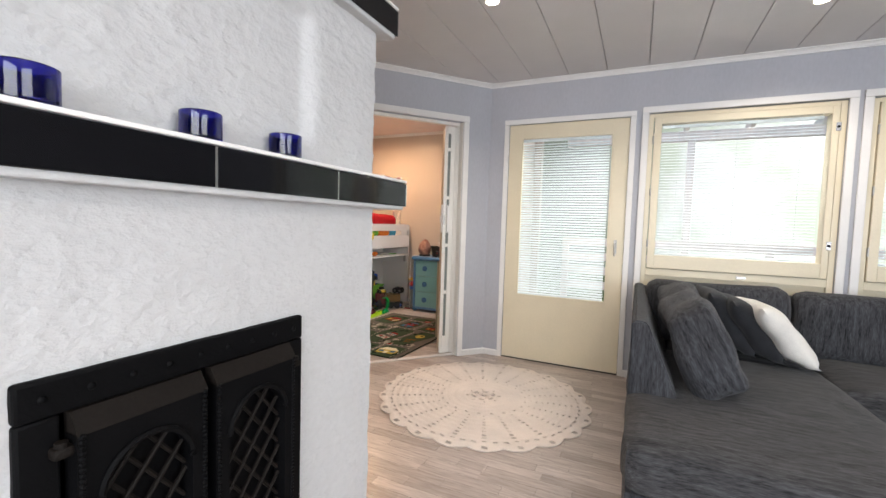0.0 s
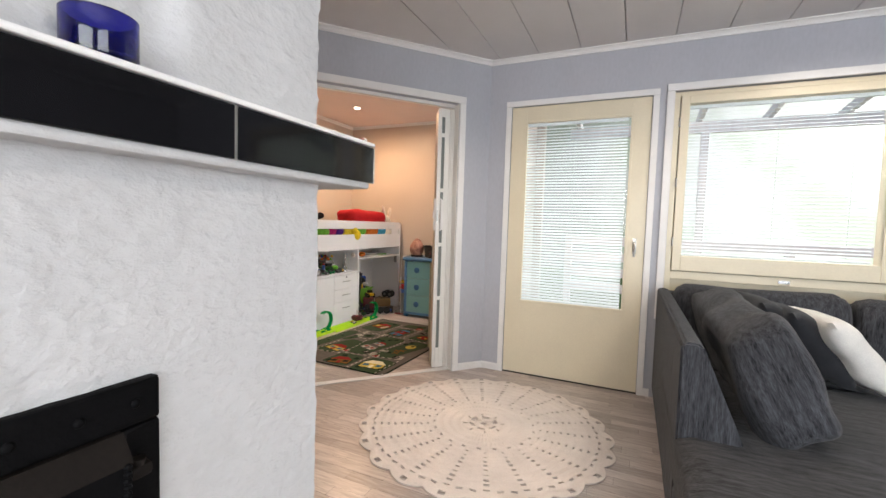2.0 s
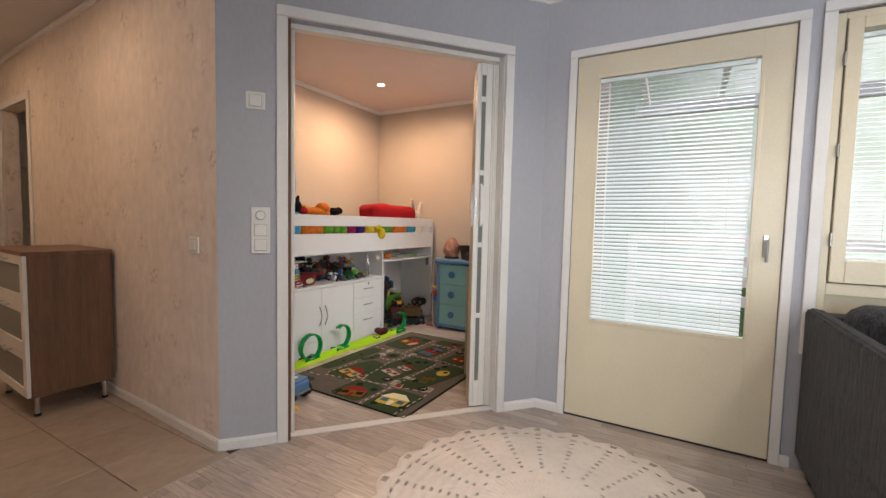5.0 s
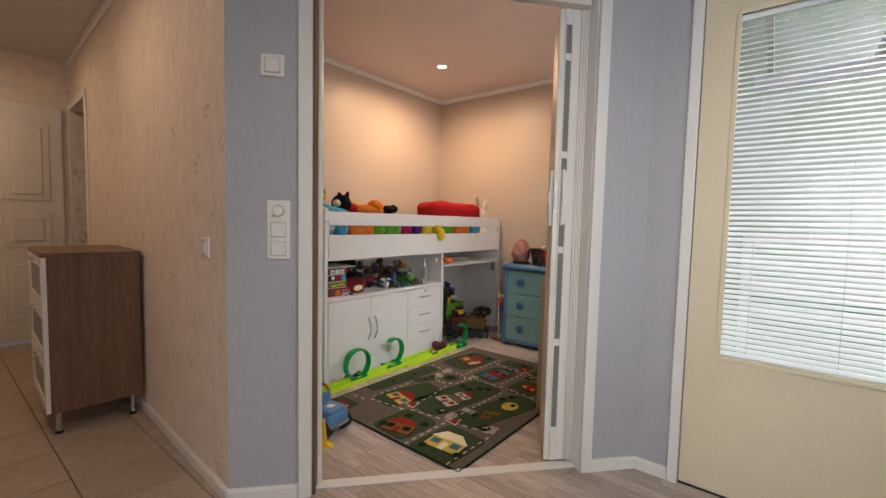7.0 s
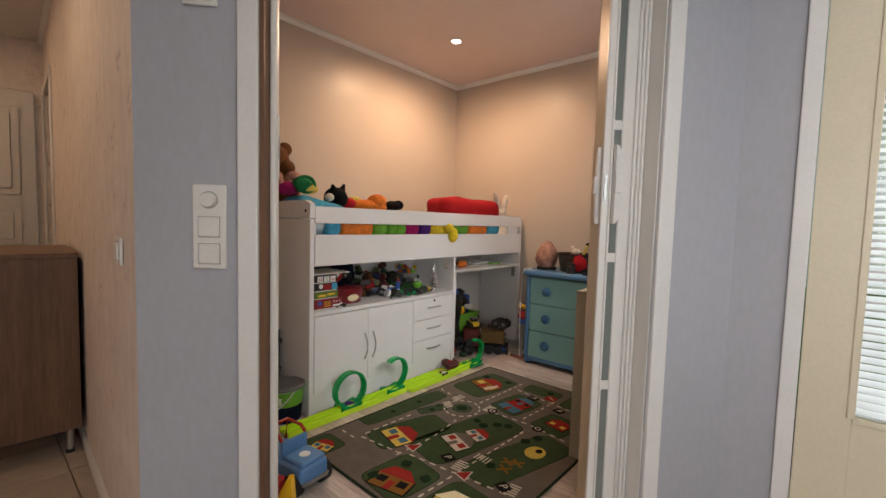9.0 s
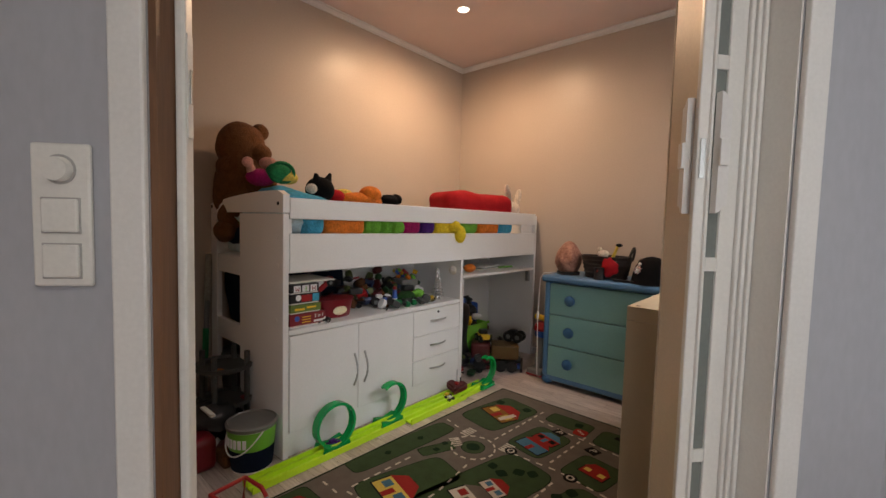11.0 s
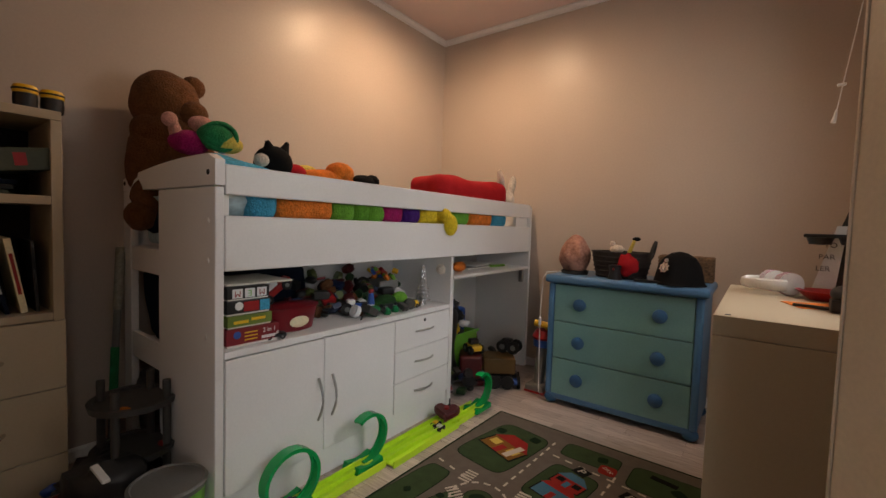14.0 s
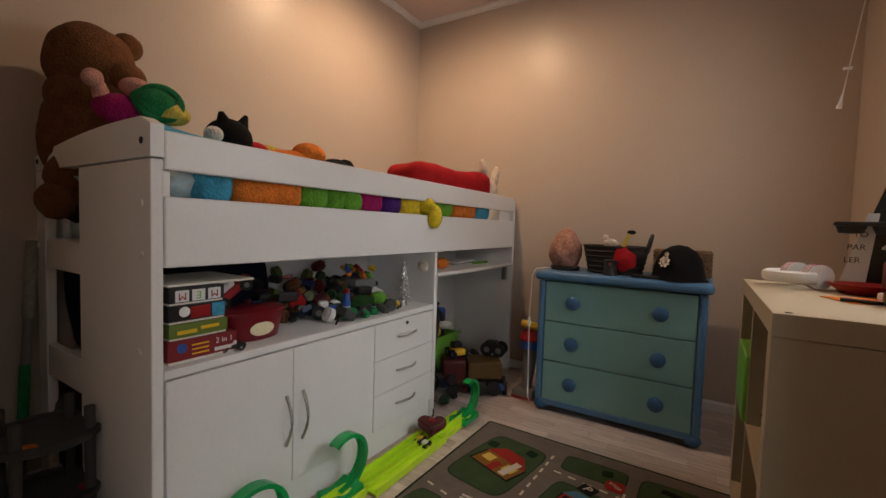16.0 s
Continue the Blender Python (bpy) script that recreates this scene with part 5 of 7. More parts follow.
many("cat_toy", [(ball(bmn(), (0, 0, 0.06), 0.075, 1.0, 1.05, 0.95, 20), BLACK_FUR), (cyl(bmn(), (0.0, 0.045, 0.11), (0.0, 0.065, 0.155), 0.025, 0.008, 10), BLACK_FUR), (cyl(bmn(), (0.02, -0.03, 0.11), (0.02, -0.04, 0.145), 0.025, 0.008, 10), BLACK_FUR), (ball(bmn(), (0.04, -0.075, 0.06), 0.03, 1, 1, 0.9, 12), CREAM_FUR), (ball(bmn(), (0.0, 0.10, 0.03), 0.05, 1, 1.1, 0.8, 14), RED_CLOTH)], pose(-3.575, 4.375, 1.185), "black plush cat with pale muzzle on the bed", "soft toy")
many("soft_toy", [(ball(bmn(), (0, 0, 0.05), 0.085, 0.9, 1.9, 0.6, 18), ORANGE_FUR), (ball(bmn(), (0.02, 0.06, 0.09), 0.07, 0.9, 1.05, 0.75, 18), ORANGE_FUR), (ball(bmn(), (-0.08, -0.06, 0.09), 0.05, 1, 1.2, 0.6, 14), YELLOW_FUR)], pose(-3.575, 4.645, 1.150), "orange and yellow plush toy lying on the bed", "soft toy")
many("soft_toy", [(ball(bmn(), (0, 0, 0.04), 0.05, 0.9, 1.5, 0.75, 18, lump=0.2), BLACK_FUR), (ball(bmn(), (0.0, 0.06, 0.05), 0.038, 1, 1, 0.9, 14, lump=0.2), BLACK_FUR)], pose(-3.575, 4.875, 1.175), "small black fluffy toy on the bed", "soft toy")
hump = bmn()
soft_block(hump, -0.33, 0.20, -0.9, 0.9, 0, 0.13, 0.06, 14, 0.03)
solo("duvet", hump, PALE_BED, pose(-3.690, 5.148, 1.0), "rumpled pale blue printed duvet", "duvet", smooth=80)
rb = bmn()
soft_block(rb, -0.16, 0.16, -0.33, 0.31, 0, 0.175, 0.07, 16, 0.03, 0.02)
solo("folded_blanket", rb, RED_CLOTH, pose(-3.480, 5.608, 1.125, 0, 0, -12), "bundled red blanket at the foot of the bed", "blanket", smooth=70)
many("rabbit_toy", [(ball(bmn(), (0, 0, 0.05), 0.07, 1, 1, 0.9, 18), CREAM_FUR), (ball(bmn(), (0.0, -0.05, 0.16), 0.028, 0.9, 0.8, 3.2, 16, (22, 0, 0)), CREAM_FUR), (ball(bmn(), (0.03, 0.045, 0.14), 0.03, 0.9, 0.8, 2.6, 16, (-14, 0, 0)), CREAM_FUR), (ball(bmn(), (-0.03, 0.09, 0.07), 0.035, 1, 1, 1.4, 14), BROWN_FUR)], pose(-3.360, 5.973, 1.155), "cream plush rabbit with upright ears", "soft toy")
solo("dark_cushion", pillow(bmn(), 0.3, 0.26, 0.12), NAVY, pose(-3.860, 4.158, 0.99, 0, 0, 10), "navy cushion at the bed's end", "cushion", smooth=80)


# Dark bags added behind the end panel, so its holes look deeply shaded.
for y, z, mt in ((4.30, 0.0, BLACK_P), (4.34, 0.47, NAVY)):
    sack = bmn()
    soft_block(sack, -0.19, 0.26, -0.285, 0.25, 0, 0.36, 0.06, 12, 0.03, 0.02)
    solo("storage_bag", sack, mt, pose(-3.88, y, z), "added dark bag that blackens the holes in the bed's end", "bag", "bags under the bed", smooth=80)
part_shelf = box(bmn(), -0.08, 0.31, 0, 2.165, 0, 0.016)
solo("under_bed_board", part_shelf, BEDWHITE, pose(-4.030, 4.038, 0.453), "white board across the back of the bed frame", "board")

# --- on the shelf under the bed ---
def game_box(y, z, w, d, h, material, label, turn=0):
    ob = thing("game_box", pose(-3.29 - d, y - 0.015, z, 0, 0, turn), label, "game box", "stacked game boxes")
    part("tray", box(bmn(), 0.003, d - 0.003, 0.003, w - 0.003, 0, h * 0.4, 0.001), PAPER, ob)
    part("lid", box(bmn(), 0, d, 0, w, h * 0.12, h - 0.001, 0.002), material, ob)
    return ob


FZ = 0.5855
face_m = lambda d, y, z, r=0: pose(d + 0.0006, y, z, 90, 0, 90) @ pose(0, 0, 0, 0, 0, r)
CARD_RED = paint("red_print_card", (0.20, 0.012, 0.018), 0.5, var=0.06)
g1 = game_box(4.062, FZ, 0.185, 0.26, 0.062, CARD_RED, "flat red game box with pale lettering")
writing(g1, "2 in 1", 0.022, WHITE_P, face_m(0.26, 0.148, 0.042))
part("print_bar", box(bmn(), 0.26, 0.2606, 0.120, 0.178, 0.014, 0.024), WHITE_P, g1)
for k in range(3):
    part("print_bar", box(bmn(), 0.26, 0.2606, 0.060, 0.105, 0.018 + k * 0.012, 0.022 + k * 0.012), YEL_P, g1)
part("print_patch", ball(bmn(), (0.26, 0.035, 0.04), 0.013, 0.1, 1, 1, 10), BLUE_P, g1)
OLIVE_BOX = paint("lime_print_card", (0.13, 0.19, 0.03), 0.5, var=0.05)
g2 = game_box(4.065, FZ + 0.063, 0.155, 0.25, 0.042, OLIVE_BOX, "flat dull lime green game box")
part("print_bar", box(bmn(), 0.25, 0.2506, 0.02, 0.07, 0.014, 0.024), YEL_P, g2)
part("print_bar", box(bmn(), 0.25, 0.2506, 0.08, 0.13, 0.020, 0.029), YEL_P, g2)
g3 = game_box(4.063, FZ + 0.106, 0.150, 0.25, 0.048, BLACK_P, "dark puzzle box with coloured picture")
part("print_patch", box(bmn(), 0.25, 0.2506, 0.112, 0.147, 0.008, 0.044), SKY_FUR, g3)
part("print_patch", box(bmn(), 0.25, 0.2506, 0.055, 0.108, 0.010, 0.042), RED_P, g3)
part("print_patch", ball(bmn(), (0.2502, 0.04, 0.03), 0.014, 0.1, 1, 1, 8), WHITE_P, g3)
g4 = game_box(4.064, FZ + 0.155, 0.145, 0.24, 0.045, BLACK_P, "black letter game box upside down")
for k, ch in enumerate("MEM"):
    part("letter_tile", box(bmn(), 0.24, 0.2408, 0.016 + k * 0.042, 0.050 + k * 0.042, 0.008, 0.038), WHITE_P, g4)
    writing(g4, ch, 0.028, RED_P if k != 1 else GRN_P, face_m(0.2409, 0.033 + k * 0.042, 0.023, 180))
solo("paper_sheet", box(bmn(), 0, 0.24, 0, 0.24, 0, 0.006, 0.001), PAPER, pose(-3.540, 4.053, FZ + 0.202), "loose papers on the box stack", "papers")

WINE_P = paint("wine_red_plastic", (0.16, 0.006, 0.012), 0.35, var=0.05)
tub = thing("toy_tub", pose(-3.40, 4.345, FZ) @ Matrix.Diagonal((1, 0.95, 0.82, 1)), "red oval plastic tub with printed label", "tub")
tbm = lathe(bmn(), [(0.0, 0.0), (0.082, 0.0), (0.098, 0.105), (0.092, 0.105), (0.078, 0.006), (0.0, 0.006)], 32)
bmesh.ops.scale(tbm, vec=(0.75, 1.25, 1), verts=tbm.verts)
part("body", tbm, WINE_P, tub)
lid = lathe(bmn(), [(0.0, 0.122), (0.09, 0.118), (0.104, 0.112), (0.104, 0.104), (0.0, 0.104)], 32)
bmesh.ops.scale(lid, vec=(0.75, 1.25, 1), verts=lid.verts)
part("lid", lid, WINE_P, tub)
part("label", ball(bmn(), (0.068, 0.0, 0.045), 0.045, 0.12, 1.0, 0.6, 14), PRINT_CREAM, tub)


def toy_car(name, m, L, W, H, body, label, cat_="toy car", cabin=None, wheel=0.3):
    """A small vehicle: local x ahead."""
    ob = thing(name, m, label, cat_)
    r = H * wheel
    part("body", box(bmn(), -L / 2, L / 2, -W / 2, W / 2, r * 0.7, H * 0.62, min(L, H) * 0.12, 3), body, ob)
    part("cabin", box(bmn(), -L * 0.28, L * 0.16, -W * 0.42, W * 0.42, H * 0.60, H, H * 0.12, 3), cabin or body, ob)
    for x in (-L * 0.3, L * 0.3):
        for y in (-W / 2, W / 2):
            w = part("wheel", cyl(bmn(), (x, y - 0.12 * W, r), (x, y + 0.12 * W, r), r, None, 18), RUBBER, ob)
            part("hub", cyl(bmn(), (x, y - 0.13 * W, r), (x, y + 0.13 * W, r), r * 0.45, None, 12), GREY_P, w)
    return ob


toy_car("toy_car", pose(-3.305, 4.225, FZ, 0, 0, 70), 0.075, 0.036, 0.032, BLACK_P, "small black and white toy car", cabin=WHITE_P)
toy_car("toy_car", pose(-3.340, 5.033, FZ, 0, 0, 110), 0.06, 0.035, 0.035, YEL_P, "tiny yellow toy car on the shelf")
toy_car("toy_van", pose(-3.46, 4.33, FZ + 0.125, 0, -38, 80), 0.15, 0.06, 0.065, RED_P, "red and white toy van tilted on the toys", cabin=WHITE_P)
toy_car("toy_truck", pose(-3.450, 4.943, FZ + 0.001, 0, 0, 75), 0.17, 0.07, 0.10, RED_P, "dark red toy truck on the shelf", cabin=BLACK_P)
toy_car("toy_car", pose(-3.370, 4.918, FZ, 0, 0, 95), 0.07, 0.04, 0.04, WHITE_P, "white and black toy racing car", cabin=BLACK_P)
toy_car("toy_car", pose(-3.430, 4.688, FZ, 0, 0, 60), 0.09, 0.06, 0.07, BLUE_P, "blue and white toy vehicle on the shelf", cabin=WHITE_P, wheel=0.4)
DINO = plush("dark_green_rubber", (0.015, 0.06, 0.012))
many("dinosaur_toy", [(ball(bmn(), (0, 0, 0.05), 0.06, 0.7, 1.4, 0.55, 18, lump=0.15), DINO), (ball(bmn(), (0.02, -0.12, 0.03), 0.03, 0.8, 1.8, 0.7, 14), GREEN_FUR), (ball(bmn(), (0.02, 0.11, 0.055), 0.04, 0.9, 1.3, 0.8, 14), LIME_FUR), (ball(bmn(), (0.05, 0.02, 0.015), 0.02, 1, 1, 1, 10), GREEN_FUR), (ball(bmn(), (0.05, -0.05, 0.015), 0.02, 1, 1, 1, 10), GREEN_FUR)], pose(-3.370, 4.838, FZ - 0.003, 0, 0, 12), "dark green toy dinosaur lying on the shelf", "toy")
crate = thing("brick_tub", pose(-3.530, 4.978, FZ), "clear tub full of bright building bricks", "tub")
part("tub_body", box(bmn(), -0.06, 0.06, -0.07, 0.07, 0, 0.13, 0.01), GREY_P, crate)
rb_ = random.Random(11)
for k in range(16):
    mt = (RED_P, YEL_P, BLUE_P, GRN_P, ORANGE_FUR)[k % 5]
    part("brick", box(bmn(), -0.016, 0.016, -0.012, 0.012, -0.009, 0.009, 0.002, 1), mt, crate, m=pose(rb_.uniform(-0.05, 0.05), rb_.uniform(-0.05, 0.05), 0.14 + rb_.uniform(0, 0.04), rb_.uniform(0, 60), rb_.uniform(0, 60), rb_.uniform(0, 180)))
fig = thing("toy_figure", pose(-3.360, 4.743, FZ), "small blue and white toy figure on the shelf", "toy figure")
part("base", cyl(bmn(), (0, 0, 0), (0, 0, 0.05), 0.02, 0.016, 14), WHITE_P, fig)
part("top", cyl(bmn(), (0, 0, 0.0502), (0, 0, 0.10), 0.017, 0.012, 14), BLUE_P, fig)
part("cap", ball(bmn(), (0, 0, 0.108), 0.013), RED_P, fig)
tree = bmn()
rt = random.Random(6)
for k in range(9):
    z = 0.02 + k * 0.021
    r = 0.047 * (1 - k / 9.6)
    for j in range(12):
        a = 2 * math.pi * (j + 0.5 * (k % 2)) / 12
        cyl(tree, (0.3 * r * math.cos(a), 0.3 * r * math.sin(a), z + 0.012), (r * math.cos(a), r * math.sin(a), z), 0.008, 0.001, 5)
cyl(tree, (0, 0, 0), (0, 0, 0.212), 0.02, 0.002, 10)
TINSEL = mat("silver_tinsel", (0.7, 0.7, 0.7), 0.25, metal=0.9, var=0.2, fine=300, bump=0.6)
solo("ornament_tree", tree, TINSEL, pose(-3.360, 5.118, FZ), "small silver tinsel tree ornament", "ornament")

# Mostly dark tones, which put the shade of the toy bays into colour.
DARKS = [BLACK_P, BLACK_P, BLACK_P, paint("dark_red_plastic", (0.09, 0.008, 0.01), 0.45, var=0.05), paint("bottle_green_plastic", (0.012, 0.05, 0.015), 0.45, var=0.05), paint("dark_blue_plastic", (0.012, 0.025, 0.08), 0.45, var=0.05), paint("olive_plastic", (0.08, 0.10, 0.02), 0.5, var=0.08), CHARCOAL_P, BROWN_FUR]


def clutter(x0, x1, y0, y1, z, height, n, seed, label, bright=0.1):
    """A heap of small broken toys: blocks, wheels, rods and lumps, piled highest at the back."""
    rnd = random.Random(seed)
    pieces = []
    for k in range(n):
        u = rnd.random()
        x, y = x1 + (x0 - x1) * u, rnd.uniform(y0, y1)
        r = rnd.uniform(0.014, 0.032)
        h = r + max(0.0, height * (0.35 + 0.65 * u) - 2 * r) * rnd.random() ** 0.7 if k > n * 0.4 else r
        bm = bmn()
        kind = rnd.random()
        if kind < 0.4:
            box(bm, -r * rnd.uniform(0.8, 1.8), r, -r, r * rnd.uniform(0.5, 1.4), -r * 0.6, r * 0.6, r * 0.2)
        elif kind < 0.65:
            cyl(bm, (0, -r * 0.4, 0), (0, r * 0.4, 0), r, None, 14)
            cyl(bm, (0, -r * 0.5, 0), (0, r * 0.5, 0), r * 0.5, None, 10)
        elif kind < 0.85:
            ball(bm, (0, 0, 0), r, 1, 1.3, 0.8, 12, lump=0.35)
        else:
            cyl(bm, (-r * 2, 0, 0), (r * 2, 0, 0), r * 0.22, None, 8)
        tilt = 35 if k > n * 0.4 else 0
        bmesh.ops.transform(bm, matrix=pose(x, y, h, rnd.uniform(-tilt, tilt), rnd.uniform(-tilt, tilt), rnd.uniform(0, 360)), verts=bm.verts)
        mt = rnd.choice((WHITE_P, YEL_P, RED_P, GRN_P, BLUE_P, GREY_P)) if rnd.random() < bright else rnd.choice(DARKS)
        pieces.append((bm, mt))
    return many("toy_jumble", pieces, pose(0, 0, z), label, "toys", smooth=40)


# Dark heaps added to fill the recesses and make them look more shaded.
clutter(-3.64, -3.44, 4.28, 4.64, FZ, 0.22, 70, 21, "heap of small dark toys behind the red tub")
clutter(-3.64, -3.44, 4.60, 4.92, FZ, 0.22, 66, 22, "heap of small dark toys along the shelf back")
clutter(-3.64, -3.44, 4.86, 5.14, FZ, 0.20, 56, 23, "heap of small toys beside the tinsel tree")
clutter(-3.43, -3.30, 4.62, 5.06, FZ, 0.07, 18, 24, "loose small toys along the shelf front", 0.25)
clutter(-3.62, -3.22, 5.58, 5.98, 0.0, 0.12, 40, 25, "loose dark toys on the floor under the desk", 0.08)
clutter(-3.66, -3.30, 5.32, 6.08, 0.0, 0.30, 90, 27, "heap of dark toys at the back under the desk", 0.10)
clutter(-3.90, -3.46, 3.58, 3.98, 0.0, 0.16, 46, 26, "loose dark toys on the floor by the bookcase", 0.06)

# --- desk board of the bed ---
DZ = 0.7365
many("soft_toy", [(ball(bmn(), (0, 0, 0.032), 0.036, 1, 1, 0.9, 14), CREAM_FUR), (ball(bmn(), (0.01, 0.05, 0.02), 0.02, 1, 1, 1, 12), BLACK_FUR)], pose(-3.330, 5.248, DZ), "small white plush ball toy", "soft toy")
many("soft_toy", [(ball(bmn(), (0, 0, 0.03), 0.04, 0.9, 1.4, 0.75, 14), ORANGE_FUR), (ball(bmn(), (-0.08, -0.06, 0.035), 0.05, 1, 1.2, 0.75, 14), GREY_P)], pose(-3.370, 5.468, DZ), "orange toy on the small desk", "soft toy")
solo("marker_pen", cyl(bmn(), (0, 0, 0.008), (0.02, 0.16, 0.008), 0.008), GRN_P, pose(-3.390, 5.868, DZ), "lime green marker pen on the desk board", "pen")
for k in range(3):
    solo("notebook", box(bmn(), -0.1, 0.1, -0.14, 0.14, 0, 0.008, 0.001), (PAPER, GREY_P, WHITE_P)[k], pose(-3.490, 5.738 + 0.02 * k, DZ + 0.0085 * k, 0, 0, 5 * k), "thin notebook lying on the desk board", "notebook", "notebooks on the desk")

# --- under the desk ---
bin_ = thing("toy_bin", pose(-3.630, 5.728, 0), "lime green plastic bin heaped with toys", "bin")
bb = bmn()
for a in ((-0.16, -0.145, -0.13, 0.13), (0.145, 0.16, -0.13, 0.13), (-0.145, 0.145, -0.13, -0.117), (-0.145, 0.145, 0.117, 0.13)):
    box(bb, a[0], a[1], a[2], a[3], 0.0, 0.30, 0.004)
box(bb, -0.15, 0.15, -0.12, 0.12, 0.0, 0.012)
box(bb, -0.172, 0.172, -0.142, -0.128, 0.285, 0.305, 0.004)
box(bb, 0.158, 0.172, -0.128, 0.142, 0.285, 0.305, 0.004)
part("body", bb, GRN_P, bin_)
many("toy_jumble", [(ball(bmn(), (0, 0, 0.03), 0.12, 1, 0.95, 0.6, 18, lump=0.35), BLACK_P), (ball(bmn(), (0.08, -0.05, 0.10), 0.05, 1, 1, 0.8, 12, lump=0.3), YEL_P), (ball(bmn(), (0.03, -0.03, 0.16), 0.05, 1, 1.2, 0.6, 12, lump=0.3), ORANGE_FUR), (ball(bmn(), (0.02, 0.06, 0.16), 0.06, 1, 1.1, 0.8, 12, lump=0.4), BLACK_P), (ball(bmn(), (0.10, 0.06, 0.12), 0.04, 1, 1.2, 0.6, 12, lump=0.4), WHITE_P), (ball(bmn(), (0.02, 0.0, 0.24), 0.06, 0.9, 1.1, 0.7, 12, lump=0.4), BLACK_P), (box(bmn(), -0.02, 0.06, 0.09, 0.14, 0.03, 0.22, 0.02, 3), BLUE_P)], pose(-3.630, 5.728, 0.22), "black, yellow and white toys piled in the bin", "toys")
heap = bmn()
soft_block(heap, -0.13, 0.13, -0.17, 0.17, 0, 0.50, 0.07, 14, 0.05)
solo("storage_bag", heap, BLACK_P, pose(-3.56, 5.46, 0), "black lumpy bag of toys under the desk", "bag", smooth=80)
clutter(-3.66, -3.46, 5.32, 5.62, 0.47, 0.10, 26, 31, "small dark toys on top of the black bag", 0.15)
OCHRE = paint("dull_ochre_plastic", (0.11, 0.06, 0.012), 0.5, var=0.1)
lorry = thing("toy_lorry", pose(-3.300, 5.708, 0, 0, 0, 35), "red toy lorry with yellow tipper", "toy truck")
part("chassis", box(bmn(), -0.17, 0.17, -0.06, 0.06, 0.04, 0.075, 0.006), BLACK_P, lorry)
part("cab", box(bmn(), -0.17, -0.03, -0.085, 0.085, 0.05, 0.20, 0.02, 3), DARKS[3], lorry)
part("windscreen", box(bmn(), -0.173, -0.168, -0.06, 0.06, 0.13, 0.18, 0.002), BLACK_P, lorry)
part("tipper", box(bmn(), -0.02, 0.18, -0.085, 0.085, 0.09, 0.19, 0.01), OCHRE, lorry)
for x in (-0.11, 0.05, 0.13):
    for y in (-0.08, 0.08):
        part("wheel", cyl(bmn(), (x, y - 0.018, 0.042), (x, y + 0.018, 0.042), 0.042, None, 20), RUBBER, lorry)
toy_car("toy_digger", pose(-3.360, 5.648, 0.202, 0, 0, -30), 0.11, 0.075, 0.09, YEL_P, "yellow toy digger on top of the lorry", "toy truck", cabin=BLACK_P)
toy_car("toy_truck", pose(-3.210, 5.848, 0.192, 0, 0, 10), 0.12, 0.07, 0.09, BLACK_P, "black toy monster truck", "toy truck", wheel=0.45)
toy_car("toy_car", pose(-3.150, 5.788, 0, 0, 0, -60), 0.15, 0.075, 0.09, BLUE_P, "blue toy racing car on the floor", cabin=BLACK_P, wheel=0.42)
vac = thing("toy_vacuum", pose(-2.99, 5.86, 0), "red, blue and grey upright toy vacuum cleaner", "toy vacuum")
part("floor_head", box(bmn(), -0.06, 0.06, -0.10, 0.02, 0.0, 0.05, 0.012, 3), GREY_P, vac)
part("base_edge", box(bmn(), -0.062, 0.062, -0.103, -0.06, 0.002, 0.016, 0.004), RED_P, vac)
part("column", cyl(bmn(), (0, -0.03, 0.04), (0, 0.03, 0.27), 0.03, 0.042, 18), GREY_P, vac)
part("blue_band", cyl(bmn(), (0, 0.028, 0.265), (0, 0.032, 0.315), 0.062, 0.066, 22), BLUE_P, vac)
part("red_cap", lathe(bmn(), [(0.07, 0.316), (0.074, 0.33), (0.05, 0.372), (0.0, 0.385)], 22, (0, 0.03, 0)), RED_P, vac)
part("handle", cyl(bmn(), (-0.05, 0.0, 0.415), (0.07, 0.0, 0.405), 0.021, None, 14), YEL_P, vac)
part("stem", cyl(bmn(), (0.02, 0.03, 0.37), (0.02, 0.005, 0.41), 0.012), YEL_P, vac)

# --- on the dresser ---
TZ = 0.7505
lamp = thing("salt_lamp", pose(-2.800, 5.850, TZ), "pink rock salt lamp on a dark wooden base", "salt lamp")
part("base", lathe(bmn(), [(0.0, 0.0), (0.075, 0.0), (0.078, 0.02), (0.0, 0.021)], 24), WICKER, lamp)
sl = bmn()
bmesh.ops.create_icosphere(sl, subdivisions=3, radius=0.1)
for v in sl.verts:
    t = (v.co.z + 0.1) / 0.2
    k = (0.78 - 0.42 * max(0, t - 0.45)) * (1 + 0.16 * noise.noise(v.co * 18))
    v.co = Vector((v.co.x * k * 1.2, v.co.y * k * 1.1, max(-0.08, v.co.z) * 1.2))
    v.co.z += 0.112
part("crystal", sl, SALT, lamp, "rough pink salt crystal", smooth=25)
basket = thing("dark_basket", pose(-2.545, 5.860, TZ), "dark woven basket with handles", "basket")
bk_ = lathe(bmn(), [(0.0, 0.0), (0.10, 0.0), (0.125, 0.13), (0.118, 0.13), (0.095, 0.01), (0.0, 0.01)], 32)
bmesh.ops.scale(bk_, vec=(1.3, 0.85, 1.12), verts=bk_.verts)
part("body", bk_, WICKER, basket)
for k in range(6):
    rr = 0.102 + 0.023 * k / 5.5
    part("weave_ring", tube(bmn(), [(1.3 * rr * math.cos(a), 0.85 * rr * math.sin(a), 0.01 + k * 0.0262) for a in np.linspace(0, 6.283, 37)], 0.0055, 6), WICKER, basket)
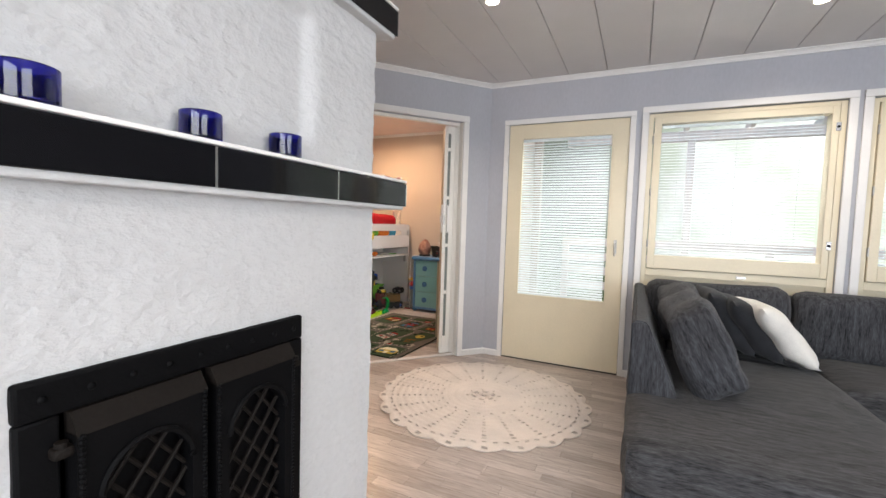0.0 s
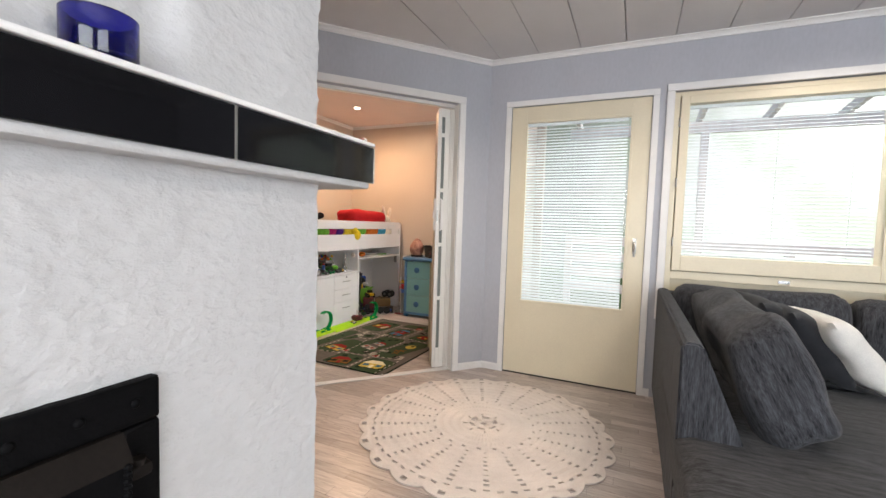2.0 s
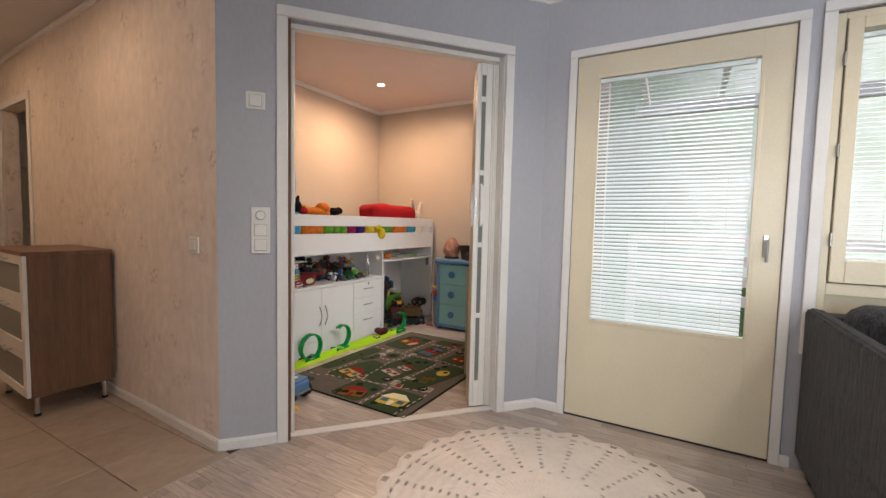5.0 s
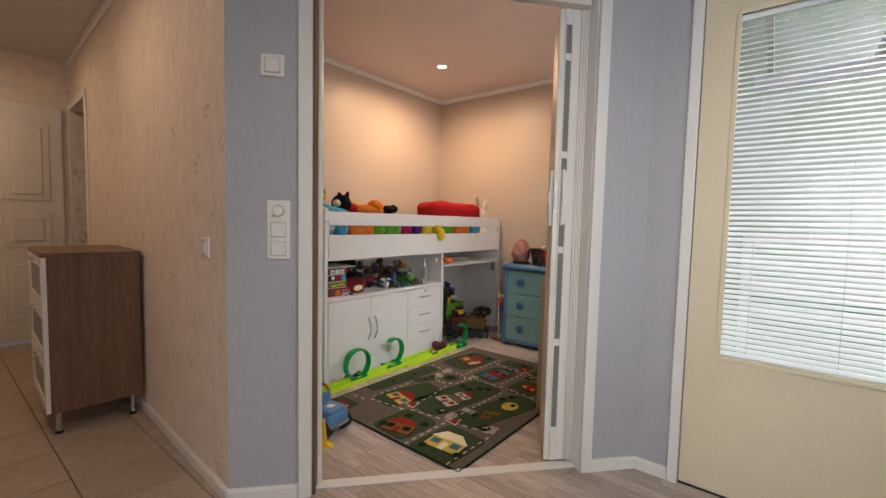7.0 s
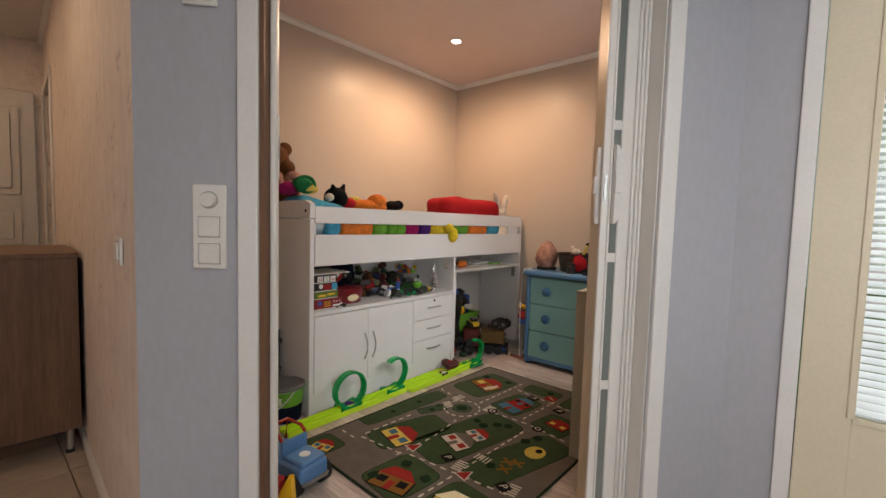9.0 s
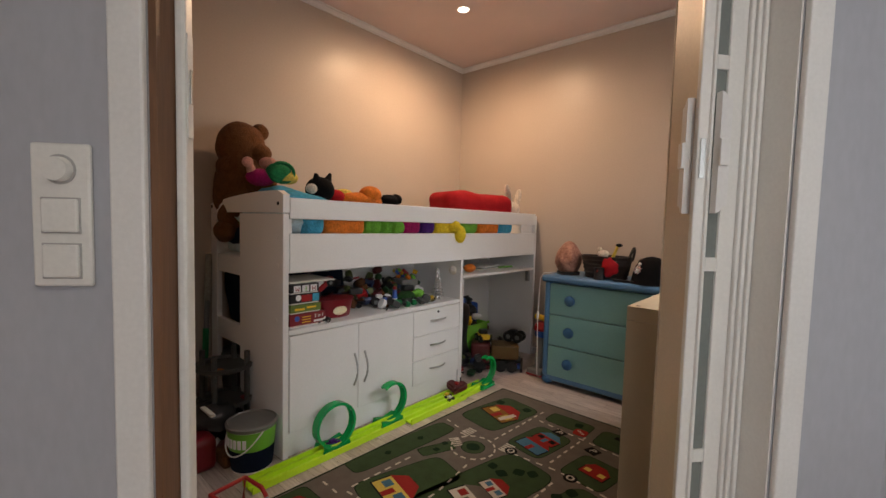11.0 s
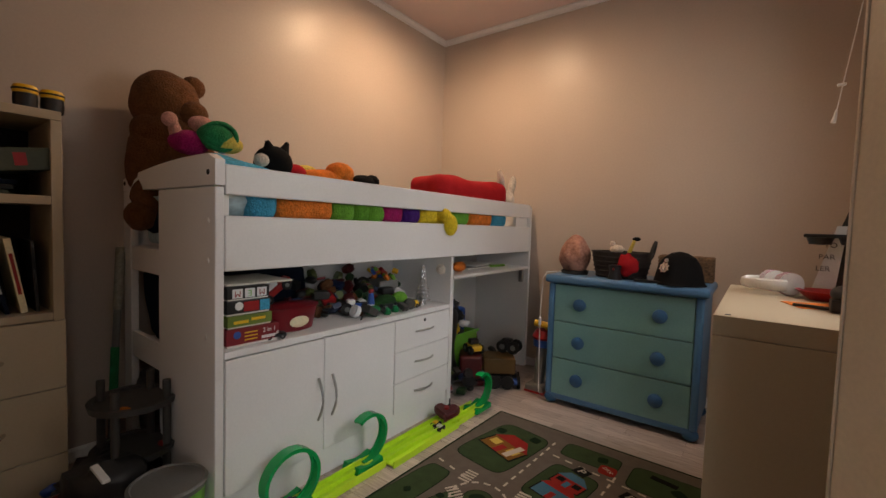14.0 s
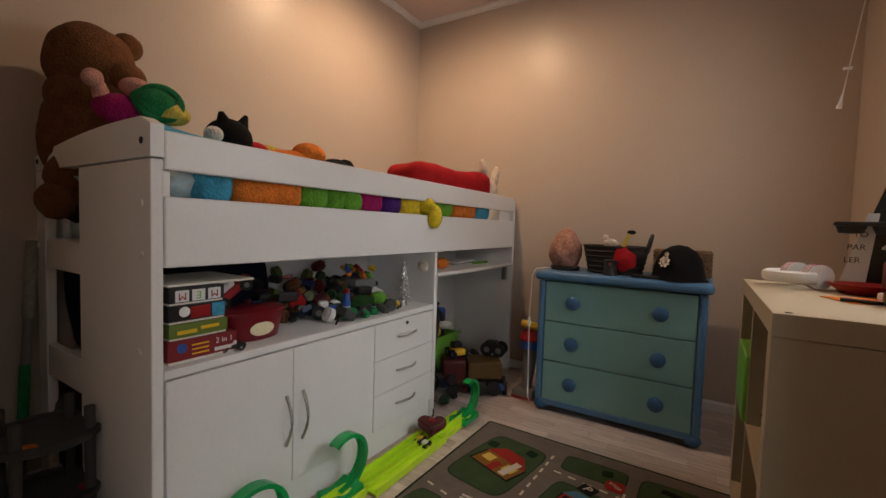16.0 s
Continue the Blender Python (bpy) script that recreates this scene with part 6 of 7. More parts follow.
part("handle", tube(bmn(), [(0.15 + 0.02 * math.sin(a), 0.04 * math.cos(a), 0.12 + 0.085 * math.sin(a)) for a in np.linspace(0, 3.1416, 14)], 0.008, 8), WICKER, basket)
part("bow", ball(bmn(), (0.06, -0.107, 0.08), 0.055, 0.9, 0.25, 0.95, 16, lump=0.4), RED_CLOTH, basket, "dark red cloth bow")
many("giraffe_toy", [(cyl(bmn(), (0, 0, 0), (0.03, 0, 0.085), 0.012, 0.008, 12), YELLOW_FUR), (ball(bmn(), (0.04, 0, 0.092), 0.014, 1.6, 0.8, 0.8, 12), BLACK_FUR), (ball(bmn(), (-0.06, 0, 0.03), 0.028, 1.4, 0.8, 0.9, 14, lump=0.2), CREAM_FUR), (ball(bmn(), (-0.085, 0, 0.06), 0.016, 1, 1, 1.1, 12), CREAM_FUR)], pose(-2.515, 5.880, TZ + 0.125), "tan toy giraffe and white toy in the basket", "toy")
many("table_clock", [(lathe(bmn(), [(0.0, 0.0), (0.036, 0.0), (0.028, 0.04), (0.034, 0.075), (0.0, 0.08)], 20), BLACK_P), (box(bmn(), -0.005, 0.005, -0.037, -0.03, 0.05, 0.062, 0.001), RED_P)], pose(-2.545, 5.745, TZ), "small black gadget with a red dot", "gadget")
solo("remote_control", box(bmn(), -0.07, 0.07, -0.02, 0.02, 0, 0.014, 0.004), BLACK_P, pose(-2.375, 5.730, TZ), "flat black gadget on the dresser", "gadget")
helm = thing("toy_helmet", pose(-2.250, 5.800, TZ), "black toy constable's helmet with silver badge", "helmet")
part("dome", lathe(bmn(), [(0.118, 0.0), (0.112, 0.02), (0.106, 0.05), (0.095, 0.095), (0.07, 0.135), (0.035, 0.158), (0.0, 0.165)], 32), BLACK_FUR, helm)
part("brim", lathe(bmn(), [(0.108, 0.012), (0.124, 0.002), (0.126, 0.0), (0.106, 0.0)], 32), BLACK_FUR, helm)
st = bmn()
pts = [(0.03 * (1 if k % 2 else 0.7) * math.cos(k * math.pi / 8), 0.03 * (1 if k % 2 else 0.7) * math.sin(k * math.pi / 8)) for k in range(16)]
prism(st, pts, "z", 0, 0.005)
ball(st, (0, 0, 0.004), 0.017, 1, 1, 0.4, 14)
ball(st, (0, 0.036, 0.003), 0.012, 1, 1, 0.4, 12)
part("badge", st, CHROME, helm, "silver star badge", m=pose(-0.052, -0.092, 0.085, 72, 0, -30))
wb = thing("wicker_box", pose(-2.245, 6.020, TZ), "brown wicker box behind the helmet", "box")
part("body", box(bmn(), -0.13, 0.13, -0.05, 0.05, 0, 0.135, 0.008), TAN_WICKER, wb)
for k in range(7):
    part("weave_strip", box(bmn(), -0.133, 0.133, -0.0545, -0.0505, 0.006 + k * 0.018, 0.018 + k * 0.018, 0.002), TAN_WICKER, wb)
cable = thing("lamp_cable", pose(0, 0, 0), "white lamp cable with inline switch", "cable")
part("wire", tube(bmn(), [(-2.765, 5.905, 0.755), (-2.890, 5.835, 0.757), (-2.925, 5.735, 0.755), (-2.935, 5.705, 0.72), (-2.940, 5.700, 0.5), (-2.935, 5.695, 0.3), (-2.928, 5.695, 0.05), (-2.930, 5.735, 0.006)], 0.003, 6), WHITE_P, cable)
part("switch", box(bmn(), -2.947, -2.933, 5.690, 5.708, 0.44, 0.49, 0.005), WHITE_P, cable)

# --- low shelf unit: top and contents ---
SZ = 0.8065
hp = thing("headphones", pose(-1.87, 5.29, SZ, 0, 0, 25), "white headphones with patterned ear cups", "headphones")
part("band", tube(bmn(), [(-0.02 - 0.085 * math.sin(a), 0.075 * math.cos(a), 0.035) for a in np.linspace(0, 3.1416, 18)], 0.014, 8, 1.4), WHITE_P, hp)
for y in (-0.05, 0.045):
    cup = part("ear_cup", cyl(bmn(), (0.0, y - 0.018, 0.04), (0.0, y + 0.018, 0.04), 0.038, None, 22), WHITE_P, hp)
    for k in range(3):
        part("stripe", cyl(bmn(), (0.0, y - 0.012 + k * 0.011, 0.04), (0.0, y - 0.009 + k * 0.011, 0.04), 0.0385, None, 22), MAGENTA_FUR, cup)
dish = solo("red_dish", lathe(bmn(), [(0.0, 0.0), (0.05, 0.0), (0.085, 0.03), (0.08, 0.03), (0.05, 0.006), (0.0, 0.006)], 26), RED_P, pose(-1.75, 5.20, SZ), "shallow red plastic dish", "dish")
solo("red_paper", box(bmn(), -0.09, 0.09, -0.06, 0.06, 0, 0.002), ORANGE_FUR, pose(-1.77, 5.02, SZ, 0, 0, 20), "orange-red sheet on the shelf top", "paper")
solo("charger", box(bmn(), -0.03, 0.03, -0.018, 0.018, 0, 0.022, 0.006), WHITE_P, pose(-1.735, 5.02, SZ + 0.003, 0, 0, 10), "small white plug charger on the shelf", "charger")
solo("pen", cyl(bmn(), (0, 0, 0.006), (0.14, -0.03, 0.006), 0.005), BLACK_P, pose(-1.85, 4.96, SZ), "black pen lying on the shelf top", "pen")
many("small_camera", [(box(bmn(), -0.03, 0.03, -0.025, 0.025, 0, 0.035, 0.004), BLACK_P), (ball(bmn(), (0, 0, 0.05), 0.03, 1.1, 0.9, 0.8, 14), BLACK_P)], pose(-1.745, 4.93, SZ), "small black camera gadget", "gadget")
sail = thing("toy_tower", pose(-1.69, 5.30, SZ, 0, 0, -8), "dark pennant and toy stand on the shelf top", "toy")
part("pennant", prism(bmn(), [(-0.10, 0.0), (0.06, 0.0), (0.06, 0.44), (0.035, 0.47)], "y", -0.004, 0.004), BLACK_P, sail, "black pennant with white print")
part("print_bar", prism(bmn(), [(-0.096, 0.02), (-0.036, 0.02), (-0.016, 0.24), (-0.042, 0.24)], "y", -0.007, -0.0045), WHITE_P, sail)
for word, z in (("TO", 0.175), ("PAR", 0.135), ("LER", 0.095)):
    writing(sail, word, 0.024, BLACK_P, pose(-0.062 + (z - 0.135) * 0.2, -0.0076, z, 90))
writing(sail, "4", 0.12, WHITE_P, pose(0.022, -0.0048, 0.14, 90))
part("tray", box(bmn(), -0.12, 0.10, -0.09, -0.01, 0.20, 0.212, 0.004), BLACK_P, sail)
for x in (-0.08, 0.0):
    part("bowl", lathe(bmn(), [(0.0, 0.175), (0.028, 0.178), (0.036, 0.20)], 18, (x, -0.05, 0)), BLACK_P, sail)
solo("plush_cloth", pillow(bmn(), 0.075, 0.24, 0.04), NAVY, pose(-1.625, 5.24, 1.20, 86, 0, 8), "blue cloth hanging by the window", "cloth", smooth=80)
solo("plush_cloth", pillow(bmn(), 0.05, 0.24, 0.04), MAGENTA_FUR, pose(-1.605, 5.23, 1.16, 88, 0, 8), "magenta cloth hanging by the window", "cloth", smooth=80)
solo("orange_box", box(bmn(), -0.04, 0.06, -0.05, 0.05, 0, 0.10, 0.006), RUST, pose(-1.685, 5.12, SZ), "dull rust brown box on the shelf top", "box")
many("toy_robot", [(cyl(bmn(), (-0.03, 0, 0.19), (0.05, 0, 0.19), 0.045, None, 20), YELLOW_FUR), (cyl(bmn(), (-0.05, 0, 0.08), (0.05, 0, 0.08), 0.07, None, 20), YELLOW_FUR), (box(bmn(), -0.03, 0.05, -0.03, 0.03, 0.0, 0.24, 0.01), GREY_P)], pose(-1.65, 4.98, SZ), "dusty yellow toy with round wheels", "toy")
solo("red_pennant", prism(bmn(), [(-0.03, 0.0), (0.05, -0.05), (0.06, 0.26), (0.03, 0.30)], "y", -0.006, 0.006), RED_P, pose(-1.63, 5.15, 1.42), "red and yellow pennant hanging by the window", "pennant")
gb_ = thing("storage_bin", pose(-2.0, 5.04, 0.409), "green plastic bin in the shelf compartment", "bin")
part("body", box(bmn(), -0.03, 0.25, 0.01, 0.28, 0, 0.20, 0.008), GRN_P, gb_)
many("toy_jumble", [(ball(bmn(), (0.0, 0.05, 0.03), 0.06, 1, 1, 0.8, 14, lump=0.4), BLACK_P), (ball(bmn(), (0.02, 0.15, 0.04), 0.06, 1, 1, 0.7, 14, lump=0.4), PURPLE_FUR), (ball(bmn(), (0.0, 0.22, 0.03), 0.05, 1, 1, 0.8, 14, lump=0.4), WHITE_P)], pose(-1.93, 5.04, 0.605), "jumbled toys in the green bin", "toys")
many("toy_jumble", [(ball(bmn(), (0.0, 0.0, 0.06), 0.08, 1, 1.2, 0.8, 14, lump=0.4), BLACK_P), (ball(bmn(), (0.02, 0.10, 0.05), 0.06, 1, 1, 0.8, 14, lump=0.4), BLUE_P)], pose(-1.90, 5.17, 0.052), "dark toys in the bottom compartment", "toys")
many("toy_jumble", [(ball(bmn(), (0.0, 0.0, 0.08), 0.09, 1, 1.2, 0.9, 14, lump=0.4), BLACK_P), (ball(bmn(), (0.0, -0.08, 0.05), 0.05, 1, 1, 0.9, 14, lump=0.4), GREEN_FUR)], pose(-1.90, 4.84, 0.409), "dark toys in the upper compartment", "toys")

# --- window of the child's room ---
kw = thing("window_3", pose(-1.57, 5.68, 0.95, 0, 0, -90), "white-framed window with the daylight dimmed", "window", kind="structure")
for a in ((0, 0.06, 0, 1.15), (0.86, 0.92, 0, 1.15), (0.06, 0.86, 0, 0.06), (0.06, 0.86, 1.09, 1.15)):
    part("window_frame", box(bmn(), a[0], a[1], -0.012, 0.08, a[2], a[3], 0.004), TRIM, kw)
kp = part("pane", box(bmn(), 0.058, 0.862, 0.04, 0.043, 0.058, 1.092), GLASS, kw)
kp.visible_shadow = False
part("window_sill", box(bmn(), -0.02, 0.94, -0.05, 0.0, -0.03, -0.001, 0.004), TRIM, kw)
cord = thing("pull_cord", pose(-1.63, 5.9, 1.5), "white blind pull cord with a plastic tassel", "cord")
part("line", tube(bmn(), [(0.05, 0, 1.02), (-0.07, 0, 0.06)], 0.0022, 6), WHITE_P, cord)
part("tassel", cyl(bmn(), (-0.07, 0, 0.065), (-0.078, 0, 0.01), 0.004, 0.010, 12), WHITE_P, cord)
part("clip", box(bmn(), -0.075, -0.045, -0.006, 0.006, 0.165, 0.178, 0.003), WHITE_P, cord)

# --- bookcase contents ---
bx = -4.11
binder = thing("binder", pose(bx + 0.10, 3.48, 1.0625, 0, 0, 0), "dark green lever arch binder on its side", "binder")
OLIVE = paint("olive_board", (0.05, 0.06, 0.035), 0.6)
part("cover", box(bmn(), 0, 0.23, 0.0, 0.26, 0.05, 0.12, 0.003), OLIVE, binder, m=pose(0, 0, 0, 8))
part("finger_ring", tube(bmn(), [(0.231, 0.10 + 0.012 * math.cos(a), 0.088 + 0.012 * math.sin(a)) for a in np.linspace(0, 6.283, 20)], 0.003, 6), CHROME, binder, m=pose(0, 0, 0, 8))
part("label", box(bmn(), 0.2302, 0.2312, 0.17, 0.20, 0.065, 0.105), RED_P, binder, m=pose(0, 0, 0, 8))
for k in range(3):
    solo("flat_book", box(bmn(), 0, 0.24, 0, 0.2, 0, 0.015, 0.001), (OLIVE, BLACK_P, NAVY)[k], pose(bx + 0.05, 3.43 + 0.01 * k, 1.0625 + 0.016 * k), "dark book lying flat on the shelf", "book", "books in the bookcase")
rbk = random.Random(5)
# Covers are mostly near black, to deepen the bookcase's painted shade.
bmats = [NAVY, BLACK_P, PAPER, BLACK_P, BLACK_P, NAVY, PRINT_CREAM, BLACK_P, PAPER]
for k in range(9):
    h, d, w = rbk.uniform(0.22, 0.30), rbk.uniform(0.19, 0.23), rbk.uniform(0.008, 0.02)
    tilt = (24, 22, 20, 18, 14, 12, 9, 3, 0)[k]
    y = 3.41 + 0.035 * k + 0.03
    bkth = thing("book", pose(bx + 0.30 - d, y, 0.6845, tilt), "upright book leaning in the bookcase", "book", "books in the bookcase")
    part("cover", box(bmn(), 0, d, 0, w, 0, h, 0.001), bmats[k], bkth)
    part("spine_print", box(bmn(), d, d + 0.0006, w * 0.25, w * 0.75, h * 0.25, h * 0.8), (RED_P, BLACK_P, WHITE_P)[k % 3], bkth)
for k, y in enumerate((3.60, 3.67, 3.735)):
    bar = thing("barrel_tin", pose(bx + 0.31 - 0.01 * k, y, 1.3355) @ Matrix.Scale(0.76, 4), "small yellow and black barrel tin", "tin", "barrel tins")
    if k == 0:
        bar.matrix_basis = pose(bx + 0.26, y - 0.02, 1.366, 70, 0, 60) @ Matrix.Scale(0.76, 4)
    part("drum", lathe(bmn(), [(0.0, 0.0), (0.037, 0.0), (0.040, 0.03), (0.038, 0.058), (0.0, 0.058)], 24), BLACK_P, bar)
    part("lid", lathe(bmn(), [(0.040, 0.0585), (0.041, 0.08), (0.034, 0.092), (0.0, 0.094)], 24), YEL_P, bar)
    part("hoop", lathe(bmn(), [(0.041, 0.07), (0.0425, 0.072), (0.0425, 0.076), (0.041, 0.078)], 24), BLACK_P, bar)
solo("black_bag", ball(bmn(), (0, 0, 0.31), 0.14, 0.7, 0.6, 2.2, 20, lump=0.12), BLACK_FUR, pose(bx + 0.14, 3.46, 1.335), "black bag on top of the bookcase", "bag", smooth=80)
stick = thing("floor_stick", pose(0, 0, 0), "grey taped floorball stick leaning on the wall", "stick")
part("shaft", tube(bmn(), [(-4.07, 3.985, 0.86), (-4.01, 3.945, 0.40), (-3.97, 3.92, 0.04)], 0.014, 10), GREY_P, stick)
part("grip", tube(bmn(), [(-4.072, 3.987, 0.875), (-4.04, 3.965, 0.62)], 0.018, 10), mat("grip_tape", (0.28, 0.27, 0.22), 0.8, fine=90, var=0.2), stick)
part("green_tape", tube(bmn(), [(-4.02, 3.95, 0.47), (-3.998, 3.937, 0.30)], 0.0155, 10), GREEN_FUR, stick)

tower = thing("toy_garage", pose(-3.64, 3.90, 0), "dark grey toy garage tower with round decks", "toy garage")
part("base", lathe(bmn(), [(0.0, 0.0), (0.13, 0.0), (0.13, 0.03), (0.0, 0.03)], 28), CHARCOAL_P, tower)
for z, r in ((0.19, 0.12), (0.36, 0.125)):
    part("deck", lathe(bmn(), [(0.0, z), (r, z), (r + 0.005, z + 0.022), (r - 0.012, z + 0.022), (r - 0.012, z + 0.01), (0.0, z + 0.01)], 28), CHARCOAL_P, tower)
for k in range(4):
    a = math.pi * (0.25 + 0.5 * k)
    part("pillar", cyl(bmn(), (0.105 * math.cos(a), 0.105 * math.sin(a), 0.03), (0.105 * math.cos(a), 0.105 * math.sin(a), 0.44), 0.013, None, 12), CHARCOAL_P, tower)
part("ramp", tube(bmn(), [(0.09 * math.cos(a), 0.09 * math.sin(a), 0.03 + 0.16 * a / 5.0) for a in np.linspace(0, 5, 24)], 0.02, 8), BLACK_P, tower)
for k, (a, mt) in enumerate(((0.4, ORANGE_FUR), (2.0, RED_P))):
    part("flame_decal", ball(bmn(), (0.09 * math.cos(a - 1), 0.09 * math.sin(a - 1), 0.373 - 0.17 * k), 0.02, 1.5, 1, 0.08, 10), mt, tower)
bucket = thing("toy_bucket", pose(-3.335, 3.895, 0), "round white-lidded bucket with green printed label", "bucket")
part("body", lathe(bmn(), [(0.0, 0.0), (0.082, 0.0), (0.10, 0.19), (0.0, 0.19)], 32), WHITE_P, bucket)
part("label", lathe(bmn(), [(0.0925, 0.10), (0.1, 0.182), (0.1012, 0.182), (0.0937, 0.10)], 32), GRN_P, bucket, "green printed label band")
part("label", lathe(bmn(), [(0.0835, 0.008), (0.0922, 0.099), (0.0934, 0.099), (0.0847, 0.008)], 32), NAVY, bucket, "dark blue printed label band")
for k in range(8):
    a = -2.2 + 0.21 * k
    part("print_bar", box(bmn(), 0.0985, 0.1015, -0.007, 0.007, 0.118, 0.155), WHITE_P, bucket, m=pose(0, 0, 0, 0, 0, math.degrees(a)))
# The white lid is coloured grey to carry the dimness of its corner.
part("lid", lathe(bmn(), [(0.104, 0.185), (0.107, 0.2), (0.098, 0.206), (0.094, 0.2), (0.0, 0.2)], 32), GREY_P, bucket, "translucent plastic lid, greyed for the dim corner")
part("bail", tube(bmn(), [(0.104 * math.cos(a), 0.104 * math.sin(a), 0.185 - 0.10 * math.sin((a + 2.6) / 2.6 * 3.1416)) for a in np.linspace(-2.6, 0.0, 20)], 0.003, 6), WHITE_P, bucket)
many("toy_jumble", [(box(bmn(), -0.13, 0.1, -0.10, 0.08, 0, 0.15, 0.03, 3), WINE_P), (ball(bmn(), (-0.05, 0.10, 0.17), 0.10, 1, 1.1, 0.7, 16, lump=0.4), BLACK_P), (ball(bmn(), (-0.16, 0.12, 0.10), 0.11, 1, 1.1, 0.9, 16, lump=0.4), BLACK_P), (box(bmn(), 0.02, 0.13, 0.09, 0.16, 0, 0.06, 0.01), BROWN_FUR), (box(bmn(), -0.02, 0.10, 0.05, 0.07, 0.235, 0.245, 0.002), WHITE_P)], pose(-3.50, 3.70, 0), "red bag and dark toys heaped on the floor", "toys")
jeep = thing("toy_jeep", pose(-2.80, 3.645, 0, 0, 0, 8) @ Matrix.Scale(1.15, 4), "steel blue toy jeep with red roll bar", "toy car")
part("body", box(bmn(), -0.12, 0.12, -0.06, 0.06, 0.045, 0.105, 0.012, 3), JEEP_P, jeep)
part("bonnet", box(bmn(), 0.015, 0.115, -0.052, 0.052, 0.1055, 0.122, 0.008, 3), JEEP_P, jeep)
part("windscreen", box(bmn(), 0.0, 0.012, -0.054, 0.054, 0.106, 0.165, 0.003), JEEP_P, jeep)
part("decal", ball(bmn(), (0.065, 0, 0.1225), 0.02, 1, 1, 0.06, 16), WHITE_P, jeep, "round white and red decal")
part("bumper", tube(bmn(), [(0.12, -0.055, 0.05), (0.135, -0.04, 0.055), (0.135, 0.04, 0.055), (0.12, 0.055, 0.05)], 0.006, 8), GREY_P, jeep)
for y in (-0.05, 0.05):
    part("roll_bar", tube(bmn(), [(-0.11, y, 0.105), (-0.10, y, 0.185), (-0.02, y, 0.185), (0.004, y, 0.166)], 0.006, 8), RED_P, jeep)
part("roll_bar", tube(bmn(), [(-0.10, -0.05, 0.185), (-0.10, 0.05, 0.185)], 0.006, 8), RED_P, jeep)
for x in (-0.075, 0.08):
    for y in (-0.062, 0.062):
        w = part("tyre", cyl(bmn(), (x, y - 0.018, 0.04), (x, y + 0.018, 0.04), 0.04, None, 20), RUBBER, jeep)
        part("rim", cyl(bmn(), (x, y - 0.019, 0.04), (x, y + 0.019, 0.04), 0.018, None, 14), GREY_P, w)
digger = thing("toy_digger", pose(-2.69, 3.50, 0, 0, 0, 40), "red and yellow toy digger on the floor", "toy truck")
part("body", box(bmn(), -0.09, 0.03, -0.05, 0.05, 0.035, 0.11, 0.012, 3), RED_P, digger)
part("arm", prism(bmn(), [(0.02, 0.05), (0.06, 0.13), (0.075, 0.13), (0.085, 0.02), (0.12, 0.0), (0.05, 0.0)], "y", -0.018, 0.018), YEL_P, digger, "yellow digging arm")
for x in (-0.06, 0.0):
    part("wheel", cyl(bmn(), (x, -0.06, 0.03), (x, 0.06, 0.03), 0.03, None, 18), RUBBER, digger)


# --- toy track ---
def track_piece(name, y0, y1, lanes, x=-3.15):
    ob = thing(name, pose(x, y0, 0.001), "neon yellow toy car track on the floor", "toy track", "toy track pieces")
    w = 0.042
    part("bed", box(bmn(), -lanes * w / 2, lanes * w / 2, 0, y1 - y0, 0.006, 0.012, 0.001), NEON, ob)
    for k in range(lanes + 1):
        x0 = -lanes * w / 2 + k * w
        part("side_rail", box(bmn(), x0 - 0.004, x0 + 0.004, 0, y1 - y0, 0.0, 0.030, 0.002), NEON, ob)
    return ob


track_piece("toy_track", 3.80, 4.62, 2, -3.165)
track_piece("toy_track", 4.63, 5.10, 3)
track_piece("toy_track", 5.11, 5.36, 2, -3.14)


def track_loop(y, a0, a1, r, label, x=-3.19):
    ob = thing("track_loop", pose(x, y, 0.012), label, "toy track", "green track loops")
    pts = [(0.02 * (t / (a1 - a0)), -r * math.cos(a0 + t), r + 0.005 + r * math.sin(a0 + t)) for t in np.linspace(0, a1 - a0, 36)]
    bm = bmn()
    rings = []
    for i, p in enumerate(pts):
        a = a0 + (a1 - a0) * i / 35
        n_ = Vector((0, -math.cos(a), math.sin(a)))
        P = Vector(p)
        prof = [(-0.02, 0.0), (-0.02, -0.014), (-0.016, -0.014), (-0.016, -0.004), (0.016, -0.004), (0.016, -0.014), (0.02, -0.014), (0.02, 0.0)]
        rings.append([bm.verts.new(P + Vector((u, 0, 0)) + n_ * v) for u, v in prof])
    for A, B in zip(rings, rings[1:]):
        for j in range(8):
            bm.faces.new((A[j], A[(j + 1) % 8], B[(j + 1) % 8], B[j]))
    bm.faces.new(rings[0])
    bm.faces.new(rings[-1][::-1])
    bmesh.ops.recalc_face_normals(bm, faces=bm.faces)
    part("curve", bm, LOOP_P, ob)
    for s in (-1, 1):
        part("foot", prism(bmn(), [(-0.075, 0.0), (0.07, 0.0), (0.062, 0.028), (0.0, 0.012), (-0.066, 0.028)], "x", s * 0.034 - 0.012, s * 0.034 + 0.012), LOOP_P, ob)
    return ob


track_loop(4.215, -math.pi / 2, 1.45 * math.pi, 0.105, "green clear plastic loop of toy track")


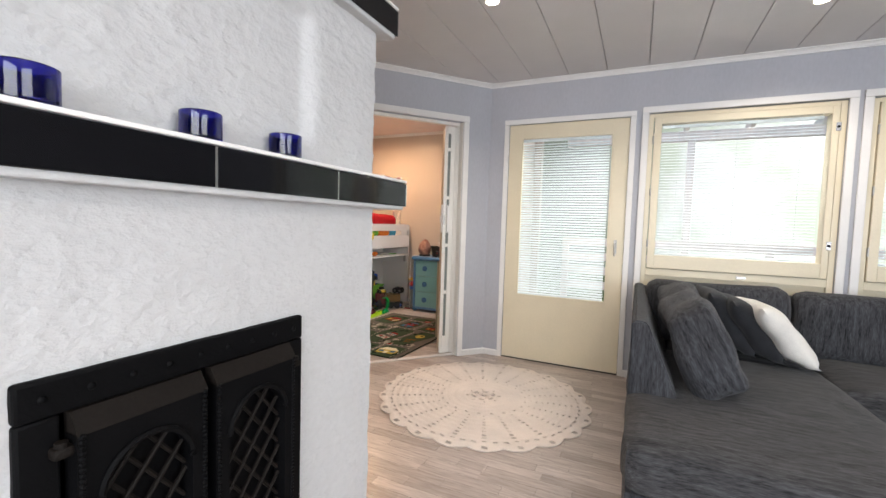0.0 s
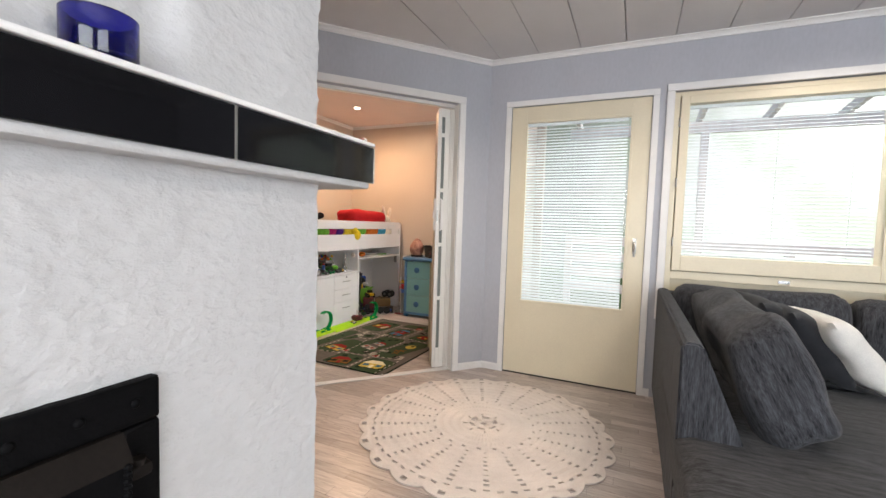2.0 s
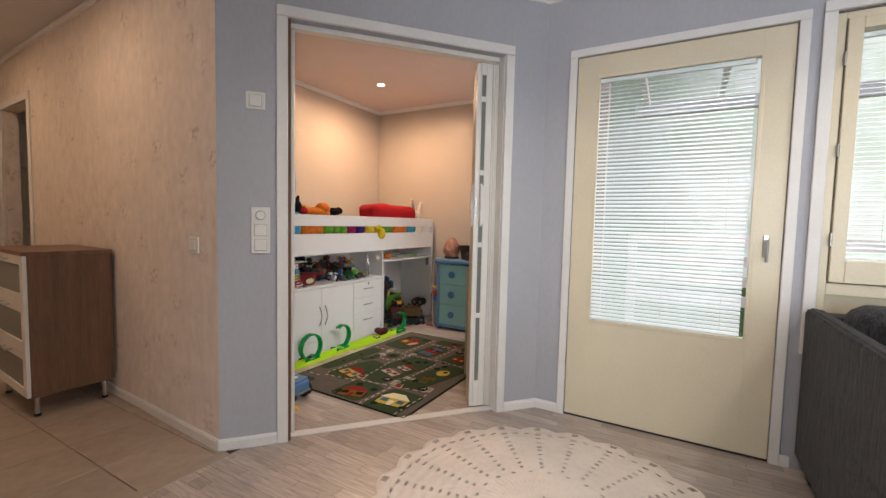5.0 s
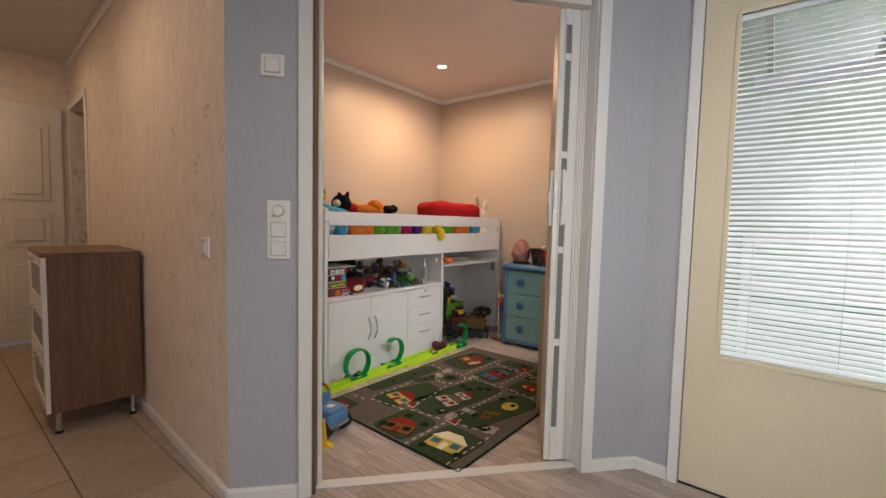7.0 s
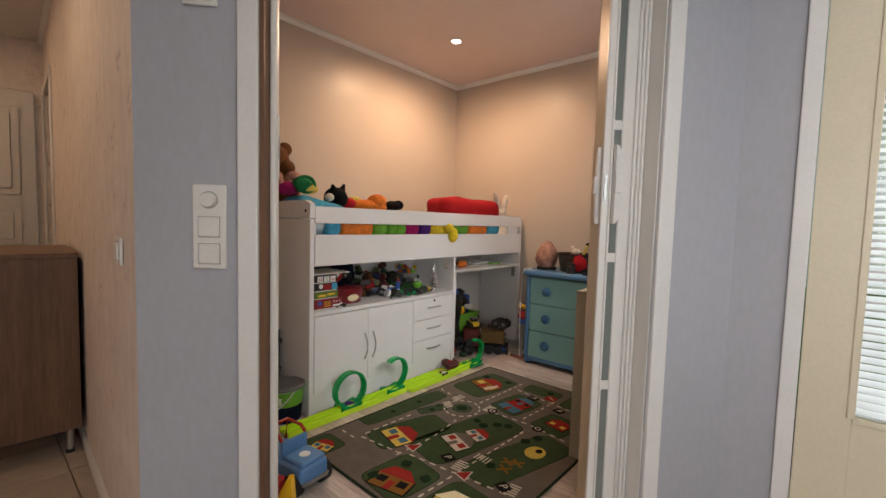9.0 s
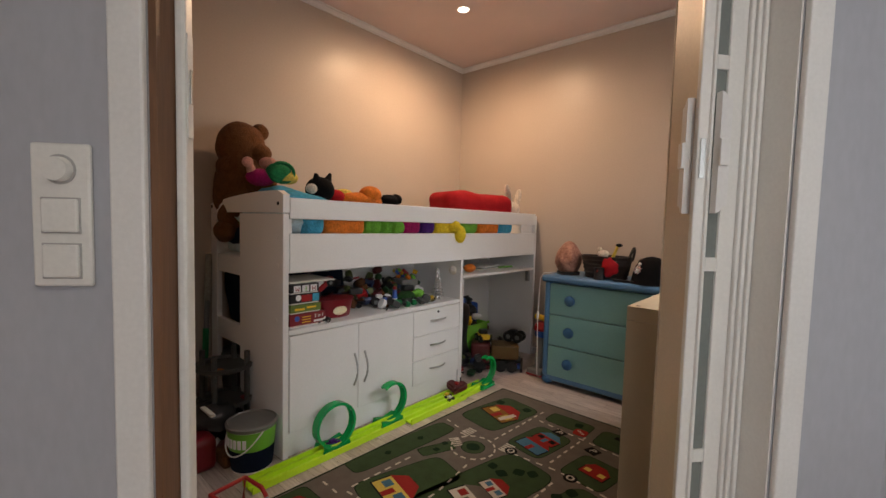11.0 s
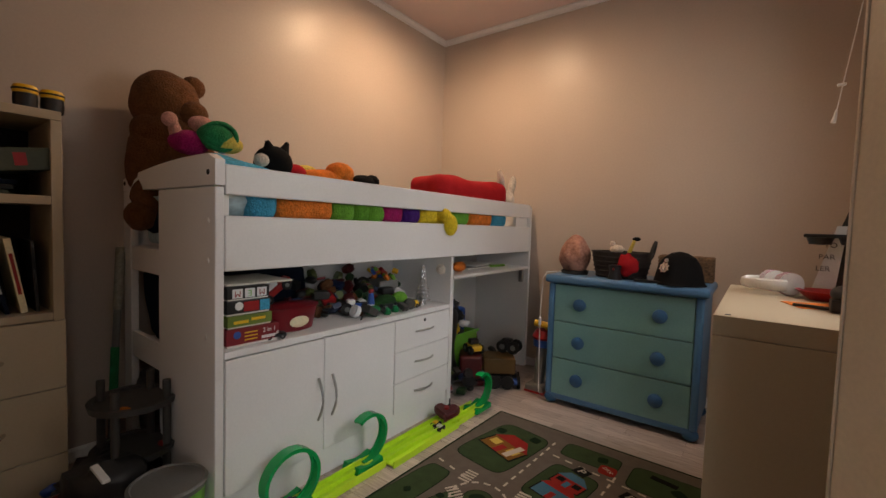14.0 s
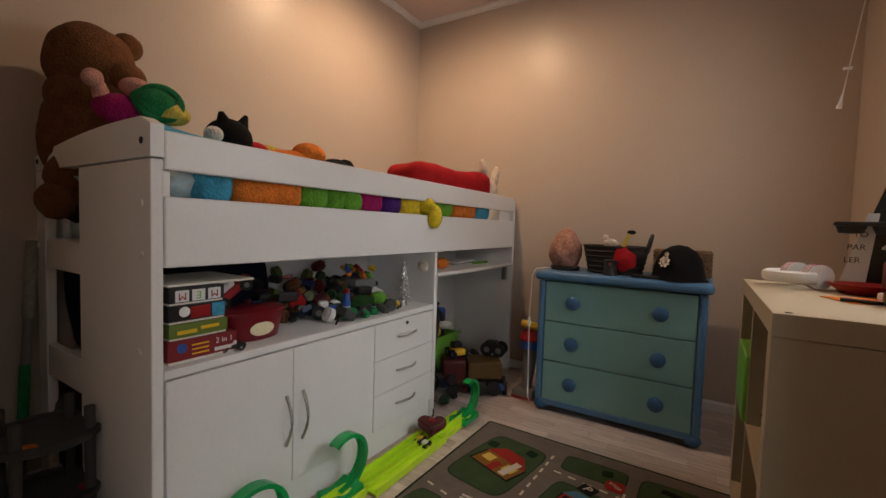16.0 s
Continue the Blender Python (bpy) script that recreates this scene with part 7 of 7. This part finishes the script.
track_loop(4.56, -math.pi / 2, -math.pi / 2 - 3.7, 0.108, "green clear plastic hook of toy track")
track_loop(5.33, -math.pi / 2, -math.pi / 2 - 3.5, 0.10, "green clear plastic hook of toy track", -3.12)
heart = thing("track_launcher", pose(-3.17, 5.11, 0.033), "dark red heart-shaped track launcher", "toy")
hb = prism(bmn(), [(0.0042 * 16 * math.sin(a) ** 3, 0.0042 * (13 * math.cos(a) - 5 * math.cos(2 * a) - 2 * math.cos(3 * a) - math.cos(4 * a))) for a in np.linspace(0, 2 * math.pi, 28, endpoint=False)], "z", 0.0, 0.045)
bmesh.ops.bevel(hb, geom=[e for e in hb.edges if abs(e.verts[0].co.z - e.verts[1].co.z) < 1e-4], offset=0.012, segments=3, affect="EDGES")
part("body", hb, DARKS[3], heart, m=pose(0, 0, 0, 12, 0, 30))
part("button", cyl(bmn(), (0, 0, 0.044), (0, 0, 0.054), 0.014, 0.012, 18), RED_P, heart, m=pose(0, 0, 0, 12, 0, 30))
toy_car("toy_car", pose(-3.17, 5.02, 0.013, 0, 0, 90), 0.06, 0.026, 0.026, BLACK_P, "tiny black toy car on the track", cabin=YEL_P)
toy_car("toy_car", pose(-3.13, 5.00, 0.013, 0, 0, 90), 0.06, 0.026, 0.026, BLACK_P, "tiny black and white toy car on the track", cabin=WHITE_P)
toy_car("toy_car", pose(-3.19, 4.215, 0.014, 0, 0, 90), 0.07, 0.03, 0.03, PURPLE_FUR, "purple toy car in the track loop")


# --- play mat ---
def play_mat():
    """A printed road carpet: grey ground, green plots, houses and dashed roads as thin flocked layers."""
    W, L = 1.05, 1.57
    ob = thing("play_mat", pose(-3.04, 3.822, 0.0005, 0, 0, -1.2), "grey and green printed road play mat", "play mat")
    GREYM = mat("mat_grey_pile", (0.118, 0.098, 0.081), 0.95, var=0.10, scale=20, fine=400, bump=0.5, sheen=0.2)
    GREENM = mat("mat_green_pile", (0.029, 0.053, 0.018), 0.95, var=0.14, scale=20, fine=400, bump=0.5, sheen=0.2)
    DGREEN = mat("mat_dark_green_pile", (0.008, 0.022, 0.010), 0.95, var=0.14, fine=400)
    LINE = mat("mat_white_pile", (0.500, 0.440, 0.369), 0.95, var=0.1, fine=400)
    REDM, YELM, BLUEM, INK = mat("mat_red_pile", (0.264, 0.021, 0.018), 0.95), mat("mat_yellow_pile", (0.546, 0.405, 0.082), 0.95), mat("mat_blue_pile", (0.053, 0.137, 0.210), 0.95), mat("mat_black_pile", (0.008, 0.008, 0.008), 0.95)
    BROWNM = mat("mat_brown_pile", (0.199, 0.091, 0.018), 0.95)
    base = box(bmn(), 0, W, 0, L, 0, 0.007, 0.002)
    part("backing", base, GREYM, ob)
    edge = bmn()
    for a in ((0, W, -0.006, 0.004), (0, W, L - 0.004, L + 0.006), (-0.006, 0.004, 0, L), (W - 0.004, W + 0.006, 0, L)):
        box(edge, a[0], a[1], a[2], a[3], 0, 0.0085, 0.003)
    part("bound_edge", edge, DGREEN, ob)
    layers = {}

    def flat(material, pts, z, small=False):
        pts = [(min(W - 0.003, max(0.003, u - 0.015)), min(L - 0.003, max(0.003, v - 0.06))) for u, v in pts]
        bm = layers.setdefault("dashes", (bmn(), material))[0] if small else bmn()
        lo = [bm.verts.new((u, v, 0.0068)) for u, v in pts]
        hi = [bm.verts.new((u, v, z)) for u, v in pts]
        bm.faces.new(hi)
        for i in range(len(pts)):
            j = (i + 1) % len(pts)
            bm.faces.new((lo[i], lo[j], hi[j], hi[i]))
        if not small:
            part("printed_patch", bm, material, ob, smooth=None)

    def plot(cu, cv, a, b, rot, material=GREENM, z=0.0078, p=6.0, n=26):
        pts = []
        for i in range(n):
            t = 2 * math.pi * i / n
            c, s = math.cos(t), math.sin(t)
            u = a * math.copysign(abs(c) ** (2 / p), c)
            v = b * math.copysign(abs(s) ** (2 / p), s)
            r = radians(rot)
            x, y = cu + u * math.cos(r) - v * math.sin(r), cv + u * math.sin(r) + v * math.cos(r)
            pts.append((min(W - 0.002, max(0.002, x)), min(L - 0.002, max(0.002, y))))
        if material is GREENM:
            grow = [(cu + (x - cu) * (1 + 0.004 / a), cv + (y - cv) * (1 + 0.004 / b)) for x, y in pts]
            flat(DGREEN, [(min(W - 0.002, max(0.002, x)), min(L - 0.002, max(0.002, y))) for x, y in grow], z - 0.0005)
        flat(material, pts, z)

    def bar(cu, cv, w, h, rot, material, z=0.0088, small=False):
        r = radians(rot)
        flat(material, [(cu + u * math.cos(r) - v * math.sin(r), cv + u * math.sin(r) + v * math.cos(r)) for u, v in ((-w / 2, -h / 2), (w / 2, -h / 2), (w / 2, h / 2), (-w / 2, h / 2))], z, small)

    def road(u0, v0, u1, v1):
        d = math.hypot(u1 - u0, v1 - v0)
        n = int(d / 0.055)
        for i in range(n):
            t = (i + 0.5) / n
            bar(u0 + (u1 - u0) * t, v0 + (v1 - v0) * t, 0.030, 0.008, math.degrees(math.atan2(v1 - v0, u1 - u0)), LINE, 0.0082, True)

    def house(cu, cv, s, rot, wall_m, roof_m, win_m):
        r = radians(rot)
        R = lambda u, v: (cu + s * (u * math.cos(r) - v * math.sin(r)), cv + s * (u * math.sin(r) + v * math.cos(r)))
        flat(INK, [R(-0.57, -0.44), R(0.57, -0.44), R(0.57, 0.14), R(0.0, 0.54), R(-0.57, 0.14)], 0.0082)
        flat(wall_m, [R(-0.52, -0.4), R(0.52, -0.4), R(0.52, 0.12), R(-0.52, 0.12)], 0.0088)
        flat(roof_m, [R(-0.56, 0.12), R(0.56, 0.12), R(0.2, 0.5), R(-0.3, 0.5)], 0.0094)
        for u in (-0.3, 0.3):
            flat(win_m, [R(u - 0.13, -0.2), R(u + 0.13, -0.2), R(u + 0.13, 0.04), R(u - 0.13, 0.04)], 0.0096)
        flat(roof_m, [R(-0.09, -0.4), R(0.09, -0.4), R(0.09, -0.06), R(-0.09, -0.06)], 0.0096)

    # plots
    plot(0.31, 0.52, 0.105, 0.21, -14)
    plot(0.56, 0.70, 0.135, 0.30, -10)
    plot(0.57, 0.22, 0.125, 0.135, -4)
    plot(0.88, 0.21, 0.13, 0.16, -4)
    plot(0.86, 0.70, 0.105, 0.28, -14)
    plot(0.21, 1.32, 0.13, 0.20, -8)
    plot(0.08, 0.70, 0.06, 0.30, -4)
    plot(0.22, 0.80, 0.035, 0.10, -20)
    plot(0.53, 1.20, 0.10, 0.14, -8)
    plot(0.55, 1.49, 0.12, 0.06, 0)
    plot(0.83, 1.13, 0.10, 0.11, -8)
    plot(0.86, 1.46, 0.14, 0.09, 0)
    plot(0.11, 0.12, 0.08, 0.085, 0)
    plot(0.33, 0.92, 0.085, 0.085, 0, GREYM, 0.0084, 2.0)
    plot(0.33, 0.92, 0.055, 0.055, 0, GREENM, 0.009, 2.0)
    plot(0.33, 0.92, 0.036, 0.034, 0, DGREEN, 0.0096, 1.6)
    for i in range(14):
        a = 2 * math.pi * i / 14
        bar(0.33 + 0.105 * math.cos(a), 0.92 + 0.105 * math.sin(a), 0.008, 0.026, math.degrees(a), LINE, 0.0092, True)
    # roads
    for r in ((0.17, 0.30, 0.45, 0.34), (0.43, 0.30, 0.44, 0.55), (0.44, 0.55, 0.40, 0.80), (0.72, 0.05, 0.74, 0.95), (0.46, 0.36, 0.98, 0.44), (0.42, 1.0, 0.72, 1.03), (0.72, 1.03, 1.02, 0.99), (0.36, 1.04, 0.38, 1.52), (0.66, 1.05, 0.68, 1.42), (0.40, 1.40, 1.0, 1.33), (0.04, 0.27, 0.18, 0.27), (0.17, 0.32, 0.18, 0.66), (0.99, 0.05, 1.0, 0.42), (0.99, 0.95, 1.0, 1.32), (0.03, 1.05, 0.24, 1.0)):
        road(*r)
    for cu, cv, rot in ((0.70, 0.46, 8), (0.74, 0.58, 90), (0.97, 0.48, 8), (0.45, 1.03, 0), (0.22, 1.02, 0), (0.24, 0.90, 60)):
        for k in range(5):
            c, s = math.cos(radians(rot)), math.sin(radians(rot))
            o = (k - 2) * 0.017
            bar(cu - s * o, cv + c * o, 0.05, 0.008, rot, LINE, 0.0086, True)
    # houses and signs
    house(0.31, 0.45, 0.17, -14, YELM, REDM, BLUEM)
    house(0.56, 0.62, 0.15, -20, LINE, GREYM, REDM)
    house(0.59, 0.74, 0.11, -20, LINE, REDM, BLUEM)
    house(0.57, 0.18, 0.17, 14, BROWNM, REDM, INK)
    house(0.87, 0.22, 0.19, 6, YELM, PRINT_CREAM, BLUEM)
    house(0.22, 1.33, 0.19, -20, BROWNM, REDM, YELM)
    house(0.53, 1.15, 0.14, -14, BLUEM, REDM, BLUEM)
    house(0.55, 1.25, 0.12, -14, REDM, BLUEM, INK)
    house(0.84, 1.14, 0.11, -10, REDM, REDM, YELM)
    house(0.12, 0.12, 0.10, 20, YELM, REDM, BLUEM)
    plot(0.89, 0.80, 0.048, 0.058, 0, YELM, 0.0094, 2.0)
    plot(0.90, 0.82, 0.016, 0.02, 0, INK, 0.010, 2.0)
    for u, v in ((0.86, 0.58), (0.84, 0.64), (0.88, 0.66)):
        bar(u, v, 0.07, 0.012, 50, BROWNM, 0.0092)
        bar(u, v, 0.07, 0.012, -30, BROWNM, 0.0094)
    for u, v, s in ((0.55, 0.84, 0.03), (0.60, 0.90, 0.03), (0.65, 0.93, 0.028), (0.49, 0.86, 0.026), (0.66, 0.28, 0.03), (0.52, 0.30, 0.03), (0.48, 0.14, 0.03), (0.80, 0.56, 0.026), (0.80, 0.86, 0.03), (0.83, 0.93, 0.03), (0.30, 1.46, 0.03), (0.13, 1.44, 0.03), (0.08, 0.60, 0.018), (0.09, 0.80, 0.018), (0.22, 0.78, 0.018), (0.21, 0.85, 0.018), (0.60, 1.50, 0.028), (0.90, 1.45, 0.03), (0.98, 0.16, 0.028), (0.79, 0.12, 0.026)):
        plot(u, v, s, s * 0.9, 20 * u * 50, DGREEN, 0.009, 1.3, 12)
    for u, v in ((0.62, 0.47), (0.93, 0.47), (0.56, 1.35), (0.76, 1.30)):
        bar(u, v, 0.06, 0.055, -20, INK, 0.0094)
        cu = writing(ob, "P", 0.05, LINE, pose(u - 0.015, v - 0.06, 0.0101, 0, 0, -35), "lettering")
    for u, v in ((0.44, 0.42), (0.76, 0.42)):
        flat(LINE, [(u - 0.045, v - 0.02), (u + 0.03, v - 0.035), (u + 0.015, v + 0.045)], 0.0092)
        flat(REDM, [(u - 0.036, v - 0.016), (u + 0.024, v - 0.028), (u + 0.011, v + 0.036)], 0.0098)
    for u, v in ((0.48, 1.02), (0.78, 1.02)):
        plot(u, v, 0.03, 0.03, 0, INK, 0.0094, 2.0)
        plot(u, v, 0.018, 0.018, 0, LINE, 0.0098, 2.0)
        plot(u, v, 0.010, 0.012, 0, INK, 0.0102, 2.0)
    plot(0.64, 1.43, 0.035, 0.035, 0, REDM, 0.0094, 4)
    writing(ob, "STOP", 0.022, LINE, pose(0.625, 1.37, 0.0101, 0, 0, -35))
    bar(0.27, 1.30, 0.11, 0.03, 70, LINE, 0.0100)
    bar(0.84, 1.50, 0.10, 0.028, -10, INK, 0.0096)
    for name_, (bm, mt) in layers.items():
        tagged(part("road_marking", bm, mt, ob, smooth=None), kind="stuff")
    return ob


play_mat()

# --- on the mantel ---
for y in (0.955, 1.192, 1.390):
    bm = lathe(bmn(), [(0.0, 0.0), (0.046, 0.0), (0.0475, 0.006), (0.0475, 0.076), (0.0455, 0.078), (0.0435, 0.076), (0.0435, 0.012), (0.0, 0.010)], 36)
    bmesh.ops.scale(bm, vec=(0.73, 0.73, 0.62), verts=bm.verts)
    solo("candle_holder", bm, COBALT, pose(-0.846, y, 1.3315), "cobalt blue glass candle holder on the mantel", "candle holder", "blue glass candle holders")
solo("mantel_wire", tube(bmn(), [(-0.868 + 0.006 * math.sin(k * 1.7), 0.96 + k * 0.045, 1.3335 + 0.002 * math.sin(k * 2.3) ** 2) for k in range(16)], 0.0015, 5), PAPER, pose(0, 0, 0), "thin pale wire lying on the mantel", "wire")
rs = random.Random(2)
for k in range(9):
    solo("sea_shell", ball(bmn(), (0, 0, 0.004), 0.009, 1.2, 0.8, 0.55, 10, lump=0.3), SALT if k % 2 else PAPER, pose(-0.845 + rs.uniform(-0.03, 0.02), 1.79 + rs.uniform(-0.05, 0.06), 1.3315, 0, 0, rs.uniform(0, 180)), "small pink and white sea shell on the mantel", "shell", "sea shells on the mantel")

# ---- floor pieces ----
floor_ob = bpy.data.objects["floor"]


def clip_poly(poly, keep):
    """The part of a convex outline on the kept side of each line (px, py, nx, ny)."""
    for px, py, nx, ny in keep:
        out = []
        for i in range(len(poly)):
            a, b = poly[i], poly[(i + 1) % len(poly)]
            da, db = (a[0] - px) * nx + (a[1] - py) * ny, (b[0] - px) * nx + (b[1] - py) * ny
            if da >= 0:
                out.append(a)
            if da * db < 0:
                t = da / (da - db)
                out.append((a[0] + t * (b[0] - a[0]), a[1] + t * (b[1] - a[1])))
        poly = out
        if len(poly) < 3:
            return []
    return poly


def board(poly, z, origin, angle, material, name):
    """One floor piece; its own x runs along the grain."""
    inv = pose(*origin, 0, 0, 0, angle).inverted()
    bm = bmn()
    pts = [tuple((inv @ Vector((x, y, 0)))[:2]) for x, y in poly]
    prism(bm, pts, "z", -0.012, z)
    part(name, bm, material, floor_ob, "", None, pose(*origin, 0, 0, 0, angle))


def lay_boards(angle, x0, x1, y0, y1, keep, length, width, material, seed):
    rnd = random.Random(seed)
    m = pose(0, 0, 0, 0, 0, angle)
    inv = m.inverted()
    cs = [inv @ Vector((x, y, 0)) for x in (x0, x1) for y in (y0, y1)]
    u0, u1, v0, v1 = min(c.x for c in cs), max(c.x for c in cs), min(c.y for c in cs), max(c.y for c in cs)
    v, row = v0, 0
    while v < v1:
        u = u0 - length * rnd.random()
        while u < u1:
            q = [m @ Vector(p) for p in ((u + 0.0004, v + 0.0004, 0), (u + length - 0.0004, v + 0.0004, 0), (u + length - 0.0004, v + width - 0.0004, 0), (u + 0.0004, v + width - 0.0004, 0))]
            poly = clip_poly([(p.x, p.y) for p in q], keep)
            if poly:
                o = m @ Vector((u, v, 0))
                board(poly, 0.0, (o.x, o.y), angle, material, "plank")
            u += length
        v += width
        row += 1


rot = [(x0, y0, nx, ny) for x0, y0, nx, ny in ((-1.62, 0, 1, 0), (3.6, 0, -1, 0), (0, -2.4, 0, 1), (0, 4.45, 0, -1))]
# living room: east of the tile edge, south of the doorway wall's middle
nx, ny = (PC.y - HC.y) / (PC - HC).length, -(PC.x - HC.x) / (PC - HC).length
mid = (HC.x - nx * 0.05, HC.y - ny * 0.05)
lay_boards(0, -2.52, 3.6, -0.6, 4.45, [(-2.49, 0, 1, 0), (3.6, 0, -1, 0), (0, -0.6, 0, 1), (0, 4.45, 0, -1), (mid[0], mid[1], nx, ny)], 1.29, 0.194, LAMINATE, 3)
lay_boards(0, -4.12, -1.4, 3.0, 6.3, [(-4.12, 0, 1, 0), (-1.43, 0, -1, 0), (0, 3.1, 0, 1), (0, 6.3, 0, -1), (mid[0], mid[1], -nx, -ny)], 1.29, 0.194, LAMINATE, 8)
# hall tiles
tile_me = None
for i in range(11):
    for j in range(7):
        x1, y1 = -2.55 - i * 0.333, 3.36 - j * 0.333
        tb = bmn()
        poly = clip_poly([(x1 - 0.329, y1 - 0.329), (x1, y1 - 0.329), (x1, y1), (x1 - 0.329, y1)], [(-6.02, 0, 1, 0), (0, 1.6, 0, 1)])
        if not poly:
            tb.free()
            continue
        if tile_me is None:
            box(tb, -0.329, 0, -0.329, 0, -0.012, 0.0, 0.002, 1)
            tile_me = mesh_of("tile", tb, TILE)
        else:
            tb.free()
        t_ = new("tile", tile_me)
        t_.parent = floor_ob
        t_.matrix_basis = pose(x1, y1, 0)
eb = bmn()
box(eb, -2.55, -2.49, 1.7, 3.06, -0.011, 0.004, 0.003)
tagged(part("trim_floor_strip", eb, TILE, None), "pale wooden strip between tiles and laminate", "threshold", kind="structure")
